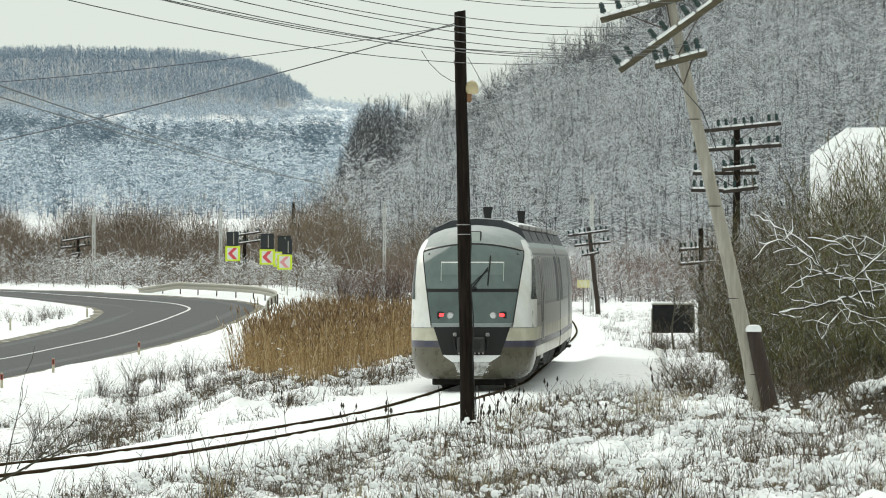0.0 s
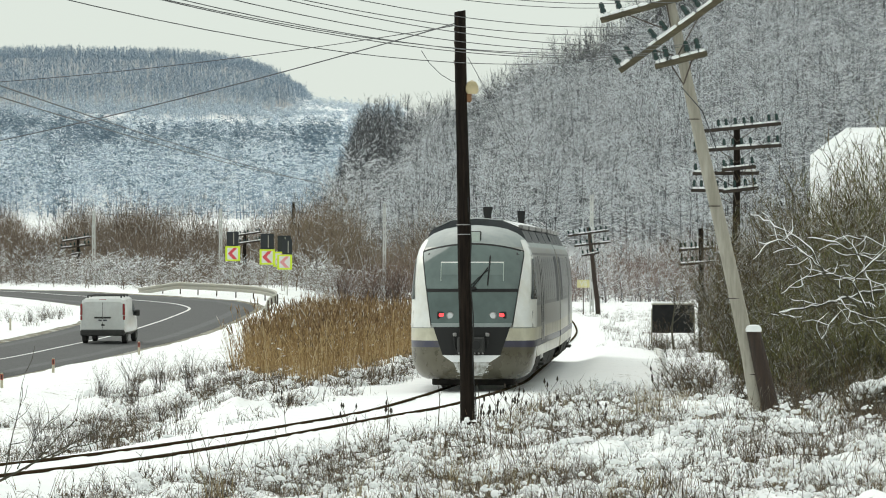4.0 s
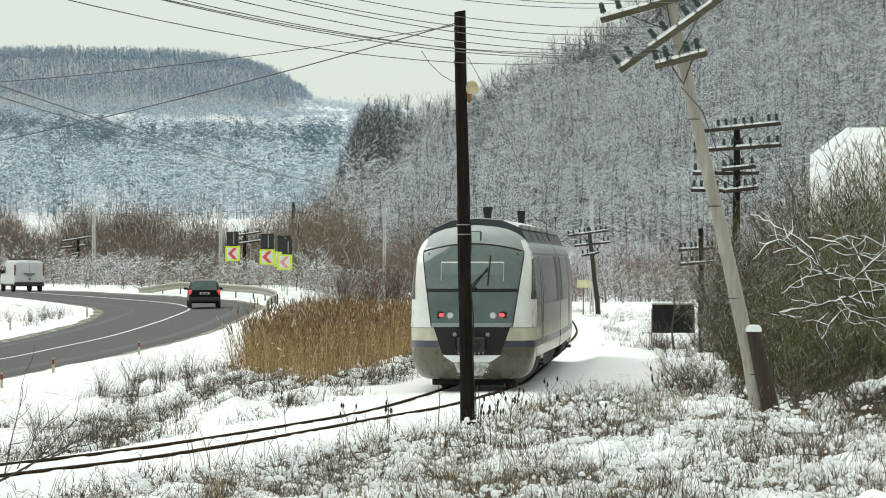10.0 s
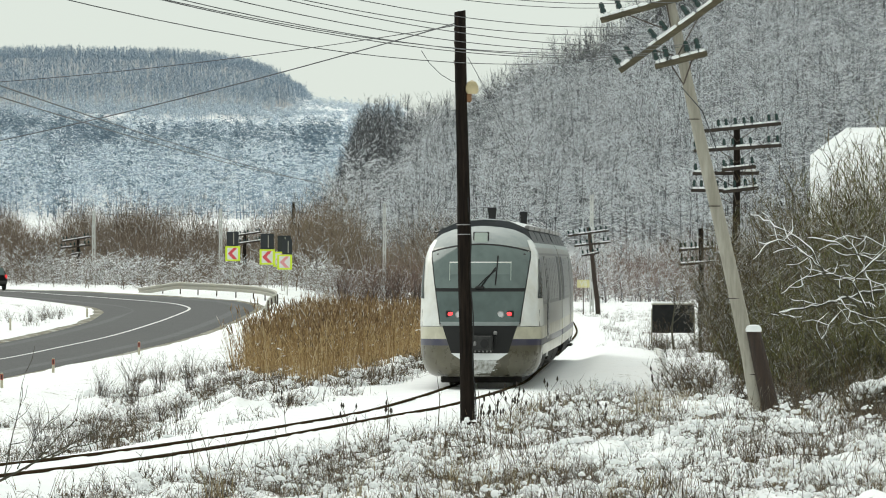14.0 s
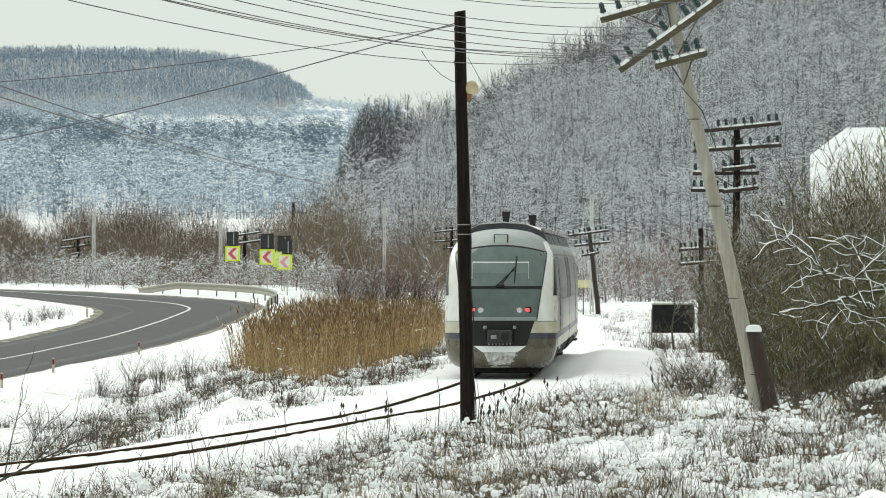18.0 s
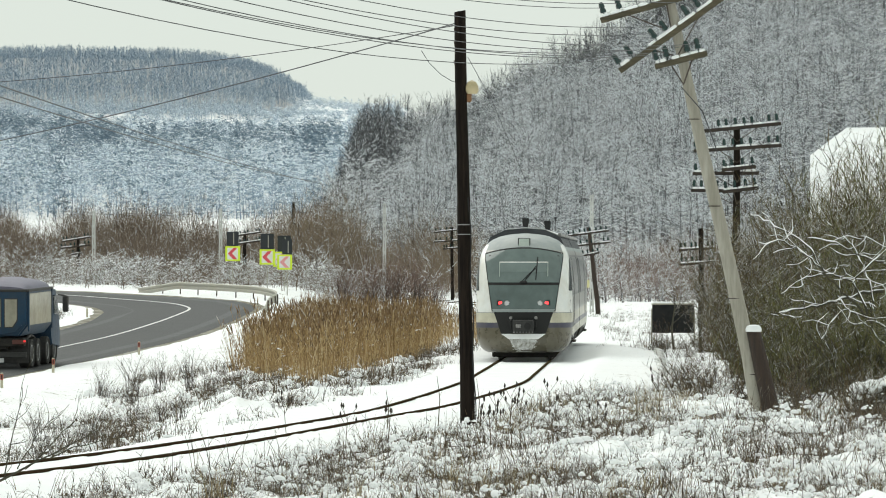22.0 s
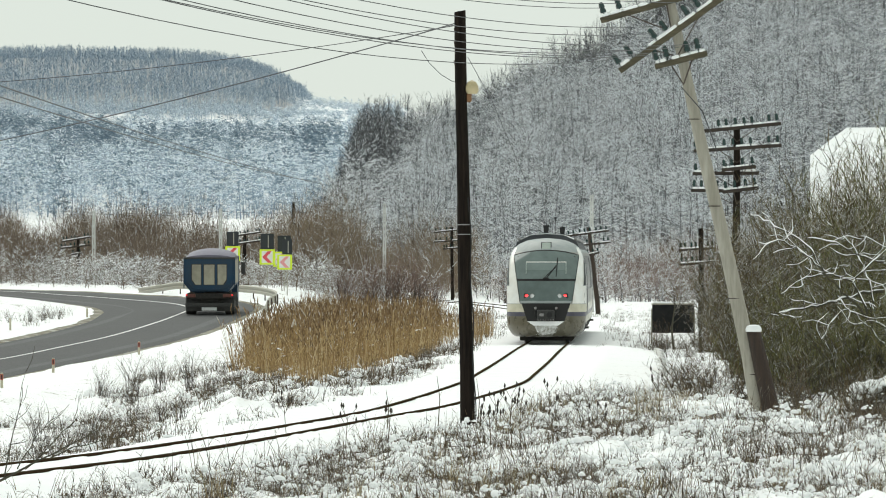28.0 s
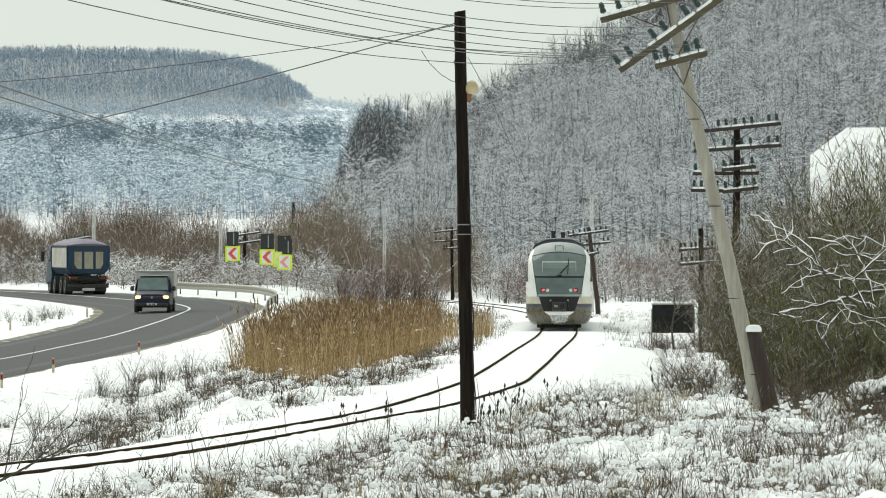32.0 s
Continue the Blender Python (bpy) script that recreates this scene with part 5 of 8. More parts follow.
def build_thickets():
    rng = np.random.default_rng(8)
    kinds = [thicket_bush(rng, rng.uniform(3.9, 4.9), 2.0, 64, 38) for _ in range(3)]
    meshes = [arrays("thicket_bush", v, f, [LIMB_BARK, MOSS_TWIG if q == 1 else THICKET], m) for q, (v, f, m) in enumerate(kinds)]
    moss = [arrays("mossy_bush", v, f, [LIMB_BARK, MOSS_TWIG], m) for v, f, m in (thicket_bush(rng, 3.2, 1.7, 46, 26), thicket_bush(rng, 2.7, 1.8, 46, 26))]
    for i, (x, y, k) in enumerate(((8.9, 72, 1.12), (10.2, 74, 1.2), (7.4, 75, 0.95), (8.3, 78, 1.15), (9.6, 80, 1.2), (7.7, 80, 0.95), (7.8, 86, 0.95), (8.6, 69, 1.0), (10.4, 68, 1.1), (7.9, 84, 1.1), (8.7, 95, 1.0), (8.8, 92, 1.1), (9.4, 110, 1.0), (10.8, 98, 1.2), (11.6, 86, 1.2), (10.9, 118, 1.1), (9.0, 74.5, 1.05), (9.9, 71, 1.1), (7.9, 70, 0.85), (8.9, 83, 1.1), (8.1, 89, 0.95), (9.4, 88, 1.0), (9.7, 95, 1.05), (10.3, 105, 1.0), (9.7, 76, 1.3), (10.5, 78, 1.35), (9.2, 79, 1.25), (10.2, 72, 1.2), (10.9, 80, 1.3), (9.5, 73, 1.15), (9.9, 79, 1.4), (10.2, 75, 1.3), (11.0, 131, 1.0), (10.3, 127, 0.8), (8.6, 75.5, 1.05))):
        ob = new("thicket_bush", meshes[i % 3])
        ob.matrix_basis = pose(x, DEEP * y, gz(x, y) - 0.1, 0, 0, 77 * i) @ Matrix.Scale(k, 4)
        tagged(ob, "dense leafless brown bush beside the railway", "bush", group="lineside thicket")
    for i, (x, y, k) in enumerate(((7.4, 68, 0.9), (8.2, 66.5, 0.85), (6.9, 71, 0.85), (9.2, 66, 0.9), (8.0, 73, 1.0), (7.3, 77.5, 0.8), (8.5, 71, 1.0), (8.9, 68, 0.95), (9.6, 70, 1.0))):
        ob = new("mossy_bush", moss[i % 2])
        ob.matrix_basis = pose(x, DEEP * y, gz(x, y) - 0.1, 0, 0, 50 * i + 20) @ Matrix.Scale(k, 4)
        tagged(ob, "mossy green-brown tangle of twigs", "bush", group="lineside thicket")
    low = [arrays("low_scrub", v, f, [LIMB_BARK, STEM_WEED], m) for v, f, m in (thicket_bush(rng, 1.5, 1.1, 30, 14), thicket_bush(rng, 1.3, 1.0, 30, 14))]
    for i, (x, y, k) in enumerate(((5.2, 70, 0.8), (6.0, 67, 0.85), (6.8, 65, 0.8), (5.4, 75, 0.75), (6.1, 78, 0.8), (7.9, 62, 0.8), (8.6, 60, 0.8), (7.2, 59, 0.7), (7.2, 112, 0.8), (6.6, 62.5, 0.7), (8.0, 122, 0.5), (8.6, 121, 0.5), (9.3, 123, 0.55), (9.0, 117, 0.5), (9.9, 121, 0.8), (10.4, 124, 1.1), (8.3, 114, 0.5), (9.6, 116, 0.6))):
        ob = new("low_scrub", low[i % 2])
        ob.matrix_basis = pose(x, DEEP * y, gz(x, y) - 0.08, 0, 0, 63 * i) @ Matrix.Scale(k, 4)
        tagged(ob, "low brown leafless scrub in the snow", "bush", group="low lineside scrub")
    # a collapsed tree with snow along its limbs
    r2 = random.Random(4)
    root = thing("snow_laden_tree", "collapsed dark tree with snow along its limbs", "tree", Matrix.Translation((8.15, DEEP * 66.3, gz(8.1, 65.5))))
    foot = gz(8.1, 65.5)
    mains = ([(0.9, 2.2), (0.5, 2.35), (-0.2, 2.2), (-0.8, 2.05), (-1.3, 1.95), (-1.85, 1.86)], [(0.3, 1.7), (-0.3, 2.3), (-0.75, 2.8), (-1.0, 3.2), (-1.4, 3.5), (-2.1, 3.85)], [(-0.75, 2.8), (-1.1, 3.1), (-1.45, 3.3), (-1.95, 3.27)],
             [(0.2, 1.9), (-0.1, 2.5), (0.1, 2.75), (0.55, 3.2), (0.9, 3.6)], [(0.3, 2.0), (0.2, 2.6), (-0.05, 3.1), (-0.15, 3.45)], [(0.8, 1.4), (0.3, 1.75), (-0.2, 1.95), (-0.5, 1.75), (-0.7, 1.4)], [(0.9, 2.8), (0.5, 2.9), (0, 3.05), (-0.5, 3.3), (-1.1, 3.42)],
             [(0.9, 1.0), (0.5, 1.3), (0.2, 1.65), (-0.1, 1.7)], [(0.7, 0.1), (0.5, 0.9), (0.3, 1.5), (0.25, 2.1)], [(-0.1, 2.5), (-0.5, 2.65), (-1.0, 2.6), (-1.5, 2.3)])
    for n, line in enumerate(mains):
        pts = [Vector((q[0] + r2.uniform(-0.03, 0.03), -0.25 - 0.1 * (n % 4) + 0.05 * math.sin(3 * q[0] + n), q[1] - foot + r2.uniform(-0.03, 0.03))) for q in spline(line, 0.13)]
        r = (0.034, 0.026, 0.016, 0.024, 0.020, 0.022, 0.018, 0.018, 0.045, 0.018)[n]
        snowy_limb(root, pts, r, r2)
        for _ in range(0 if n == 8 else 7):
            s = pts[r2.randrange(2, len(pts))]
            d = Vector((r2.choice((-1, -1, 1)) * r2.uniform(0.3, 1.0), r2.uniform(-0.3, 0.1), r2.uniform(-0.5, 0.9))).normalized()
            kid, k = [s.copy()], r2.randint(4, 8)
            for _ in range(k):
                d = (d + Vector((r2.gauss(0, 0.28), r2.gauss(0, 0.2), r2.gauss(0.03, 0.26)))).normalized()
                kid.append(kid[-1] + d * r2.uniform(0.06, 0.14))
            snowy_limb(root, kid, r2.uniform(0.004, 0.010), r2)
    v, f, m = thicket_bush(rng, 2.6, 2.0, 30, 18)
    part("crown", arrays("crown", v, f, [LIMB_BARK, THICKET], m), None, root, "fine dark twigs")
    # a shrub bowed under a pad of snow
    x, y = 7.9, 60.5
    z = gz(x, y)
    root = thing("snow_capped_shrub", "dark shrub bowed under a pad of snow", "bush", Matrix.Translation((x, DEEP * y, z)))
    v, f, m = thicket_bush(rng, 0.95, 0.9, 70, 14)
    part("shrub_body", arrays("shrub_body", v, f, [LIMB_BARK, THICKET], m), None, root)
    pads = random.Random(21)
    for i in range(54):
        dx = pads.uniform(-0.55, 1.05)
        top = i < 34
        dz = (0.66 - 0.25 * (dx - 0.2) ** 2 + pads.uniform(-0.07, 0.07)) if top else pads.uniform(0.05, 0.5)
        r = pads.uniform(0.07, 0.15) if top else pads.uniform(0.025, 0.07)
        bv, bf, bm = blob(rng, 0.75, 0.22)
        me = arrays("snow_pad", bv * r, bf, [SNOW])
        me.shade_smooth()
        part("snow_pad", me, None, root, at=(dx, -0.35 + pads.uniform(-0.2, 0.2), dz))
    # slim dark trunks at the back of the thicket
    for i, (x, y, h) in enumerate(((9.05, 118, 3.4), (9.5, 116, 3.2), (8.3, 121, 2.8), (10.1, 113, 4.0))):
        v, f, m = bare_tree(rng, h, 1.2, 9, 8, 0.9, 0.35, 4)
        ob = new("slim_tree", arrays("slim_tree", v, f, [LIMB_BARK, THICKET], m))
        ob.matrix_basis = pose(x, DEEP * y, gz(x, y) - 0.1)
        tagged(ob, "slim dark leafless tree behind the board", "tree", group="slim trees")
    # a bare branch at the camera's side of the track
    r3 = random.Random(9)
    x, y = -5.75, 41.5
    root = thing("bare_sapling", "bare sapling with thin spreading grey branches", "tree", Matrix.Translation((x, DEEP * y, gz(x, y))))
    z0 = 0.0 - gz(x, y)
    for a, b, rise, r in (((-0.1, 0, 0.0 + z0), (1.55, 0, 0.85 + z0), 0.02, 0.022), ((0.6, 0, 0.36 + z0), (1.35, 0, 1.15 + z0), -0.05, 0.012), ((0.35, 0, 0.3 + z0), (0.62, 0, 1.55 + z0), 0.05, 0.010), ((0.9, 0, 0.5 + z0), (2.1, 0, 0.75 + z0), 0.08, 0.010),
                          ((0.1, 0, 0.15 + z0), (0.0, 0, 1.4 + z0), 0.03, 0.012), ((0.2, 0, 0.2 + z0), (-0.35, 0, 1.2 + z0), 0.03, 0.010), ((0.5, 0, 0.35 + z0), (0.95, 0, 1.0 + z0), 0.05, 0.009), ((0.05, 0, 0.1 + z0), (-0.5, 0, 0.6 + z0), 0.05, 0.009)):
        pts = bend(a, b, rise, r3, 8, 0.025)
        limb = part("branch", Mesh().tube(pts, [r * (1 - 0.8 * i / 8) for i in range(9)], 6), LIMB_BARK, root, smooth=True)
        for q in range(7):
            s = pts[r3.randint(2, 8)]
            e = s + Vector((r3.uniform(-0.2, 0.3), r3.uniform(-0.1, 0.1), r3.uniform(0.02, 0.4)))
            part("twig", Mesh().tube([s, s.lerp(e, 0.5) + Vector((0.02, 0, -0.01)), e], [0.005, 0.004, 0.002], 5), LIMB_BARK, limb)


build_plants()
build_thickets()

# ---- the railcar ----
BODY_SILVER = surf("body_silver", (0.29, 0.292, 0.285), (0.38, 0.38, 0.365), 2.5, 0.38, 0.7, 0.02, 60.0, (0.30, 0.265, 0.19), 0.7, 0.5, stretch=(1, 0.4, 1), coat=0.15)
BODY_WHITE = surf("body_white", (0.74, 0.75, 0.73), (0.84, 0.84, 0.81), 3.0, 0.3, 0, 0.02, 60.0, (0.52, 0.46, 0.31), 0.8, 0.5, coat=0.5)
BODY_DIRTY = surf("body_dirty", (0.52, 0.49, 0.37), (0.63, 0.60, 0.48), 2.0, 0.35, 0, 0.05, 60.0, (0.22, 0.19, 0.13), 0.9, 0.7, coat=0.3)
SKIRT_GREY = surf("skirt_grey", (0.085, 0.076, 0.05), (0.145, 0.13, 0.09), 2.4, 0.28, 0.2, 0.04, 50.0, (0.075, 0.066, 0.048), 0.9, 0.7, coat=0.3)
BAND_GREY = surf("band_grey", (0.10, 0.102, 0.10), (0.145, 0.146, 0.14), 1.6, 0.4, 0.0, 0.02, 60.0, (0.2, 0.19, 0.16), 0.6, 0.4, stretch=(1, 0.3, 1), spec=0.25)
STRIPE_BLUE = paint("stripe_blue", (0.05, 0.048, 0.085), 0.4, damt=0.6)
CAB_GREY = surf("cab_grey", (0.23, 0.265, 0.265), (0.29, 0.325, 0.32), 2.0, 0.5, 0.0, 0.02, 60.0, (0.5, 0.5, 0.48), 1.0, 0.3)
RUBBER = surf("rubber", (0.007, 0.007, 0.007), (0.016, 0.016, 0.016), 9.0, 0.75, 0, 0.1, 60.0)
UNDER = surf("underframe", (0.014, 0.013, 0.012), (0.045, 0.041, 0.036), 6.0, 0.85, 0.1, 0.3, 40.0)
ROOF_DARK = surf("roof_dark", (0.025, 0.028, 0.033), (0.06, 0.064, 0.07), 3.0, 0.6, 0, 0.1, 40.0, (0.16, 0.17, 0.18), 0.8, 0.35)
STEEL = surf("steel", (0.20, 0.20, 0.20), (0.32, 0.31, 0.30), 9.0, 0.45, 0.7, 0.1, 60.0)
COUPLER = surf("coupler_steel", (0.02, 0.02, 0.02), (0.05, 0.049, 0.047), 9.0, 0.6, 0.2, 0.2, 40.0)
TAIL_RED = glow("tail_red", (0.9, 0.04, 0.045), 1.9)
LAMP_CLEAR = surf("lamp_clear", (0.55, 0.57, 0.58), (0.7, 0.71, 0.72), 20.0, 0.15, 0.3)
DISPLAY = surf("display", (0.36, 0.42, 0.38), (0.44, 0.49, 0.45), 30.0, 0.3)


def glass_mat(name, tint, rough=0.09, spec=0.65, coat=0.4):
    m, n, l, p = node_mat(name)
    d = noise_node(n, l, 1.4, 4, 0.6)
    l.new(ramp(n, l, d, [(0.3, tint), (0.75, tuple(min(1, v * 1.5 + 0.01) for v in tint))]), p.inputs["Base Color"])
    p.inputs["Roughness"].default_value = rough
    p.inputs["Specular IOR Level"].default_value = spec
    p.inputs["Coat Weight"].default_value = coat
    p.inputs["Coat Roughness"].default_value = 0.04
    return m


GLASS_CAB = glass_mat("glass_cab", (0.085, 0.115, 0.109))
GLASS_PANEL = glass_mat("glass_panel", (0.055, 0.082, 0.077), 0.12)
GLASS_DARK = glass_mat("glass_dark", (0.018, 0.024, 0.024), 0.25, 0.25, 0.0)
GLASS_SIDE = glass_mat("glass_side", (0.085, 0.086, 0.084), 0.3, 0.25, 0.0)

CAR_LEN = 20.55
Z_LEVELS = [0.24, 0.27, 0.31, 0.37, 0.45, 0.56, 0.70, 0.85, 0.95, 1.12, 1.40, 1.75, 2.10, 2.45, 2.80, 3.05, 3.25, 3.42, 3.56, 3.67, 3.73, 3.76]


def body_half(z):
    return float(np.interp(z, [0.24, 0.27, 0.31, 0.37, 0.45, 0.56, 0.7, 0.95, 1.4, 2.3, 2.8, 3.05, 3.25, 3.42, 3.56, 3.67, 3.73, 3.76], [1.06, 1.14, 1.20, 1.26, 1.31, 1.355, 1.39, 1.41, 1.415, 1.40, 1.35, 1.31, 1.25, 1.14, 0.97, 0.72, 0.44, 0.12]))


def body_nose(z):
    return float(np.interp(z, [0.24, 0.27, 0.31, 0.37, 0.45, 0.56, 0.7, 1.0, 1.5, 2.0, 2.4, 2.8, 3.1, 3.3, 3.45, 3.58, 3.68, 3.73, 3.76], [0.24, 0.17, 0.115, 0.07, 0.035, 0.01, 0.0, 0.0, 0.04, 0.16, 0.30, 0.48, 0.66, 0.84, 1.02, 1.26, 1.6, 1.95, 2.4]))


def front_y(x, z):
    w, d = body_half(z), 0.95
    t = min(0.9999, abs(x) / w)
    return body_nose(z) + d * (1 - (1 - t ** 2.4) ** 0.62)


def body_ring(z, end=CAR_LEN):
    w = body_half(z)
    pts = []
    for i in range(-12, 13):
        x = w * math.sin(i / 12 * math.pi / 2)
        pts.append((x, front_y(x, z), z))
    return pts + [(w, end * 0.5 + 0.9, z), (w, end, z), (-w, end, z), (-w, end * 0.5 + 0.9, z)]


def shell(z0, z1, caps=(False, False), end=CAR_LEN):
    zs = [z0] + [z for z in Z_LEVELS if z0 + 1e-3 < z < z1 - 1e-3] + [z1]
    return Mesh().loft([body_ring(z, end) for z in zs], caps=caps)


def face_patch(z0, z1, w0, w1, out=0.02, nx=14, nz=8, bow=0.0, skin=0.04):
    """A panel that follows the nose: half widths w0 below and w1 above; bow raises the middle of its top."""
    rows = []
    for side in (0, 1):
        for j in range(nz + 1):
            row = []
            for i in range(nx + 1):
                u = -1 + 2 * i / nx
                k = j / nz
                x = u * (w0 + (w1 - w0) * k)
                z = z0 + (z1 - z0) * k + bow * k * (1 - u * u)
                row.append((x, front_y(x, z) - out + side * skin, z))
            rows.append(row)
    m = Mesh()
    n = nx + 1
    vs = [q for r in rows for q in r]
    half = (nz + 1) * n
    fs = []
    for j in range(nz):
        for i in range(nx):
            a = j * n + i
            fs.append((a, a + 1, a + n + 1, a + n))
            b = a + half
            fs.append((b, b + n, b + n + 1, b + 1))
    edge = [i for i in range(n)] + [j * n + nx for j in range(1, nz + 1)] + [nz * n + i for i in range(nx - 1, -1, -1)] + [j * n for j in range(nz - 1, 0, -1)]
    for q in range(len(edge)):
        a, b = edge[q], edge[(q + 1) % len(edge)]
        fs.append((b, a, a + half, b + half))
    return m.add(vs, fs)


def disc(c, r, depth, n=18):
    """A short round piece facing the camera's end of the car."""
    return Mesh().loft([[(c[0] + r * math.cos(2 * math.pi * k / n), c[1] + t, c[2] + r * math.sin(2 * math.pi * k / n)) for k in range(n)] for t in (0, depth)])


def side_panel(sx, y0, y1, z0, z1, out=0.008, depth=0.05, cut=0.0):
    """A panel on the car's side between two heights; cut slants its end."""
    m = Mesh()
    zs = np.linspace(z0, z1, 5)
    outer, inner = [], []
    for y, sl in ((y0, cut), (y1, 0.0)):
        for z in zs:
            k = (z - z0) / (z1 - z0)
            x = sx * (body_half(z) + out)
            outer.append((x, y + sl * k, z))
            inner.append((x - sx * depth, y + sl * k, z))
    n = len(zs)
    vs = outer + inner
    fs = []
    for i in range(n - 1):
        fs.append((i, i + n, i + n + 1, i + 1))
        fs.append((2 * n + i, 2 * n + i + 1, 3 * n + i + 1, 3 * n + i))
        fs.append((i, i + 1, 2 * n + i + 1, 2 * n + i))
        fs.append((n + i, 3 * n + i, 3 * n + i + 1, n + i + 1))
    fs.append((0, 2 * n, 3 * n, n))
    fs.append((n - 1, 2 * n - 1, 4 * n - 1, 3 * n - 1))
    return m.add(vs, fs)


def wheel_mesh(r, w, axis=0, n=20):
    m = Mesh()
    prof = [(0.25 * r, -w * 0.3), (0.82 * r, -w * 0.35), (0.9 * r, -w / 2), (r, -w * 0.4), (r, w * 0.4), (0.9 * r, w / 2), (0.82 * r, w * 0.35), (0.25 * r, w * 0.3)]
    rings = []
    for q, o in prof:
        rings.append([(o, q * math.cos(2 * math.pi * k / n), q * math.sin(2 * math.pi * k / n)) for k in range(n)])
    return m.loft(rings)


def build_car(root, name, label):
    """One half of the railcar: nose at the origin, coupled end at CAR_LEN."""
    car = part(name, shell(1.40, 3.25, (False, False)), BODY_SILVER, root, label, smooth=True)
    part("lower_side", shell(1.12, 1.40), BODY_DIRTY, car, "yellowish dirty lower side", smooth=True)
    part("stripe", shell(0.97, 1.12), STRIPE_BLUE, car, "dull blue stripe", smooth=True)
    part("skirt", shell(0.24, 0.97, (True, True), 2.35), SKIRT_GREY, car, "dirty grey skirt", smooth=True)
    part("roof", shell(3.25, 3.76, (False, True)), CAB_GREY, car, "grey rounded roof", smooth=True)
    # nose
    for sx in (-1, 1):
        m = Mesh()
        rows = []
        for side in (0, 1):
            for j in range(15):
                z = 1.42 + 2.0 * j / 14
                k = float(np.interp(z, [1.0, 1.4, 1.55, 2.3, 3.1, 3.42], [0.86, 0.93, 0.95, 1.06, 1.17, 1.05]))
                e = body_half(z) * 0.998
                row = []
                for i in range(6):
                    x = k + (e - k) * i / 5
                    row.append((sx * (x * 1.004 - side * 0.02), front_y(x, z) - 0.012 + side * 0.03, z))
                row.append((sx * (body_half(z) * 1.004 - side * 0.02), max(2.41, row[-1][1] + 0.3), z))
                rows.append(row)
        vs = [q for r in rows for q in r]
        fs = []
        for j in range(14):
            for i in range(6):
                a = j * 7 + i
                fs.append((a, a + 1, a + 8, a + 7))
                fs.append((a + 105, a + 112, a + 113, a + 106))
        part("face_pillar", m.add(vs, fs), BODY_WHITE, car, "white curved pillar", smooth=True)
    wind = part("windscreen", face_patch(2.30, 3.13, 1.04, 1.15, 0.016, bow=0.17), GLASS_CAB, car, "tinted windscreen", smooth=True)
    part("screen_seal", face_patch(2.25, 3.16, 1.06, 1.18, 0.010, bow=0.18), RUBBER, wind, smooth=True)
    part("blind_bar", face_patch(2.885, 2.915, 0.72, 0.72, 0.020, nz=2), BODY_WHITE, wind, "pale blind bar")
    for sx in (-1, 1):
        part("blind_cord", Mesh().tube([(sx * 0.71, front_y(0.71, z) - 0.018, z) for z in (2.48, 2.7, 2.88)], 0.012, 6), DISPLAY, wind)
    part("sun_blind", face_patch(2.62, 2.88, 0.70, 0.70, 0.0175, nz=3, skin=0.001), glass_mat("blind_glass", (0.115, 0.15, 0.142)), wind, "pale half-drawn blind")
    lower = part("lower_glass", face_patch(1.52, 2.22, 0.92, 1.03, 0.016), GLASS_PANEL, car, "dark green lower front panel", smooth=True)
    part("panel_edge", face_patch(1.47, 2.27, 0.94, 1.05, 0.010), RUBBER, car, smooth=True)
    for sx in (-1, 1):
        y = front_y(0.70, 1.70)
        part("tail_lamp", Mesh().box((sx * 0.68, y - 0.02, 1.70), (0.125, 0.05, 0.085), 0.02), TAIL_RED, lower, "lit red tail lamp")
        part("tail_bezel", Mesh().box((sx * 0.68, y - 0.005, 1.70), (0.22, 0.04, 0.16), 0.02), RUBBER, lower)
        y = front_y(0.49, 1.69)
        part("head_lamp", disc((sx * 0.485, y - 0.035, 1.69), 0.062, 0.05), LAMP_CLEAR, lower, "clear round headlamp, unlit")
        part("head_bezel", disc((sx * 0.485, y - 0.030, 1.69), 0.085, 0.05), STEEL, lower)
    # coupler bay
    part("coupler_bay", face_patch(0.80, 1.45, 0.66, 0.88, 0.012), RUBBER, car, "black coupler bay", smooth=True)
    part("bay_lip", face_patch(1.43, 1.52, 0.88, 0.93, 0.03, nz=2), CAB_GREY, car)
    cp = part("coupler", Mesh().box((0, -0.10, 1.02), (0.62, 0.36, 0.36), 0.03).box((0, -0.22, 1.02), (0.5, 0.14, 0.28), 0.03), COUPLER, car, "dark automatic coupler head")
    part("coupler_cone", disc((0.13, -0.34, 1.02), 0.10, 0.12, 16), RUBBER, cp)
    part("coupler_hook", Mesh().box((-0.14, -0.31, 1.02), (0.16, 0.06, 0.10), 0.02), STEEL, cp)
    for sx in (-1, 1):
        part("hose", Mesh().tube([(sx * 0.37, -0.05, 1.25), (sx * 0.38, -0.14, 1.15), (sx * 0.36, -0.14, 0.98), (sx * 0.30, -0.08, 0.84)], 0.028, 7), RUBBER, cp, smooth=True)
        part("hose_cock", Mesh().box((sx * 0.37, -0.10, 1.26), (0.09, 0.10, 0.09), 0.02), STEEL, cp)
    for i in range(7):
        part("coupler_pin", Mesh().box((-0.27 + 0.09 * i, -0.22, 0.84), (0.035, 0.12, 0.05), 0.01), STEEL, cp)
    part("bumper_snow", face_patch(0.64, 0.79, 0.44, 0.66, 0.03, nz=4), SNOW, car, "snow caked on the bumper")
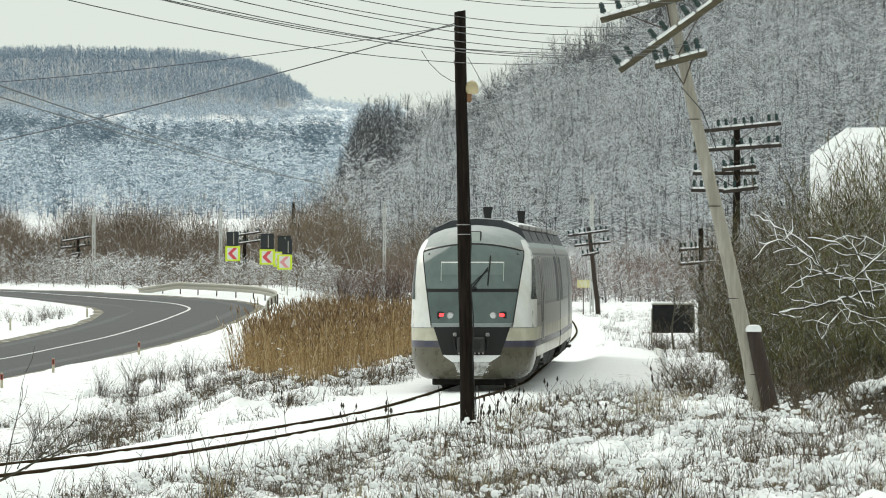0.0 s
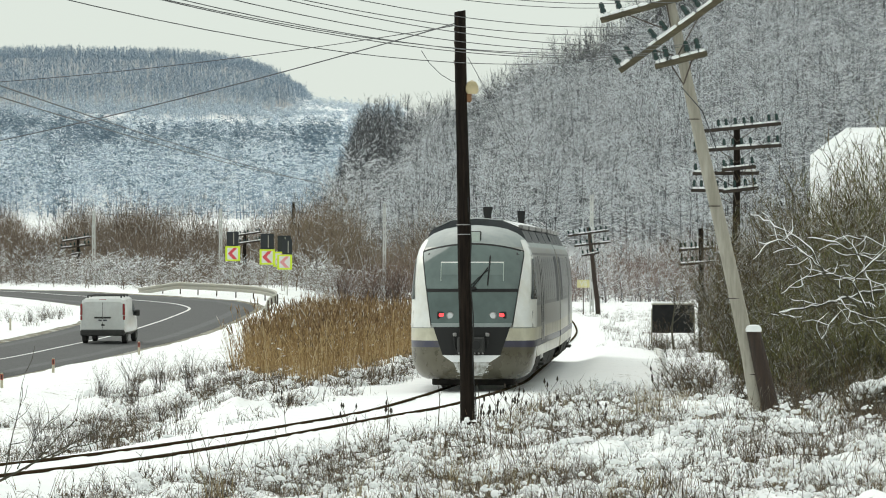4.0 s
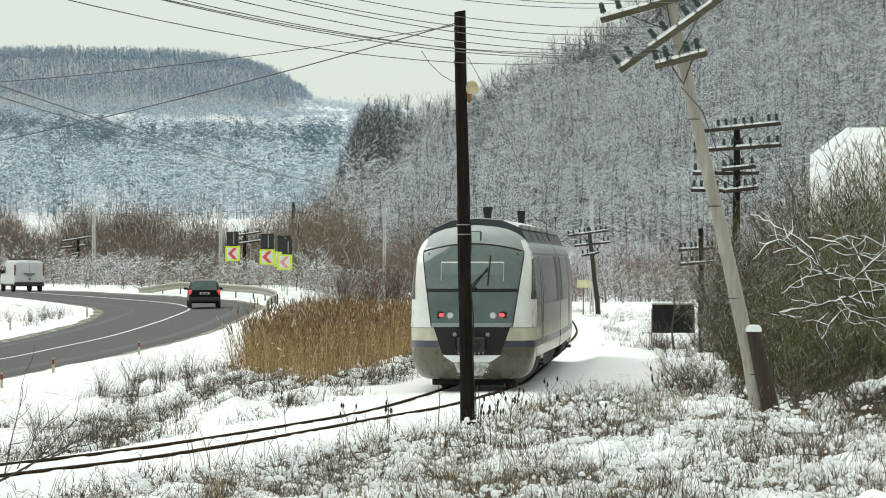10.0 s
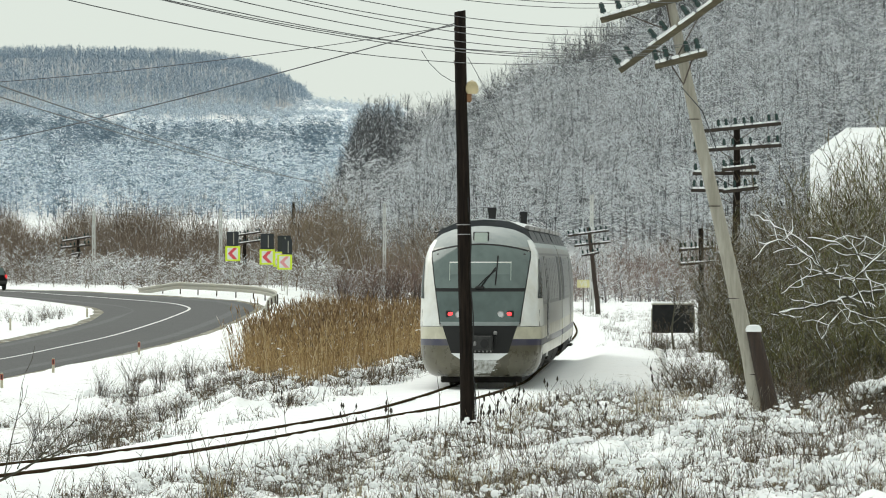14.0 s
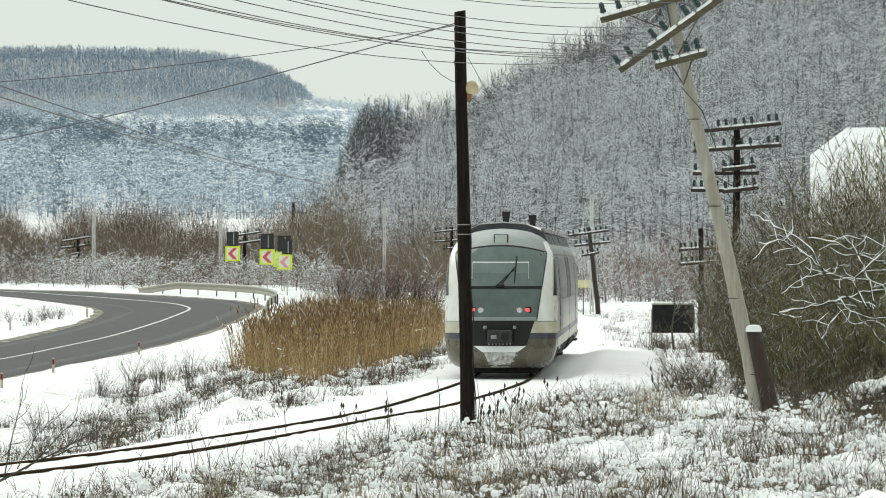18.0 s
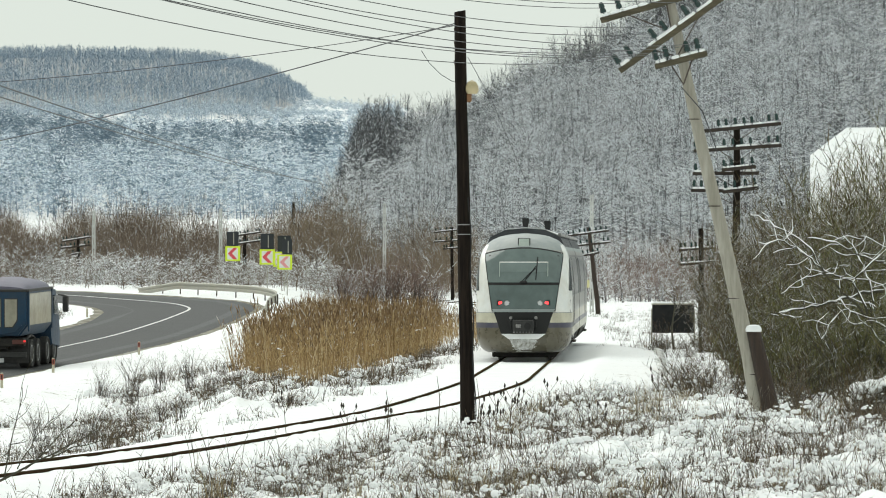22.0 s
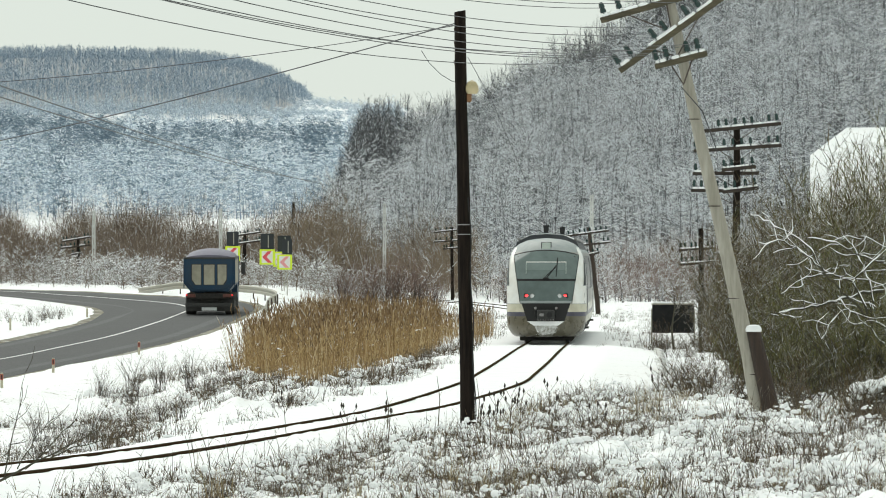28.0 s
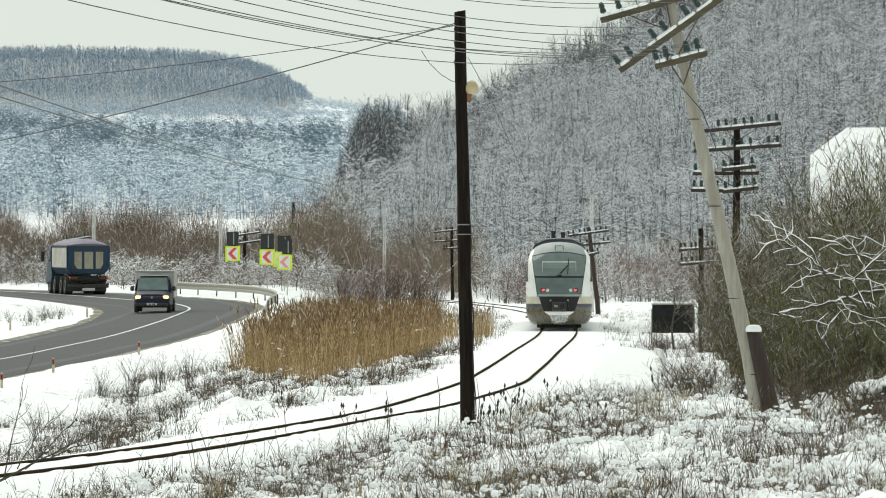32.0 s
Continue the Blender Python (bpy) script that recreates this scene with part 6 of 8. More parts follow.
    part("thin_snow", face_patch(0.26, 0.64, 0.22, 0.42, 0.012, nz=4), surf("thin_snow", (0.16, 0.145, 0.105), (0.8, 0.81, 0.81), 9.0, 0.7, 0, 0.3, 20.0), car, "thin blown snow")
    rr = np.random.default_rng(6)
    vs, fs, o = [], [], 0
    for _ in range(220):
        z = 0.30 + 0.42 * rr.random() ** 0.8
        x = rr.normal(0, 0.14 + 0.25 * (z - 0.3))
        if abs(x) > 0.42:
            continue
        v, f, m = blob(rr, 0.8, 0.25, False)
        vs.append(v * np.array([1.6, 0.25, 0.8]) * rr.uniform(0.006, 0.024) + np.array([x, front_y(x, z) - 0.004, z]))
        fs.append(f + o)
        o += len(v)
    part("blown_snow", arrays("blown_snow", np.concatenate(vs), np.concatenate(fs), [SNOW]), None, car, "ragged snow blown onto the bumper")
    part("destination", Mesh().box((0.0, front_y(0, 3.46) - 0.02, 3.47), (0.32, 0.06, 0.28), 0.02, Euler((radians(-30), 0, 0))), DISPLAY, car, "pale square display")
    part("destination_frame", Mesh().box((0.0, front_y(0, 3.46) - 0.005, 3.465), (0.37, 0.06, 0.33), 0.02, Euler((radians(-30), 0, 0))), RUBBER, car)
    # wiper
    wp = Mesh()
    a, b = (0.02, 2.33), (0.36, 2.78)
    wp.tube([(x, front_y(x, z) - 0.05, z) for x, z in (a, (0.19, 2.55), b)], 0.014, 6)
    wp.tube([(x, front_y(x, z) - 0.05, z) for x, z in ((-0.05, 2.34), (0.15, 2.55), (0.36, 2.72))], 0.011, 6)
    arm = part("wiper_arm", wp, RUBBER, car)
    part("wiper_blade", Mesh().tube([(x, front_y(x, z) - 0.035, z) for x, z in ((0.36, 2.38), (0.385, 2.7), (0.41, 3.05))], 0.016, 6), RUBBER, arm)
    part("wiper_motor", Mesh().box((0.0, front_y(0, 2.3) - 0.03, 2.31), (0.22, 0.06, 0.07), 0.02), RUBBER, arm)
    # sides
    for sx in (-1, 1):
        rows = []
        for skin in (0.0, 0.02):
            for j in range(7):
                z = 2.06 + 0.92 * j / 6
                w = body_half(z)
                x0 = w * (0.935 + 0.06 * j / 6)
                row = [(sx * (x0 + (w - x0) * i / 4 + 0.016 - skin), front_y(x0 + (w - x0) * i / 4, z) - 0.018 + skin, z) for i in range(5)]
                row.append((sx * (w + 0.016 - skin), max(2.2, row[-1][1] + 0.1), z))
                rows.append(row)
        vs, fs = [q for r in rows for q in r], []
        for j in range(6):
            for i in range(5):
                q = j * 6 + i
                fs.append((q, q + 1, q + 7, q + 6))
                fs.append((q + 42, q + 48, q + 49, q + 43))
        part("cab_window", Mesh().add(vs, fs), GLASS_DARK, car, "dark wedge-shaped cab window", smooth=True)
        part("window_band", side_panel(sx, 2.42, 20.4, 1.90, 3.12, 0.006), BAND_GREY, car, "grey window band")
        part("side_sill", side_panel(sx, 2.6, 20.4, 0.72, 0.965, 0.004), BODY_DIRTY, car, "pale dirty sill")
        for y0, y1 in ((2.5, 3.9), (4.0, 5.4), (8.0, 9.5), (9.6, 11.1), (11.2, 12.7), (12.8, 14.3), (14.4, 15.9), (16.0, 17.5)):
            part("side_window", side_panel(sx, y0, y1, 1.98, 3.02, 0.009), GLASS_SIDE, car)
        for y0 in (5.75, 6.80):
            d = part("door_leaf", side_panel(sx, y0, y0 + 0.98, 0.62, 3.02, 0.010), BODY_SILVER, car)
            part("door_glass", side_panel(sx, y0 + 0.16, y0 + 0.82, 1.50, 2.85, 0.014, 0.02), GLASS_SIDE, d)
            part("door_edge", side_panel(sx, y0 - 0.03, y0, 0.60, 3.04, 0.013), RUBBER, d)
        part("door_step", Mesh().box((sx * 1.36, 6.78, 0.5), (0.2, 2.1, 0.06), 0.01), UNDER, car)
        for y0, y1 in ((3.0, 5.6), (8.2, 12.6), (12.9, 17.2)):
            part("equipment_cover", side_panel(sx, y0, y1, 0.34, 0.71, 0.002), UNDER, car)
        part("grille", side_panel(sx, 17.7, 19.6, 1.9, 3.05, 0.009), ROOF_DARK, car)
    # roof gear
    for y0, y1 in ((2.7, 6.8), (7.3, 11.6), (12.2, 16.2), (16.6, 20.2)):
        prof = [(-1.18, 3.36), (-1.05, 3.64), (-0.6, 3.86), (0, 3.90), (0.6, 3.86), (1.05, 3.64), (1.18, 3.36)]
        fr = part("roof_fairing", Mesh().prism(prof, 1, y0, y1), ROOF_DARK, car, "dark roof fairing")
        snow = [(-1.0, 3.70), (-0.58, 3.875), (0, 3.915), (0.58, 3.875), (1.0, 3.70), (0.58, 3.89), (0, 3.945), (-0.58, 3.89)]
        part("fairing_snow", Mesh().prism(snow, 1, y0 + 0.5, y1 - 0.3), SNOW, fr)
        for sx in (-1, 1):
            part("roof_rail", Mesh().box((sx * 1.02, (y0 + y1) / 2, 3.72), (0.10, y1 - y0 - 0.4, 0.10), 0.02), STEEL, fr)
    for y, h in ((14.8, 0.44),):
        ex = part("exhaust", Mesh().loft([[(-0.24 + q * (0.115 if z > 4.1 else 0.085) * cx, y + q * 0.1 * cy, z) for cx, cy in ((-1, -1), (1, -1), (1, 1), (-1, 1)) for q in (1,)] for z in (3.8, 4.05, 3.86 + h)]), RUBBER, car, "black exhaust stack")
        part("exhaust_collar", Mesh().box((-0.24, y, 3.93), (0.28, 0.28, 0.08), 0.02), UNDER, ex)
    # running gear
    part("underframe", Mesh().box((0, 10.6, 0.62), (2.3, 18.4, 0.55), 0.05), UNDER, car, "dark underframe")
    bg = part("bogie", Mesh().box((-0.98, 3.6, 0.5), (0.14, 2.9, 0.25), 0.03).box((0.98, 3.6, 0.5), (0.14, 2.9, 0.25), 0.03).box((0, 3.6, 0.5), (2.0, 0.4, 0.3), 0.03), UNDER, car)
    for y in (2.65, 4.55):
        for sx in (-1, 1):
            w = part("wheel", wheel_mesh(0.385, 0.13), STEEL, bg, at=(sx * 0.75, y, 0.385))
        part("axle", Mesh().tube([(-0.75, y, 0.385), (0.75, y, 0.385)], 0.08, 10), UNDER, bg)
    part("snow_plough", Mesh().box((0, 1.2, 0.22), (1.9, 0.10, 0.26), 0.03).box((-0.78, 1.7, 0.25), (0.14, 0.9, 0.16), 0.02).box((0.78, 1.7, 0.25), (0.14, 0.9, 0.16), 0.02), UNDER, car, "dark rail guard")
    return car


railcar = thing("railcar", "two-part silver diesel railcar with lit red tail lamps", "train")
build_car(railcar, "rear_car", "silver railcar half with sloping nose")
front_car = build_car(railcar, "front_car", "silver railcar half at the far end")
gang = Mesh()
for i in range(7):
    r = 1.30 if i % 2 else 1.22
    gang.loft([[(x * r / 1.3, 20.5 + 0.12 * i + o, z) for x, z in ((-1.3, 0.7), (1.3, 0.7), (1.3, 2.9), (1.05, 3.4), (0, 3.62), (-1.05, 3.4), (-1.3, 2.9))] for o in (0, 0.12)])
part("gangway_bellows", gang, RUBBER, railcar, "black folded gangway bellows")


def on_track(s):
    x, y = np.interp(s, TRACK_LEN, TRACK[:, 0]), np.interp(s, TRACK_LEN, TRACK[:, 1])
    return Vector((x, y, 0))


def between(a, b):
    """A pose at a with its y axis towards b and z up."""
    d = (b - a).normalized()
    r = d.cross(Vector((0, 0, 1))).normalized()
    m = Matrix((r, d, r.cross(d))).transposed().to_4x4()
    m.translation = a
    return m


def railcar_rows(times, dists):
    """Poses of the railcar and of its far half, for the rear end's way along the track."""
    rows, front = [], []
    for t, s in zip(times, dists):
        j = on_track(s + 20.9)
        m = between(on_track(s + 3.6), j)
        m.translation = m @ Vector((0, -3.6, 0))
        f = between(on_track(s + 38.2), j)
        f.translation = f @ Vector((0, -3.6, 0))
        rows.append((t, m))
        front.append((t, m.inverted() @ f))
    return rows, front

# ---- poles and wires ----
POLE_DARK = surf("pole_dark", (0.005, 0.004, 0.0035), (0.030, 0.022, 0.017), 3.0, 0.85, 0, 0.8, 12.0, (0.008, 0.007, 0.006), 1.2, 0.6, stretch=(6, 6, 0.5), spec=0.08)
POLE_GREY = surf("pole_grey", (0.30, 0.28, 0.235), (0.44, 0.42, 0.36), 3.0, 0.85, 0, 0.6, 14.0, (0.20, 0.18, 0.13), 0.9, 0.55, stretch=(5, 5, 0.5))
POLE_BROWN = surf("pole_brown", (0.022, 0.015, 0.011), (0.065, 0.042, 0.030), 3.0, 0.85, 0, 0.8, 12.0, (0.03, 0.02, 0.016), 1.2, 0.6, stretch=(6, 6, 0.5))
ARM_WOOD = surf("arm_wood", (0.055, 0.047, 0.026), (0.13, 0.11, 0.07), 4.0, 0.85, 0, 0.6, 20.0, (0.05, 0.045, 0.03), 1.5, 0.5, stretch=(0.5, 5, 5))
ARM_DARK = surf("arm_dark", (0.02, 0.015, 0.012), (0.06, 0.045, 0.034), 4.0, 0.85, 0, 0.6, 20.0, stretch=(0.5, 5, 5))
INSULATOR = surf("insulator_glass", (0.008, 0.022, 0.020), (0.02, 0.05, 0.045), 20.0, 0.15)
IRON = surf("iron", (0.06, 0.05, 0.045), (0.13, 0.10, 0.08), 12.0, 0.7, 0.4, 0.2, 60.0)
WIRE_MAT = surf("wire_metal", (0.05, 0.052, 0.055), (0.09, 0.09, 0.095), 8.0, 0.6, 0.4)
CONCRETE = surf("concrete", (0.52, 0.52, 0.50), (0.64, 0.64, 0.62), 3.0, 0.85, 0, 0.3, 30.0, (0.36, 0.36, 0.34), 0.8, 0.4)


def insulator_mesh(k=1.0):
    m = Mesh()
    prof = [(0.010, 0.0), (0.010, 0.06), (0.045, 0.06), (0.050, 0.10), (0.036, 0.13), (0.046, 0.15), (0.040, 0.20), (0.022, 0.225), (0.004, 0.23)]
    n = 8
    m.loft([[(r * k * math.cos(2 * math.pi * q / n), r * k * math.sin(2 * math.pi * q / n), z * k) for q in range(n)] for r, z in prof])
    return m


INS_MESH = insulator_mesh(1.2).data("insulator", INSULATOR, True)


def telegraph_pole(name, base, top, r0, r1, wood, arms, label, category="pole", arm_mat=None, ins=INS_MESH, braces=True):
    """A pole with cross-arms. arms: left end, right end (x, z offsets from the base), shares along the arm of its insulators."""
    base, top = (base[0], DEEP * base[1], base[2]), (top[0], DEEP * top[1], top[2])
    root = thing(name, label, category, Matrix.Translation(base))
    d = Vector(top) - Vector(base)
    n = 7
    rng = random.Random(sum(map(ord, name)) + int(base[1]))
    pts = [d * (i / n) + Vector((rng.uniform(-.012, .012), rng.uniform(-.012, .012), 0)) for i in range(n + 1)]
    pts[0] = Vector((0, 0, -0.5)) - d * 0.0
    part("pole_shaft", Mesh().tube(pts, [r0 + (r1 - r0) * i / n for i in range(n + 1)], 12), wood, root, smooth=True)
    hooks = []
    for (xa, za), (xb, zb), dy, stops in arms:
        a, b = Vector((xa, dy, za)), Vector((xb, dy, zb))
        mid, u = (a + b) / 2, (b - a)
        rot = Euler((0, -math.atan2(zb - za, xb - xa), 0))
        arm = part("cross_arm", Mesh().box(mid, (u.length, 0.10, 0.11), 0.012, rot), arm_mat or ARM_DARK, root)
        up = rot.to_matrix() @ Vector((0, 0, 1))
        k = 0.03
        while k < 0.94:
            w = rng.uniform(0.06, 0.2)
            if rng.random() < 0.8:
                e = min(0.98, k + w)
                c = a + u * ((k + e) / 2) + up * 0.072
                part("arm_snow", Mesh().box(c, (u.length * (e - k), 0.11, rng.uniform(0.055, 0.08)), 0.022, rot), SNOW, arm)
            k += w + 0.015
        for s in stops:
            q = a + u * s + up * 0.05
            part("insulator", ins, None, arm, at=Matrix.Translation(q) @ rot.to_matrix().to_4x4())
            hooks.append(Vector((base[0] + q.x, base[1] / DEEP, base[2] + q.z)) + up * 0.17)
        if braces:
            c = Vector((d.x * mid.z / max(0.1, d.z), dy, mid.z - 0.45))
            for s in (0.3, 0.7):
                part("brace", Mesh().tube([a + u * s - up * 0.05, c], 0.013, 5), IRON, arm)
    return root, hooks


def sag_line(a, b, sag, n=24):
    a, b = Vector(a), Vector(b)
    return [a.lerp(b, i / n) - Vector((0, 0, sag * 4 * (i / n) * (1 - i / n))) for i in range(n + 1)]


def wire(a, b, sag, r=0.006, label="thin dark sagging overhead telegraph wire"):
    a, b = (a[0], DEEP * a[1], a[2]), (b[0], DEEP * b[1], b[2])
    ob = part("overhead_wire", Mesh().tube(sag_line(a, b, sag), r, 5), WIRE_MAT, smooth=True)
    return tagged(ob, label, "wire", group="overhead wires")


PAIRS = (0.06, 0.18, 0.36, 0.48, 0.82, 0.94)
# the dark timber pole beside the track
b = (0.46, 62.3, gz(0.46, 62.3) - 0.05)
root = thing("timber_pole", "dark weathered timber pole beside the railway", "pole", Matrix.Translation((b[0], DEEP * b[1], b[2])))
m = Mesh()
rings = []
for i in range(15):
    z = i / 14 * (7.55 - b[2])
    r = 0.135 - 0.032 * i / 14
    rings.append([(-0.15 * i / 14 + r * (1 + 0.05 * math.sin(3 * k + i)) * math.cos(2 * math.pi * k / 14), r * math.sin(2 * math.pi * k / 14), z - (0.5 if i == 0 else 0) + (0.02 * math.cos(2 * math.pi * k / 14) if i == 14 else 0)) for k in range(14)])
part("pole_shaft", m.loft(rings), POLE_DARK, root, smooth=True)
part("down_cable", Mesh().tube([(0.02 + 0.12 * (1 - t) + 0.02 * math.sin(t * 17), -0.13 + 0.03 * t, 0.1 + 4.2 * t) for t in np.linspace(0, 1, 16)], 0.012, 6), RUBBER, root, "thin black cable")
for z in (3.62, 3.80):
    part("band", Mesh().tube([(-0.15 * z / 7.5 + 0.128 * math.cos(a), 0.128 * math.sin(a), z) for a in np.linspace(0, 2 * math.pi, 15)], 0.010, 5), STEEL, root, "thin wire band")
lamp = part("lamp_bracket", Mesh().box((0.02, -0.02, 6.18), (0.10, 0.08, 0.22), 0.02), surf("rust_orange", (0.16, 0.08, 0.04), (0.28, 0.14, 0.06), 9.0, 0.7), root, "rusty lamp bracket")
part("lamp_shade", Mesh().loft([[(0.075 + r * math.cos(2 * math.pi * k / 16), -0.03 + r * math.sin(2 * math.pi * k / 16), z) for k in range(16)] for r, z in ((0.09, 6.22), (0.125, 6.28), (0.12, 6.36), (0.08, 6.44), (0.02, 6.47))]),
     surf("lamp_cream", (0.42, 0.35, 0.2), (0.55, 0.46, 0.28), 6.0, 0.5), lamp, "cream enamel lamp shade", smooth=True)
for z in (7.35, 7.1, 6.75):
    part("hook", Mesh().tube([(-0.13, -0.02, z), (-0.24, -0.02, z + 0.01), (-0.25, -0.02, z + 0.09)], 0.014, 6), IRON, root)
part("loose_wire", Mesh().tube([(-0.86, 0, 7.02), (-0.72, 0, 6.80), (-0.5, 0, 6.58), (-0.3, 0, 6.46), (-0.22, 0, 6.44)], 0.006, 5), WIRE_MAT, root)
part("stay_wire", Mesh().tube([(0.0, 0.05, 6.9), (0.45, 0.3, 6.1), (1.1, 1.2, 4.6)], 0.006, 5), WIRE_MAT, root)

# the leaning pole with its broken arms, tied to a timber stub
b = (5.92, 62.0, gz(5.92, 62.0) - 0.03)
lean_pole, hooks = telegraph_pole("leaning_pole", b, (3.98, 62.0, 8.6), 0.15, 0.085, POLE_GREY,
    [((-3.02, 7.35 - b[2]), (-1.30, 7.84 - b[2]), -0.12, (0.05, 0.22, 0.55, 0.72, 0.95)),
     ((-2.67, 6.42 - b[2]), (-0.66, 7.86 - b[2]), -0.13, (0.03, 0.14, 0.36, 0.46, 0.66, 0.76, 0.97)),
     ((-2.02, 6.50 - b[2]), (-1.06, 6.75 - b[2]), -0.13, (0.06, 0.26, 0.66, 0.86))],
    "leaning grey timber telegraph pole with tilted arms", arm_mat=ARM_WOOD)
for z in (5.6, 4.0, 2.3, 0.9):
    u = -1.94 * z / 8.5
    part("wire_binding", Mesh().tube([(u + (0.155 - 0.008 * z) * math.cos(a), (0.155 - 0.008 * z) * math.sin(a), z) for a in np.linspace(0, 2 * math.pi, 15)], 0.011, 5), IRON, lean_pole)
part("hanging_wire", Mesh().tube([(-1.55, -0.15, 6.2), (-1.15, -0.16, 5.75), (-1.0, -0.16, 5.35), (-0.88, -0.16, 5.0)], 0.010, 5), WIRE_MAT, lean_pole)
stub = thing("timber_stub", "reddish-brown timber stub capped with snow", "post", Matrix.Translation((6.02, DEEP * 61.9, gz(6.02, 61.9) - 0.03)))
part("stub_post", Mesh().loft([[(x0 + r * math.cos(2 * math.pi * k / 12), r * math.sin(2 * math.pi * k / 12), z) for k in range(12)] for x0, r, z in ((0.03, 0.18, -0.4), (0.0, 0.165, 0.3), (-0.16, 0.15, 1.0), (-0.31, 0.13, 1.68))]), POLE_BROWN, stub, smooth=True)
part("snow_cap", Mesh().loft([[(-0.31 + r * math.cos(2 * math.pi * k / 12), r * math.sin(2 * math.pi * k / 12), z) for k in range(12)] for r, z in ((0.145, 1.67), (0.15, 1.72), (0.12, 1.78), (0.05, 1.80))]), SNOW, stub, "cap of snow", smooth=True)

# the line of telegraph poles beyond
z0 = gz(9.14, 105)
telegraph_pole("telegraph_pole", (9.14, 105, z0), (9.16, 105, 7.1), 0.15, 0.10, POLE_DARK,
    [((-1.02, 6.98 - z0), (1.40, 7.22 - z0), -0.1, (0.2, 0.3, 0.42, 0.53, 0.63, 0.85, 0.95)), ((-1.32, 6.36 - z0), (1.41, 6.54 - z0), -0.1, (0.02, 0.35, 0.45, 0.55, 0.65, 0.86, 0.96)),
     ((-0.45, 5.77 - z0), (0.62, 5.88 - z0), -0.12, (0.08, 0.3, 0.62, 0.9)), ((-1.34, 5.66 - z0), (0.72, 5.68 - z0), 0.12, (0.04, 0.2, 0.5)), ((-0.42, 5.08 - z0), (0.70, 5.22 - z0), -0.12, (0.1, 0.35, 0.65, 0.9)),
     ((-1.40, 5.14 - z0), (0.2, 5.12 - z0), 0.12, (0.06, 0.2, 0.5))], "dark telegraph pole with snow-topped cross-arms and glass insulators")
z0 = gz(11.3, 150)
telegraph_pole("telegraph_pole", (11.5, 150, z0), (11.5, 150, 4.4), 0.14, 0.10, POLE_DARK,
    [((-1.0, 3.42 - z0), (0.6, 3.52 - z0), -0.1, PAIRS), ((-0.95, 2.78 - z0), (0.65, 2.9 - z0), -0.1, PAIRS)], "dark telegraph pole among bushes")
z0 = gz(9.4, 200)
telegraph_pole("telegraph_pole", (9.25, 200, z0), (8.65, 200, 4.95), 0.15, 0.11, POLE_BROWN,
    [((-1.85, 4.42 - z0), (0.6, 4.76 - z0), -0.1, (0.03, 0.15, 0.3, 0.42, 0.55, 0.7, 0.82, 0.94)), ((-1.45, 3.83 - z0), (0.7, 4.06 - z0), -0.1, PAIRS), ((-1.0, 3.25 - z0), (0.05, 3.44 - z0), -0.1, (0.08, 0.35, 0.65, 0.92))],
    "dark timber telegraph pole leaning by the railway")
z0 = gz(0.6, 265)
telegraph_pole("telegraph_pole", (0.75, 265, z0), (0.68, 265, 5.6), 0.14, 0.11, POLE_DARK,
    [((-1.45, 5.2 - z0), (1.35, 5.5 - z0), -0.1, PAIRS), ((-1.45, 4.45 - z0), (1.35, 4.62 - z0), -0.1, PAIRS), ((-0.75, 3.9 - z0), (0.95, 4.03 - z0), -0.1, PAIRS)], "distant dark telegraph pole with snow-topped arms")
z0 = gz(-26, 240)
telegraph_pole("telegraph_pole", (-26.0, 240, z0), (-26.0, 240, 4.7), 0.14, 0.11, POLE_DARK,
    [((-1.15, 4.33 - z0), (0.85, 4.66 - z0), -0.1, PAIRS), ((-1.3, 3.85 - z0), (0.9, 4.1 - z0), -0.1, PAIRS), ((-0.5, 3.4 - z0), (0.3, 3.52 - z0), -0.1, (0.2, 0.8))], "distant telegraph pole with snow-topped arms")
z0 = gz(-13.5, 236)
telegraph_pole("telegraph_pole", (-13.9, 236, z0), (-13.9, 236, 5.0), 0.14, 0.11, POLE_DARK,
    [((-0.6, 4.72 - z0), (1.15, 4.97 - z0), -0.1, PAIRS), ((-0.6, 4.12 - z0), (1.15, 4.38 - z0), -0.1, PAIRS)], "distant telegraph pole behind the signs")


def concrete_pole(x, y, top, label):
    z0 = gz(x, y)
    root = thing("concrete_pole", label, "pole", Matrix.Translation((x, DEEP * y, z0)), group="concrete power poles")
    h = top - z0
    for sx in (-1, 1):
        part("pole_leg", Mesh().loft([[(sx * (0.085 - 0.02 * t) + cx * 0.05, cy * (0.12 - 0.03 * t), t * h - (0.4 if t == 0 else 0)) for cx, cy in ((-1, -1), (1, -1), (1, 1), (-1, 1))] for t in (0, 0.5, 1.0)]), CONCRETE, root)
    for i in range(7):
        part("pole_web", Mesh().box((0, 0, h * (i + 0.5) / 7), (0.14, 0.08, 0.25), 0.01), CONCRETE, root)
    part("pole_cap", Mesh().box((0, 0, h), (0.26, 0.22, 0.10), 0.02), CONCRETE, root)


for x, y, top in ((-24.9, 240, 6.45), (-15.85, 240, 6.6), (-4.2, 241, 7.0)):
    concrete_pole(x, y, top, "pale concrete power pole behind the scrub")
concrete_pole(9.45, 214, 7.1, "pale concrete power pole beside the railway")
for x, y, top in ((-14.3, 322, 8.6), (-2.95, 325, 8.2)):
    z0 = gz(x, y)
    telegraph_pole("timber_pole", (x, y, z0), (x, y, top), 0.16, 0.12, POLE_DARK, [], "distant dark timber pole")

# wires from the leaning pole towards the camera's side of the line
far_end = Vector((-8.6, 19.5, 6.2))
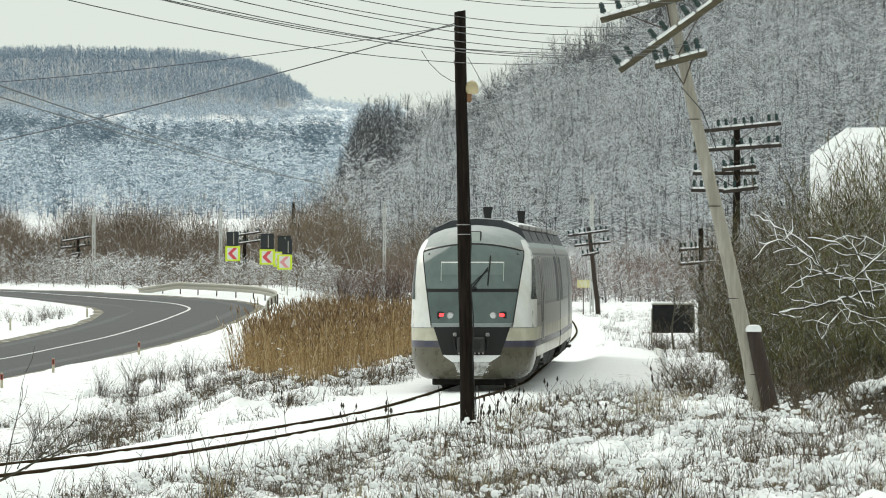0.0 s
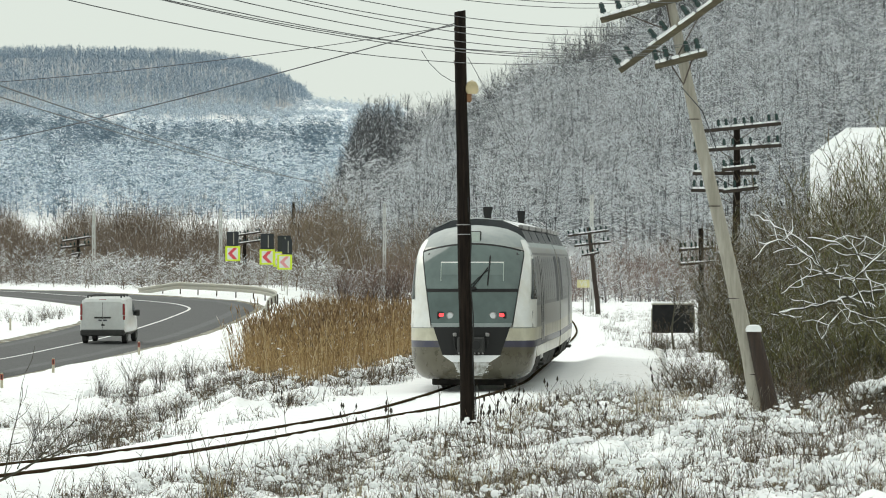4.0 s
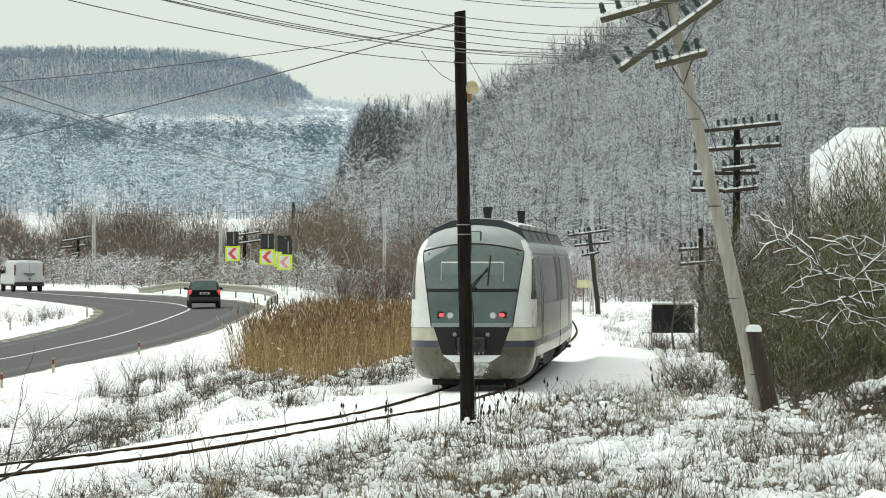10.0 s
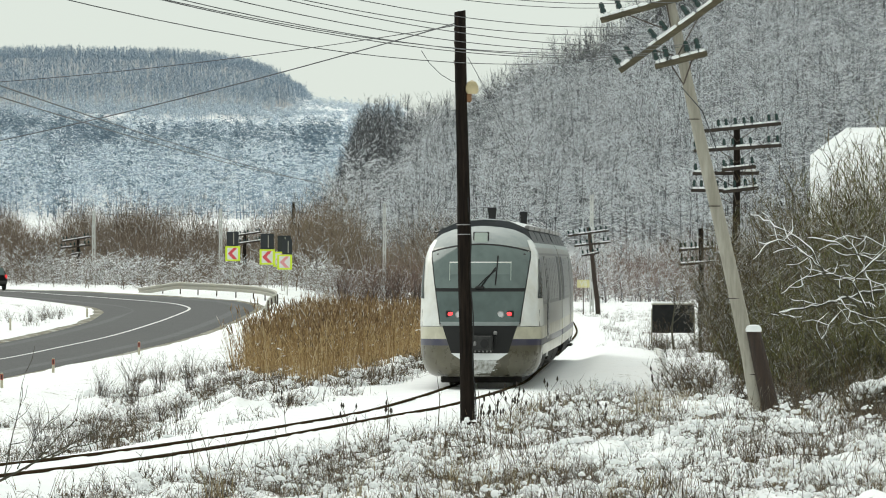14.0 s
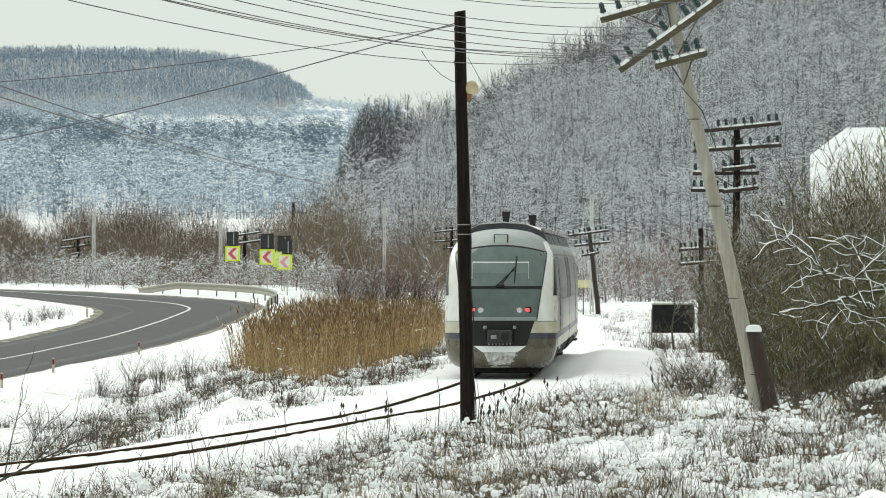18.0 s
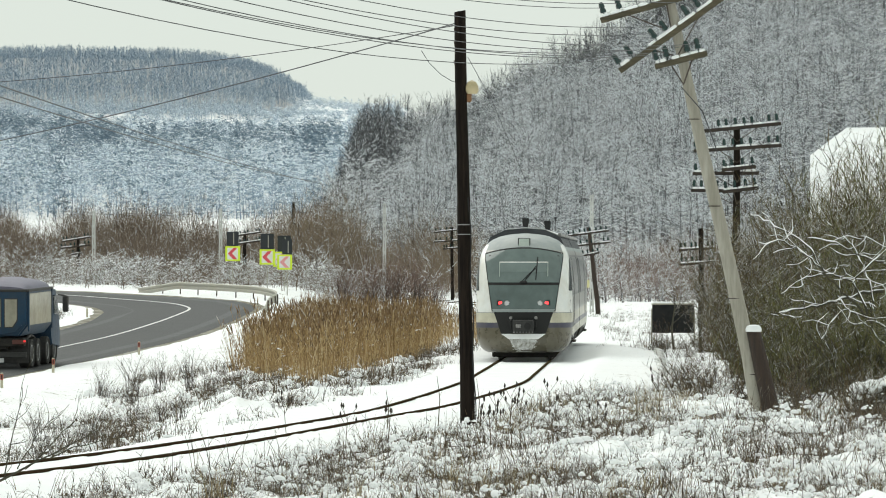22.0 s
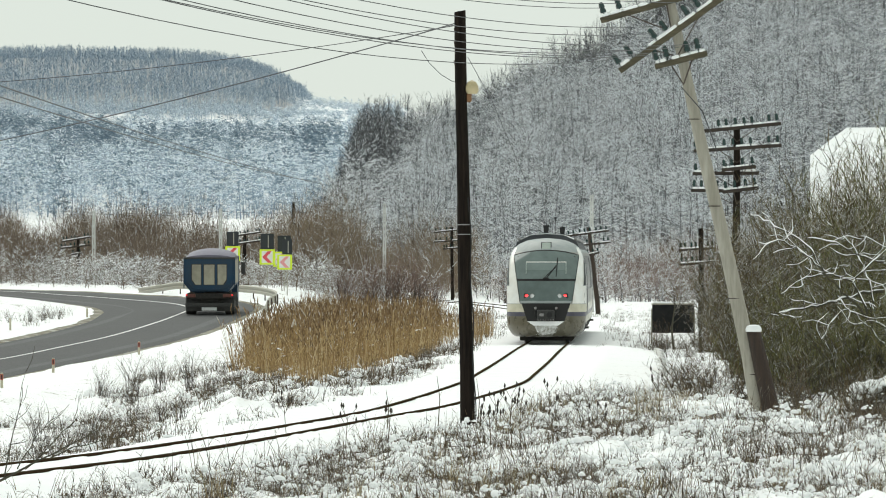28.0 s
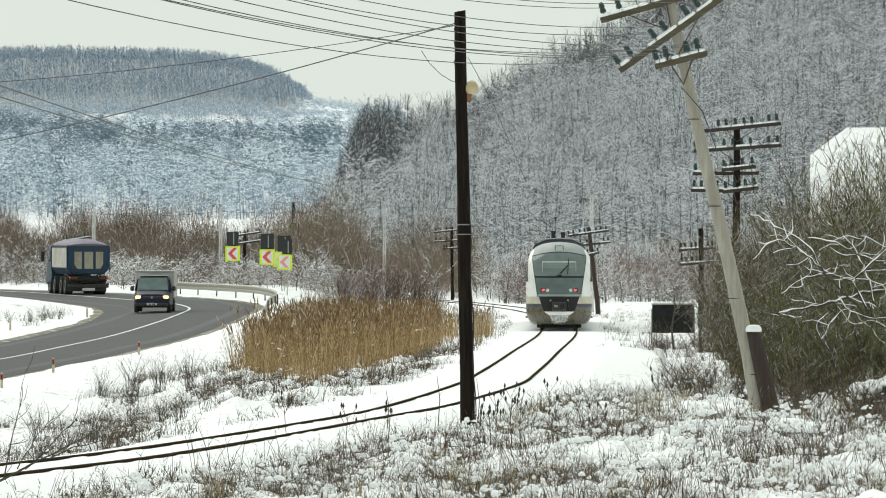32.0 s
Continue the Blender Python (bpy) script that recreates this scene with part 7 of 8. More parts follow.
for i, h in enumerate(hooks):
    if i in (2, 9):
        continue
    arm_no = 0 if i < 5 else (1 if i < 12 else 2)
    end = Vector((far_end.x + (h.x - 3.6) * 0.7, far_end.y + (h.x - 3.6) * 0.5, h.z - 0.05 * arm_no))
    wire(h, end, 0.84 + 0.03 * (i % 3), 0.0065)
wire((0.34, 62.3, 7.36), (-19.3, 88.0, 4.75), 0.35, 0.012, "thick dark service cable sagging from the timber pole")
wire((0.32, 62.3, 7.30), (-17.5, 80.0, 6.95), 0.35, 0.008, "dark service cable sagging from the timber pole")
wire((-10.9, 60.0, 7.10), (-7.5, 230.0, 8.05), 0.3, 0.017, "long dark cable sagging over the road")
wire((-10.9, 60.0, 6.80), (-8.6, 230.0, 8.36), 0.3, 0.017, "long dark cable sagging over the road")
wire((-24.9, 240, 6.35), (-15.85, 240, 6.5), 0.25, 0.012)
wire((-15.85, 240, 6.5), (-4.2, 241, 6.9), 0.3, 0.012)
wire((-4.2, 241, 6.9), (9.45, 214, 7.0), 0.4, 0.012)

# ---- road furniture ----
SIGN_YELLOW = surf("sign_yellow", (0.62, 0.78, 0.02), (0.68, 0.84, 0.03), 5.0, 0.4, dirt=(0.5, 0.55, 0.1), damt=0.25)
SIGN_WHITE = surf("sign_white", (0.66, 0.66, 0.62), (0.76, 0.76, 0.72), 5.0, 0.4)
SIGN_RED = surf("sign_red", (0.58, 0.055, 0.075), (0.68, 0.09, 0.11), 5.0, 0.4)
SIGN_FADED = surf("sign_faded", (0.66, 0.24, 0.26), (0.76, 0.36, 0.36), 5.0, 0.4)
SIGN_BACK = surf("sign_back", (0.008, 0.011, 0.014), (0.018, 0.022, 0.026), 5.0, 0.5)
GALV = surf("galvanised", (0.31, 0.30, 0.255), (0.42, 0.41, 0.35), 6.0, 0.5, 0.3, 0.1, 50.0, (0.34, 0.31, 0.21), 0.6, 0.5)


def chevron_sign(x, y, zc, w, dark, red, label):
    """zc: the yellow plate's centre; dark: x offset, width and height of the board above it."""
    z0 = gz(x, y)
    root = thing("chevron_sign", label, "road sign", Matrix.Translation((x, DEEP * y, z0)), group="bend signs")
    c = zc - z0
    for o in (0.0,):
        part("sign_post", Mesh().tube([(dark[0] + o, 0.06, -0.3), (dark[0] + o, 0.06, c + w / 2 + dark[2])], 0.035, 10), GALV, root, smooth=True)
    plate = part("sign_plate", Mesh().box((0, 0, c), (w, 0.03, w), 0.008), SIGN_YELLOW, root, "fluorescent yellow border plate")
    part("sign_field", Mesh().box((0, -0.018, c), (w * 0.72, 0.008, w * 0.78), 0.002), SIGN_WHITE, plate)
    a, t = w * 0.30, w * 0.26
    chev = [(-a - 0.02, c), (a - t, c + w * 0.38), (a, c + w * 0.38), (-a + t, c), (a, c - w * 0.38), (a - t, c - w * 0.38)]
    m = Mesh()
    for q in ((chev[0], chev[3], chev[2], chev[1]), (chev[0], chev[5], chev[4], chev[3])):
        m.prism(q, 1, -0.028, -0.021)
    part("chevron", m, red, plate, "red arrow pointing along the bend")
    board = part("dark_board", Mesh().box((dark[0], 0.01, c + w / 2 + dark[2] / 2 + 0.01), (dark[1], 0.03, dark[2]), 0.008), SIGN_BACK, root, "dark upper board")
    part("board_rail", Mesh().box((dark[0] + 0.06, -0.012, c + w / 2 + dark[2] / 2), (0.05, 0.02, dark[2] * 0.8), 0.005), GALV, board)


chevron_sign(-12.68, 203, 3.39, 0.90, (0.0, 0.72, 0.86), SIGN_RED, "yellow chevron bend sign with red arrow on a post")
chevron_sign(-10.60, 203, 3.19, 0.92, (0.0, 0.80, 0.93), SIGN_RED, "yellow chevron bend sign with red arrow on a post")
chevron_sign(-9.85, 204.5, 3.05, 0.92, (0.2, 0.80, 0.97), SIGN_FADED, "yellow chevron bend sign half hidden by its neighbour")
chevron_sign(-9.50, 202, 2.88, 0.90, (0.15, 0.60, 0.92), SIGN_FADED, "yellow chevron bend sign with faded red arrow")


def road_point(s, o):
    x, y, z, c = (np.interp(s, ROAD_LEN, ROAD[:, k]) for k in range(4))
    dx, dy = np.interp(s, ROAD_LEN, ROAD_DIR[:, 0]), np.interp(s, ROAD_LEN, ROAD_DIR[:, 1])
    n = math.hypot(dx, dy)
    return Vector((x + dy / n * o, y - dx / n * o, z + o * c)), Vector((dx / n, dy / n, 0))


guard = thing("guard_rail", "dull galvanised crash barrier round the bend", "guard rail")
rings = []
for s in np.arange(185.3, 243.6, 0.9):
    q, d = road_point(s, 4.55)
    n = Vector((d.y, -d.x, 0))
    end = min(1, (s - 185.3) / 6, (243.4 - s) / 10) if 185.3 < s < 243.4 else 0.0
    z = q.z + 0.10 + 0.46 * max(0.1, end)
    rings.append([tuple(q + n * a + Vector((0, 0, z - q.z + h))) for a, h in ((0.0, -0.20), (-0.05, -0.155), (-0.05, -0.06), (0, -0.025), (0, 0.025), (-0.05, 0.06), (-0.05, 0.155), (0, 0.20), (0.03, 0.20), (0.03, -0.20))])
part("beam", Mesh().loft(rings), GALV, guard, "dirty W-shaped beam")
for s in np.arange(189, 241, 4.0):
    q, d = road_point(s, 4.62)
    part("barrier_post", Mesh().box((q.x, q.y, q.z + 0.25), (0.07, 0.09, 0.9), 0.01), IRON, guard)

POST_CREAM = surf("post_cream", (0.44, 0.40, 0.29), (0.55, 0.51, 0.40), 7.0, 0.6, dirt=(0.4, 0.36, 0.25), damt=0.4)
POST_RED = surf("post_red", (0.30, 0.07, 0.045), (0.40, 0.11, 0.07), 7.0, 0.5)


def road_post(x, y, z, h, red):
    root = thing("road_post", "cream roadside marker post with a red band" if red else "pale roadside marker post in the snow", "post", Matrix.Translation((x, DEEP * y, z)), group="roadside marker posts")
    part("post_body", Mesh().loft([[(cx * 0.045, cy * 0.035, t) for cx, cy in ((-1, -1), (1, -1), (1, 1), (-1, 1))] for t in (-0.3, h - 0.04)] + [[(cx * 0.035, cy * 0.025, h) for cx, cy in ((-1, -1), (1, -1), (1, 1), (-1, 1))]]), POST_CREAM, root)
    if red:
        part("red_band", Mesh().box((0, 0, h - 0.14), (0.096, 0.078, 0.20), 0.004), POST_RED, root)
        part("reflector", Mesh().box((0, -0.041, h - 0.14), (0.04, 0.012, 0.14), 0.003), RUBBER, root)


for x, y, h, red in ((-14.52, 110.8, 0.50, True), (-13.80, 119.2, 0.50, True), (-11.79, 130.6, 0.50, True), (-17.75, 167.9, 0.62, False), (-19.42, 151.1, 0.55, False), (-26.6, 196.0, 0.6, False)):
    road_post(x, y, gz(x, y), h, red)

# ---- beside the railway ----
root = thing("dark_board", "black board on two posts with a strip of snow", "board", Matrix.Translation((8.95, DEEP * 131, gz(8.95, 131))))
z0 = root.matrix_basis.translation.z
part("panel", Mesh().box((0, 0, 0.69 - z0), (1.62, 0.07, 1.10), 0.01), surf("board_black", (0.008, 0.009, 0.009), (0.02, 0.02, 0.021), 2.5, 0.8, dirt=(0.04, 0.038, 0.036), damt=0.4, spec=0.15), root, "black panel")
for sx in (-1, 1):
    part("board_post", Mesh().box((sx * 0.83, 0.02, 0.35 - z0 / 2), (0.06, 0.07, 1.85), 0.01), GALV, root)
part("frame_rail", Mesh().box((0, 0.0, 1.26 - z0), (1.68, 0.09, 0.05), 0.01), GALV, root)
part("snow_strip", Mesh().box((0, 0, 1.31 - z0), (1.6, 0.11, 0.06), 0.025), SNOW, root)

root = thing("warning_sign", "small faded yellow lineside sign lettered VS", "sign", Matrix.Translation((7.92, DEEP * 190, gz(7.92, 190))))
z0 = root.matrix_basis.translation.z
part("sign_post", Mesh().tube([(0, 0.03, -0.3), (0, 0.03, 1.85 - z0)], 0.03, 8), IRON, root)
plate = part("sign_plate", Mesh().box((0, 0, 1.66 - z0), (0.70, 0.025, 0.44), 0.006), surf("faded_yellow", (0.60, 0.55, 0.26), (0.70, 0.66, 0.38), 5.0, 0.6), root, "faded yellow plate")
txt = bpy.data.curves.new("letters", "FONT")
txt.body, txt.size, txt.extrude, txt.align_x, txt.align_y = "VS", 0.42, 0.004, "CENTER", "CENTER"
tob = new("letters", txt)
me = bpy.data.meshes.new_from_object(tob)
bpy.data.objects.remove(tob)
me.materials.clear()
me.materials.append(SIGN_WHITE)
part("letters", me, None, plate, "pale letters VS", at=Matrix.Translation((0, -0.02, 1.66 - z0)) @ pose(0, 0, 0, 90, 0, 0))

# the low platform under the snow: only the kerb at its back shows
plat = thing("platform_kerb", "concrete kerb of a low platform under snow", "kerb", kind="structure")
for i in range(9):
    y = DEEP * 86.5 + 5.25 * i
    q = float(np.interp(y, TRACK[:, 1], TRACK[:, 0])) + 4.02
    part("kerb_stone", Mesh().box((q, y, -0.2), (0.16, 5.2, 0.5), 0.02), CONCRETE, plat)

# the house among the bushes
WALL_OCHRE = surf("wall_ochre", (0.30, 0.21, 0.13), (0.40, 0.29, 0.18), 3.0, 0.9, 0, 0.3, 30.0, (0.3, 0.22, 0.15), 0.6, 0.5)
house = thing("house", "small ochre house under a thick snow-covered roof", "house", pose(9.55, DEEP * 86, 0.15, 0, 0, -4.0))
zg = gz(10, 86) - 0.3
m = Mesh().loft([[(0.05, 0.6, z), (9, 0.6, z), (9, 9.5, z), (0.05, 9.5, z)] for z in (zg, 3.75)])
m.add([(0.05, 0.6, 3.75), (0.05, 9.5, 3.75), (0.05, 6.6, 5.3), (0.05, 3.6, 5.3)], [(0, 1, 2, 3)])
part("wall", m, WALL_OCHRE, house, "ochre rendered wall")
r = [(0.75, 5.2, 6.10), (9.3, 5.2, 6.15), (9.3, 0.1, 3.45), (-0.18, 0.1, 3.45), (-0.2, 3.6, 5.34)]
b2 = [(0.75, 5.2, 6.10), (9.3, 5.2, 6.15), (9.3, 10.3, 3.45), (-0.18, 10.3, 3.45), (-0.2, 6.7, 5.34)]
h2 = [r[0], r[4], b2[4]]


def slab(poly, t):
    m = Mesh()
    n = len(poly)
    m.loft([list(poly), [(x, y, z + t) for x, y, z in poly]])
    return m


part("roof_tiles", slab(r, -0.12), surf("tiles", (0.20, 0.09, 0.06), (0.30, 0.14, 0.09), 6.0, 0.8, 0, 0.3), house, "red tile roof edge")
part("roof_tiles", slab(b2, -0.12), SNOW, house)
part("roof_snow", slab([(x, y, z + 0.005) for x, y, z in r], 0.2), SNOW, house, "thick roof snow")
part("roof_snow", slab([(x, y, z + 0.005) for x, y, z in b2], 0.2), SNOW, house)
part("roof_snow", slab([(x, y, z + 0.006) for x, y, z in h2], 0.19), SNOW, house)

# ---- road vehicles ----
CAR_WHITE = paint("car_white", (0.72, 0.73, 0.72), 0.3, dirt=(0.45, 0.43, 0.38), damt=0.35)
CAR_BLACK = paint("car_black", (0.005, 0.006, 0.0065), 0.35, dirt=(0.02, 0.019, 0.017), damt=0.3, coat=0.0, spec=0.15)
CAR_NAVY = paint("car_navy", (0.010, 0.014, 0.042), 0.35, dirt=(0.04, 0.038, 0.036), damt=0.3, coat=0.0, spec=0.2)
TRUCK_BLUE = paint("truck_blue", (0.017, 0.052, 0.10), 0.45, dirt=(0.045, 0.05, 0.055), damt=0.55, coat=0.0, spec=0.25)
TRUCK_CREAM = paint("truck_cream", (0.40, 0.375, 0.285), 0.5, dirt=(0.16, 0.145, 0.11), damt=0.7)
TARP = surf("tarp", (0.13, 0.125, 0.17), (0.19, 0.18, 0.235), 1.5, 0.6, 0, 0.4, 5.0)
TYRE = surf("tyre", (0.018, 0.018, 0.018), (0.05, 0.048, 0.045), 9.0, 0.85, 0, 0.3, 60.0)
RIM = surf("rim", (0.18, 0.18, 0.18), (0.32, 0.32, 0.31), 9.0, 0.5, 0.5)
BLACK_TRIM = surf("black_trim", (0.02, 0.02, 0.02), (0.045, 0.044, 0.042), 8.0, 0.65, 0, 0.1, 60.0, (0.06, 0.056, 0.05), 1.0, 0.4)
VEH_GLASS = glass_mat("vehicle_glass", (0.02, 0.028, 0.028), 0.2, 0.12, 0.0)
REAR_GLASS = glass_mat("rear_glass", (0.09, 0.125, 0.12), 0.15, 0.4, 0.0)
LENS_RED = surf("lens_red", (0.20, 0.014, 0.016), (0.30, 0.025, 0.025), 20.0, 0.2, coat=0.5)
LENS_DULL = surf("lens_dull", (0.09, 0.025, 0.018), (0.15, 0.045, 0.03), 12.0, 0.35, dirt=(0.05, 0.045, 0.04), damt=0.6)
BRAKE = glow("brake_lamp", (0.8, 0.03, 0.03), 0.8)
HEADLIGHT = glow("headlight", (1.0, 0.50, 0.22), 1.8)
PLATE = surf("plate", (0.55, 0.56, 0.56), (0.66, 0.66, 0.66), 10.0, 0.5)
PLATE_BAR = surf("plate_bar", (0.05, 0.05, 0.06), (0.08, 0.08, 0.09), 10.0, 0.5)
BOX_GREY = paint("box_grey", (0.46, 0.46, 0.44), 0.5, dirt=(0.3, 0.28, 0.24), damt=0.4)


def hull(sections):
    """A body from cross-sections: y, floor, belt, roof, half width, half width of the roof."""
    rings = []
    for y, zb, zs, zr, wb, wr in sections:
        half = [(wb * 0.86, zb), (wb, zb + 0.14), (wb * 1.0, (zb + zs) / 2 + 0.05), (wb * 0.985, zs), (wr, zr - 0.09), (wr * 0.86, zr - 0.015), (wr * 0.4, zr)]
        rings.append([(x, y, z) for x, z in half] + [(-x, y, z) for x, z in half[::-1]])
    return Mesh().loft(rings)


def quad(pts, t, nrm):
    """A pane of four corners with thickness t along nrm."""
    n = Vector(nrm).normalized() * t
    return Mesh().loft([[tuple(Vector(p)) for p in pts], [tuple(Vector(p) + n) for p in pts]])


def road_wheel(root, x, y, r, w):
    tyre = part("tyre", wheel_mesh(r, w), TYRE, root, at=(x, y, r), smooth=True)
    part("rim", wheel_mesh(r * 0.62, w * 0.86), RIM, tyre, smooth=True)
    return tyre


def plate_part(root, y, z, back=True):
    s = -1 if back else 1
    p = part("number_plate", Mesh().box((0, y, z), (0.52, 0.02, 0.115), 0.004), PLATE, root)
    part("plate_bars", Mesh().box((-0.10, y + s * 0.012, z), (0.14, 0.006, 0.06)).box((0.10, y + s * 0.012, z), (0.18, 0.006, 0.06)), PLATE_BAR, p)


def side_glass(root, pts, sx):
    q = [(sx * x, y, z) for x, y, z in pts]
    part("side_glass", quad(q, 0.02, (sx, 0, 0.25)), VEH_GLASS, root)


def white_van():
    v = thing("white_van", "white panel van with red upright tail lamps", "van")
    part("body", hull([(0.0, 0.42, 1.05, 1.76, 0.92, 0.85), (0.10, 0.36, 1.06, 1.88, 0.94, 0.87), (0.6, 0.34, 1.06, 1.92, 0.95, 0.87), (2.8, 0.34, 1.06, 1.93, 0.95, 0.87), (3.25, 0.34, 1.06, 1.86, 0.95, 0.84), (3.95, 0.34, 1.08, 1.16, 0.94, 0.80), (4.5, 0.36, 0.88, 0.98, 0.90, 0.72), (4.72, 0.42, 0.7, 0.80, 0.78, 0.6)]), CAR_WHITE, v, smooth=True)
    part("rear_door_gap", Mesh().box((0, -0.002, 1.15), (0.012, 0.02, 1.15)), BLACK_TRIM, v)
    part("bumper", Mesh().box((0, 0.02, 0.46), (1.86, 0.22, 0.26), 0.05), BLACK_TRIM, v, "black rear bumper")
    part("handle_bar", Mesh().box((0, -0.012, 1.09), (0.70, 0.05, 0.07), 0.015), BLACK_TRIM, v)
    part("latch", Mesh().box((0.02, -0.012, 0.78), (0.14, 0.03, 0.07), 0.01), BLACK_TRIM, v)
    plate_part(v, -0.012, 0.98)
    part("high_lamp", Mesh().box((0, 0.08, 1.82), (0.3, 0.05, 0.05), 0.01), LENS_RED, v)
    for sx in (-1, 1):
        part("tail_lamp", Mesh().box((sx * 0.885, 0.06, 1.42), (0.11, 0.16, 0.50), 0.03), LENS_RED, v, "tall red tail lamp")
        part("lower_lamp", Mesh().box((sx * 0.895, 0.05, 1.08), (0.09, 0.14, 0.18), 0.02), LENS_RED, v)
        part("mirror", Mesh().box((sx * 1.05, 3.35, 1.22), (0.20, 0.12, 0.26), 0.04), BLACK_TRIM, v)
        side_glass(v, [(0.945, 2.75, 1.12), (0.945, 3.7, 1.14), (0.84, 3.2, 1.70), (0.84, 2.75, 1.74)], sx)
        for y in (0.85, 3.95):
            road_wheel(v, sx * 0.83, y, 0.33, 0.21)
    part("windscreen", quad([(-0.78, 3.93, 1.18), (0.78, 3.93, 1.18), (0.72, 3.30, 1.82), (-0.72, 3.30, 1.82)], 0.02, (0, 0.7, 0.7)), VEH_GLASS, v)
    roof_bars(v)
    return v


def roof_bars(v):
    for y in (0.7, 1.7, 2.7):
        part("roof_bar", Mesh().box((0, y, 1.99), (1.5, 0.06, 0.05), 0.015).box((-0.7, y, 1.94), (0.06, 0.08, 0.1), 0.01).box((0.7, y, 1.94), (0.06, 0.08, 0.1), 0.01), BLACK_TRIM, v, "black roof bar")


def black_car():
    v = thing("black_car", "black estate car with lit tail lamps", "car")
    part("body", hull([(0.0, 0.40, 0.88, 0.94, 0.74, 0.66), (0.06, 0.34, 0.90, 1.00, 0.80, 0.66), (0.40, 0.28, 0.92, 1.45, 0.84, 0.60), (1.0, 0.26, 0.92, 1.50, 0.85, 0.62), (2.2, 0.26, 0.92, 1.50, 0.85, 0.62), (2.55, 0.26, 0.92, 1.42, 0.85, 0.60), (3.2, 0.26, 0.92, 0.99, 0.84, 0.64), (3.9, 0.28, 0.76, 0.84, 0.80, 0.58), (4.15, 0.34, 0.6, 0.68, 0.68, 0.5)]), CAR_BLACK, v, smooth=True)
    part("rear_glass", quad([(-0.66, 0.05, 0.98), (0.66, 0.05, 0.98), (0.58, 0.34, 1.42), (-0.58, 0.34, 1.42)], 0.02, (0, -0.8, 0.5)), REAR_GLASS, v, "greenish rear window")
    part("bumper", Mesh().box((0, 0.0, 0.48), (1.56, 0.20, 0.26), 0.06), BLACK_TRIM, v)
    plate_part(v, -0.03, 0.80)
    for sx in (-1, 1):
        part("tail_lamp", Mesh().box((sx * 0.735, 0.07, 0.86), (0.15, 0.14, 0.24), 0.03), BRAKE, v, "lit red tail lamp")
        part("mirror", Mesh().box((sx * 0.94, 2.65, 1.0), (0.17, 0.10, 0.13), 0.03), CAR_BLACK, v)
        part("roof_bar", Mesh().tube([(sx * 0.58, 0.55, 1.52), (sx * 0.60, 0.7, 1.56), (sx * 0.60, 2.1, 1.56), (sx * 0.58, 2.25, 1.51)], 0.018, 6), STEEL, v)
        side_glass(v, [(0.845, 0.55, 0.96), (0.845, 2.95, 0.96), (0.66, 2.45, 1.36), (0.66, 0.62, 1.38)], sx)
        for y in (0.75, 3.35):
            road_wheel(v, sx * 0.75, y, 0.31, 0.19)
    part("windscreen", quad([(-0.66, 3.15, 1.01), (0.66, 3.15, 1.01), (0.56, 2.58, 1.40), (-0.56, 2.58, 1.40)], 0.02, (0, 0.6, 0.8)), VEH_GLASS, v)
    part("high_lamp", Mesh().box((0, 0.36, 1.43), (0.3, 0.06, 0.03), 0.01), LENS_RED, v)
    return v


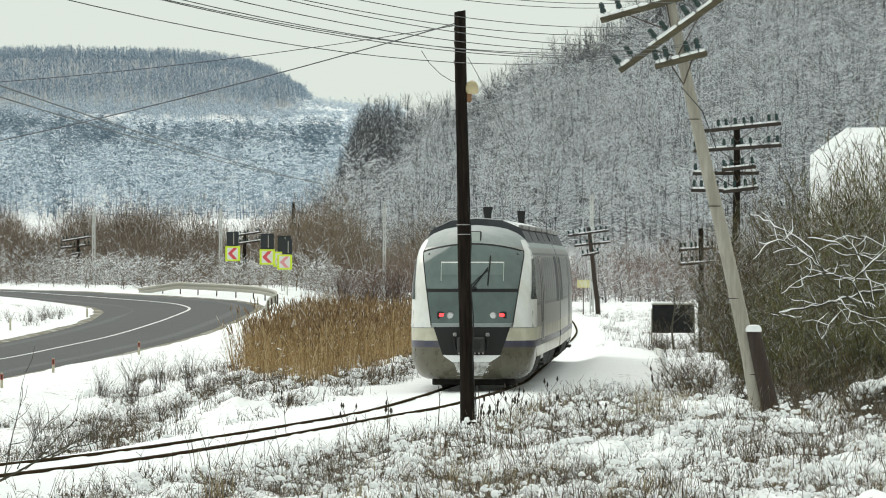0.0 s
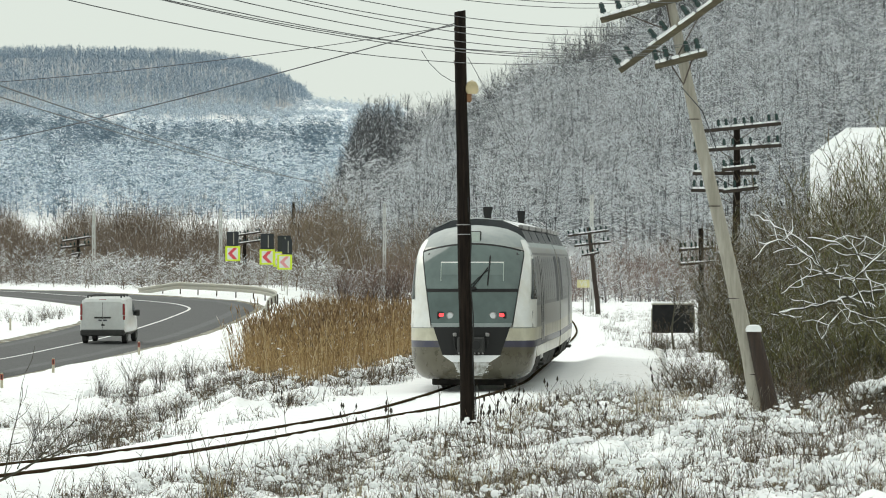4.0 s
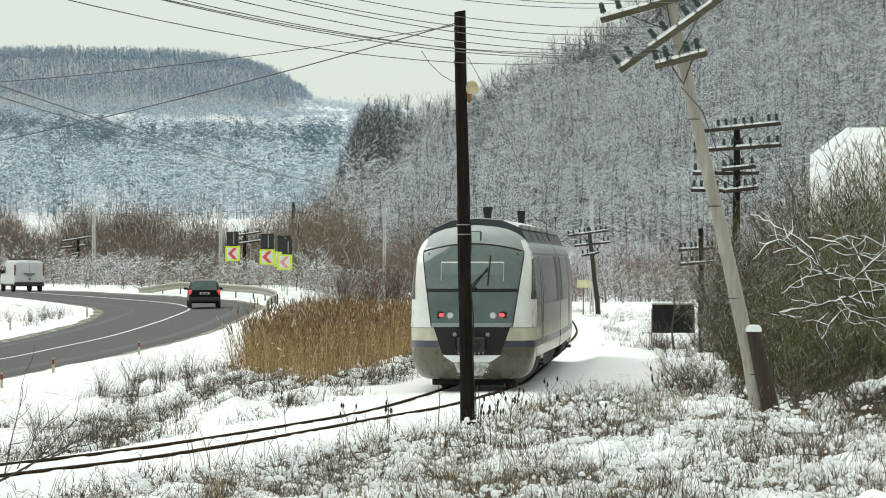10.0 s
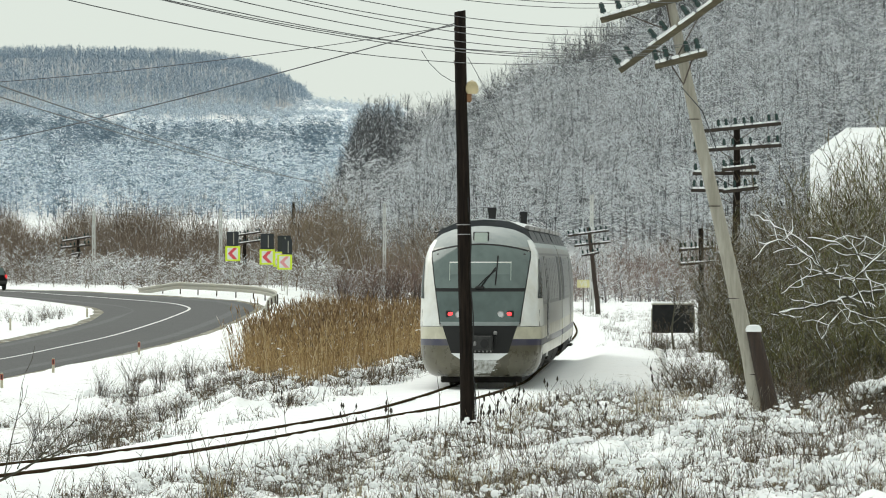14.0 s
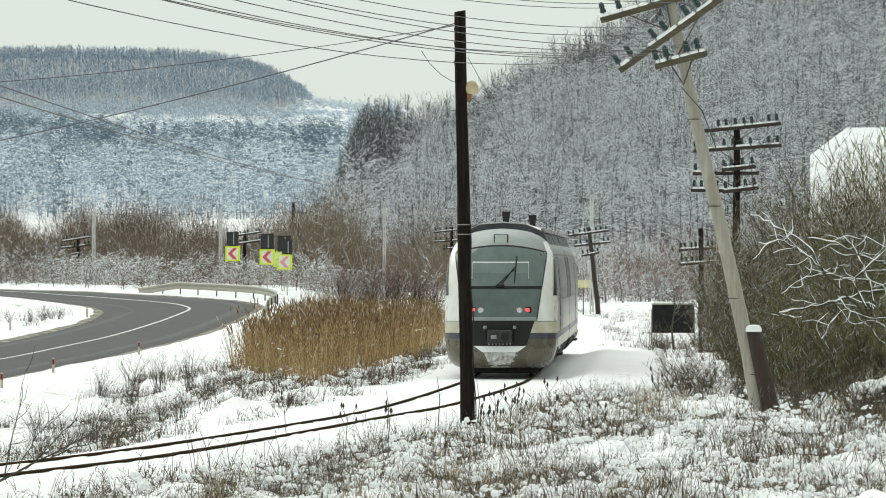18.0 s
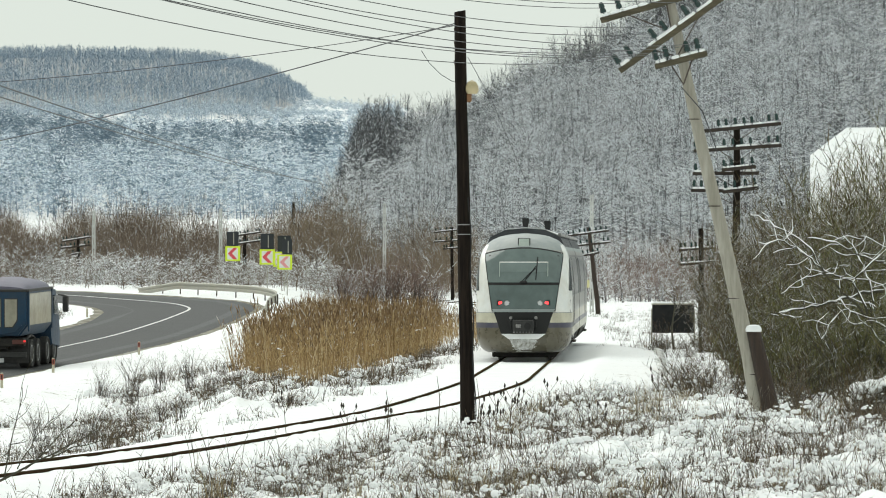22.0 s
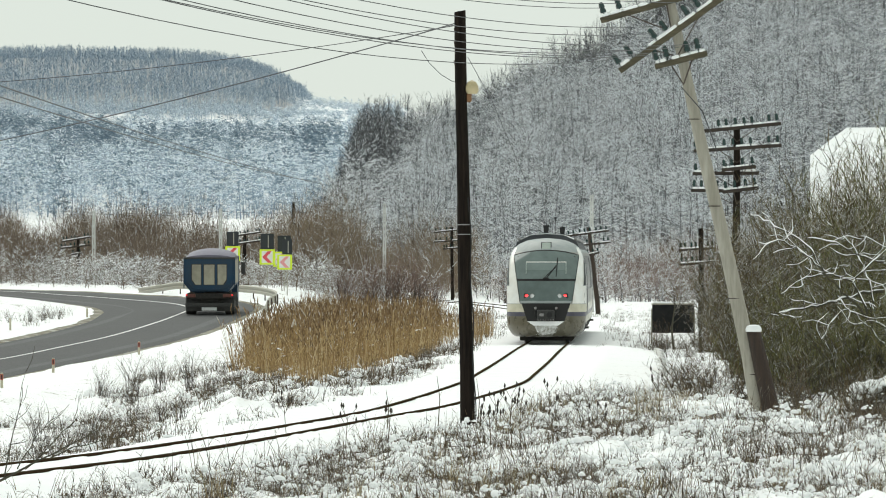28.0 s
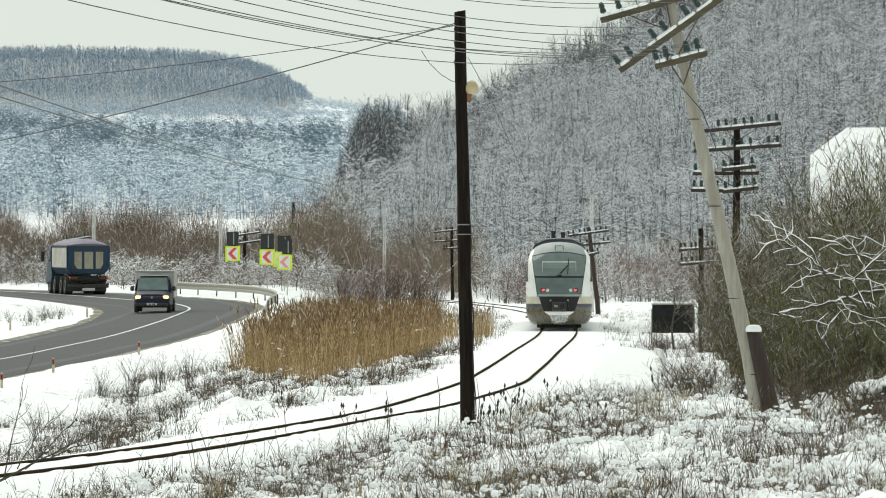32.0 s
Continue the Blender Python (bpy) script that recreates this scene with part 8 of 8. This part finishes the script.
def tipper_truck():
    v = thing("tipper_truck", "dark blue four-axle tipper truck under a tarpaulin", "truck")
    zb, zt = 1.18, 2.84
    side = [(-0.95, zb), (0.95, zb), (1.25, zb + 0.38), (1.25, zt), (-1.25, zt), (-1.25, zb + 0.38)]
    tub = part("tipper_tub", Mesh().prism(side, 1, 0.10, 5.3), TRUCK_BLUE, v, "dark blue tipping body")
    gate = [(-0.90, zb + 0.04), (0.90, zb + 0.04), (1.20, zb + 0.42), (1.20, zt - 0.03), (-1.20, zt - 0.03), (-1.20, zb + 0.42)]
    tg = part("tailgate", Mesh().prism(gate, 1, 0.0, 0.10), TRUCK_BLUE, tub, "blue tailgate")
    for x0, x1, l, r in ((-0.86, -0.42, 0.25, 0), (-0.26, 0.26, 0, 0), (0.42, 0.86, 0, 0.25)):
        lo = zb + 0.34
        pts = [(x0 + l * 0.7, lo), (x1 - r * 0.7, lo), (x1, lo + r), (x1, zt - 0.32), (x0, zt - 0.32), (x0, lo + l)]
        part("gate_panel", Mesh().prism(pts, 1, -0.012, 0.02), TRUCK_CREAM, tg, "cream gate panel")
        part("panel_rim", Mesh().prism([(x * 1.0 + (0.035 if x > (x0 + x1) / 2 else -0.035), z + (0.035 if z > 2 else -0.035)) for x, z in pts], 1, -0.005, 0.02), BLACK_TRIM, tg)
    part("gate_rib", Mesh().tube([(-1.1, -0.03, zb + 0.5), (-0.8, -0.03, zb + 0.16), (-0.4, -0.03, zb + 0.1), (0.4, -0.03, zb + 0.1), (0.8, -0.03, zb + 0.16), (1.1, -0.03, zb + 0.5)], 0.03, 6), TRUCK_BLUE, tg)
    part("top_rail", Mesh().box((0, 0.05, zt), (2.54, 0.14, 0.10), 0.02).box((-1.25, 2.7, zt), (0.10, 5.2, 0.10), 0.02).box((1.25, 2.7, zt), (0.10, 5.2, 0.10), 0.02), BLACK_TRIM, tub)
    for sx in (-1, 1):
        part("side_panel", Mesh().box((sx * 1.255, 2.7, 2.15), (0.03, 4.6, 1.15), 0.01), TRUCK_CREAM, tub, "cream side panel")
        for y in (0.2, 5.15):
            part("side_rib", Mesh().box((sx * 1.27, y, 2.1), (0.05, 0.12, 1.5), 0.01), TRUCK_BLUE, tub)
    arch = [(1.2 * math.cos(a), zt + 0.03 + 0.42 * math.sin(a)) for a in np.linspace(0, math.pi, 13)]
    part("tarpaulin", Mesh().loft([[(x * k, y, zt + (z - zt) * h) for x, z in arch] for y, k, h in ((0.12, 0.98, 0.35), (0.5, 1.0, 0.75), (2.0, 1.0, 1.0), (3.6, 1.0, 1.0), (5.0, 1.0, 0.85), (5.3, 0.98, 0.4))]), TARP, v, "violet-grey arched tarpaulin", smooth=True)
    part("chassis", Mesh().box((0, 3.7, 0.86), (0.95, 7.0, 0.34), 0.03).box((0, 0.35, 0.95), (2.2, 0.5, 0.30), 0.03), UNDER, v, "dark chassis")
    part("under_bar", Mesh().box((0, 0.05, 0.50), (2.4, 0.10, 0.20), 0.02), BLACK_TRIM, v, "black underrun bar")
    part("mud_flap", Mesh().box((0, 0.62, 0.60), (2.36, 0.03, 0.85), 0.01), BLACK_TRIM, v, "black rubber mud flap")
    part("plate_frame", Mesh().box((0, 0.0, 0.30), (0.75, 0.03, 0.16), 0.01), PLATE, v)
    for sx in (-1, 1):
        part("tail_lamp", Mesh().box((sx * 0.93, 0.06, 0.97), (0.50, 0.08, 0.17), 0.02), LENS_DULL, v, "wide dirty red tail lamp")
        part("lamp_lit", Mesh().box((sx * 1.14, 0.02, 1.0), (0.08, 0.02, 0.07), 0.01), BRAKE, v)
        for y in (1.3, 2.62):
            for o in (0.92, 1.12):
                road_wheel(v, sx * (o - 0.03), y, 0.52, 0.26)
        for y in (4.75, 6.2):
            road_wheel(v, sx * 1.04, y, 0.52, 0.32)
        part("mudguard", Mesh().tube([(sx * 1.0, 2.03 + 1.35 * math.cos(a), 0.55 + 0.62 * math.sin(a)) for a in np.linspace(0.05, math.pi - 0.05, 9)], 0.05, 5), BLACK_TRIM, v)
    cab = part("cab", hull([(5.45, 0.9, 1.9, 2.75, 1.18, 1.12), (5.6, 0.6, 1.9, 2.85, 1.2, 1.15), (6.95, 0.5, 1.8, 2.82, 1.2, 1.1), (7.35, 0.45, 1.7, 2.2, 1.18, 1.05), (7.5, 0.5, 1.2, 1.6, 1.12, 0.98)]), TRUCK_BLUE, v, "dark blue cab", smooth=True)
    for sx in (-1, 1):
        part("cab_glass", quad([(sx * 1.19, 6.0, 1.85), (sx * 1.19, 7.05, 1.8), (sx * 1.14, 6.85, 2.5), (sx * 1.15, 6.0, 2.55)], 0.02, (sx, 0, 0)), VEH_GLASS, cab)
        part("mirror", Mesh().box((sx * 1.44, 7.15, 2.2), (0.22, 0.16, 0.62), 0.04), BLACK_TRIM, cab)
        part("mirror_arm", Mesh().tube([(sx * 1.15, 7.1, 2.55), (sx * 1.44, 7.15, 2.5)], 0.025, 6), BLACK_TRIM, cab)
    return v


def box_pickup():
    """A cab van with a low box body; its front bumper stands at the origin and it drives towards -y."""
    v = thing("box_van", "dark blue van with a pale box body and lit headlamps", "van")
    part("body", hull([(0.0, 0.36, 0.62, 0.74, 0.80, 0.66), (0.12, 0.28, 0.80, 0.96, 0.90, 0.76), (0.75, 0.28, 1.02, 1.14, 0.94, 0.80), (1.45, 0.28, 1.06, 1.82, 0.95, 0.76), (1.8, 0.28, 1.06, 1.88, 0.95, 0.78), (2.35, 0.28, 1.06, 1.86, 0.95, 0.78)]), CAR_NAVY, v, "dark blue cab", smooth=True)
    part("windscreen", quad([(-0.78, 0.78, 1.16), (0.78, 0.78, 1.16), (0.68, 1.42, 1.78), (-0.68, 1.42, 1.78)], 0.02, (0, -0.7, 0.7)), REAR_GLASS, v)
    part("roof_edge", Mesh().box((0, 1.62, 1.885), (1.46, 0.4, 0.04), 0.015), BOX_GREY, v, "snowy pale roof edge")
    part("load_box", Mesh().box((0, 3.75, 1.42), (2.02, 2.7, 1.36), 0.03), BOX_GREY, v, "pale box body")
    part("box_rim", Mesh().box((0, 2.39, 2.08), (2.06, 0.06, 0.07), 0.01), STEEL, v)
    part("chassis", Mesh().box((0, 3.4, 0.55), (1.5, 3.4, 0.3), 0.03), UNDER, v)
    part("grille", Mesh().box((0, 0.045, 0.80), (0.95, 0.10, 0.12), 0.02), BLACK_TRIM, v)
    part("badge", disc((0, -0.02, 0.80), 0.075, 0.04), STEEL, v)
    part("bumper", Mesh().box((0, 0.05, 0.44), (1.72, 0.16, 0.24), 0.06), BLACK_TRIM, v)
    plate_part(v, -0.045, 0.46, True)
    for sx in (-1, 1):
        part("headlamp", Mesh().box((sx * 0.70, 0.10, 0.80), (0.30, 0.16, 0.19), 0.05), HEADLIGHT, v, "lit warm headlamp")
        part("mirror", Mesh().box((sx * 1.06, 1.05, 1.24), (0.20, 0.12, 0.24), 0.04), BLACK_TRIM, v)
        side_glass(v, [(0.945, 1.15, 1.12), (0.945, 2.2, 1.12), (0.80, 2.15, 1.72), (0.80, 1.55, 1.72)], sx)
        for y in (0.95, 4.0):
            road_wheel(v, sx * 0.84, y, 0.33, 0.21)
    return v


van, car, truck, pickup = white_van(), black_car(), tipper_truck(), box_pickup()


def drive(times, ways, lane, length, back=False):
    """Poses along the road: ways are metres along the centre line of the bumper that faces the camera."""
    rows = []
    lift = Vector((0, 0, 0.018))
    for t, s, o, o2 in zip(times, ways, lane, lane[2:] + lane[-2:]):
        a, b = road_point(s, o)[0], road_point(s + length, (o + o2) / 2)[0]
        m = between(a + lift, b + lift)
        rows.append((t, m))
    return rows


def smooth_ways(knots, step):
    """Even samples of a smooth run through (time, way) knots, from the clip's start to its end."""
    k = np.array(knots, float)
    tt = np.append(np.arange(0, 32.0, step), 32.0)
    out = []
    slope = np.gradient(k[:, 1], k[:, 0])
    for t in tt:
        if t <= k[0, 0]:
            out.append(k[0, 1] + (t - k[0, 0]) * slope[0])
        elif t >= k[-1, 0]:
            out.append(k[-1, 1] + (t - k[-1, 0]) * slope[-1])
        else:
            i = int(np.searchsorted(k[:, 0], t)) - 1
            h = k[i + 1, 0] - k[i, 0]
            u = (t - k[i, 0]) / h
            out.append((2 * u ** 3 - 3 * u ** 2 + 1) * k[i, 1] + (u ** 3 - 2 * u ** 2 + u) * h * slope[i] + (-2 * u ** 3 + 3 * u ** 2) * k[i + 1, 1] + (u ** 3 - u ** 2) * h * slope[i + 1])
    return tt, out


def motions():
    """All that moves: the railcar draws away from rest; four vehicles pass on the road."""
    start = float(np.interp(133.7, TRACK[:, 1], TRACK_LEN))
    tt, gone = smooth_ways([(0, 0), (9.5, 0), (10.5, 0.05), (12, 0.7), (13, 1.5), (14, 2.8), (14.5, 3.6), (15.5, 5.6), (16.5, 8.1), (17, 9.6), (18, 14.5), (19, 20.3), (20, 26.4), (21, 32.8), (22, 39.5), (23, 46.6), (24, 53.2), (25, 59.2), (26.3, 66.2), (27.5, 72.8), (28, 75.8), (30, 93.8), (32, 116.8)], 0.5)
    rows, front = railcar_rows(tt, [start + q for q in gone])
    walk(railcar, rows)
    walk(front_car, front)
    edge = (2.0, ROAD_LEN[-1] - 12)
    # time, way along the road, place across it
    for ob, knots, length in (
            (van, [(2.0, 106, 1.0), (2.5, 115, 1.0), (3.0, 123.6, 1.0), (3.5, 131.8, 1.1), (5.5, 166, 1.1), (6.0, 176.5, 1.0), (6.5, 187.5, 0.5), (7.0, 199, 0.0), (7.5, 209.5, -0.3), (8.0, 218.5, -0.4), (8.5, 227.5, 0.2), (9.0, 237, 0.9), (10.0, 257.5, 0.7)], 4.5),
            (car, [(5.5, 123, 1.5), (6.0, 130, 1.6), (7.0, 145.5, 1.55), (8.0, 163.5, 1.5), (9.0, 182.5, 1.5), (10.0, 202, 0.8), (11.0, 217.5, 0.6), (12.0, 232.5, 1.3), (13.0, 249.3, 1.0), (13.5, 259, 0.8)], 4.0),
            (truck, [(21.0, 97, 1.7), (22.0, 108.5, 1.7), (23.0, 120, 1.7), (24.0, 132.4, 1.55), (25.0, 144.5, 1.55), (25.5, 151, 1.5), (27.5, 181, 1.75), (28.0, 188.5, 1.7), (28.5, 195.8, 1.5), (29.0, 203.3, 1.3), (29.5, 211, 1.35), (30.0, 217.8, 1.6), (30.5, 223.7, 1.7), (31.0, 229.3, 1.6), (31.5, 235.6, 1.6), (32.0, 242.3, 1.4)], 7.5),
            (pickup, [(28.5, 256.5, -1.0), (29.0, 247.5, -1.2), (29.5, 239.4, -1.4), (30.0, 231.7, -1.6), (30.5, 223.6, -2.2), (31.0, 214.5, -2.6), (31.5, 204.6, -2.4), (32.0, 195, -1.6)], 4.5)):
        tt, ways = smooth_ways([k[:2] for k in knots], 0.25)
        lane = [float(np.interp(t, [k[0] for k in knots], [k[2] for k in knots])) for t in tt]
        walk(ob, drive(tt, np.clip(ways, *edge), lane, length))


motions()
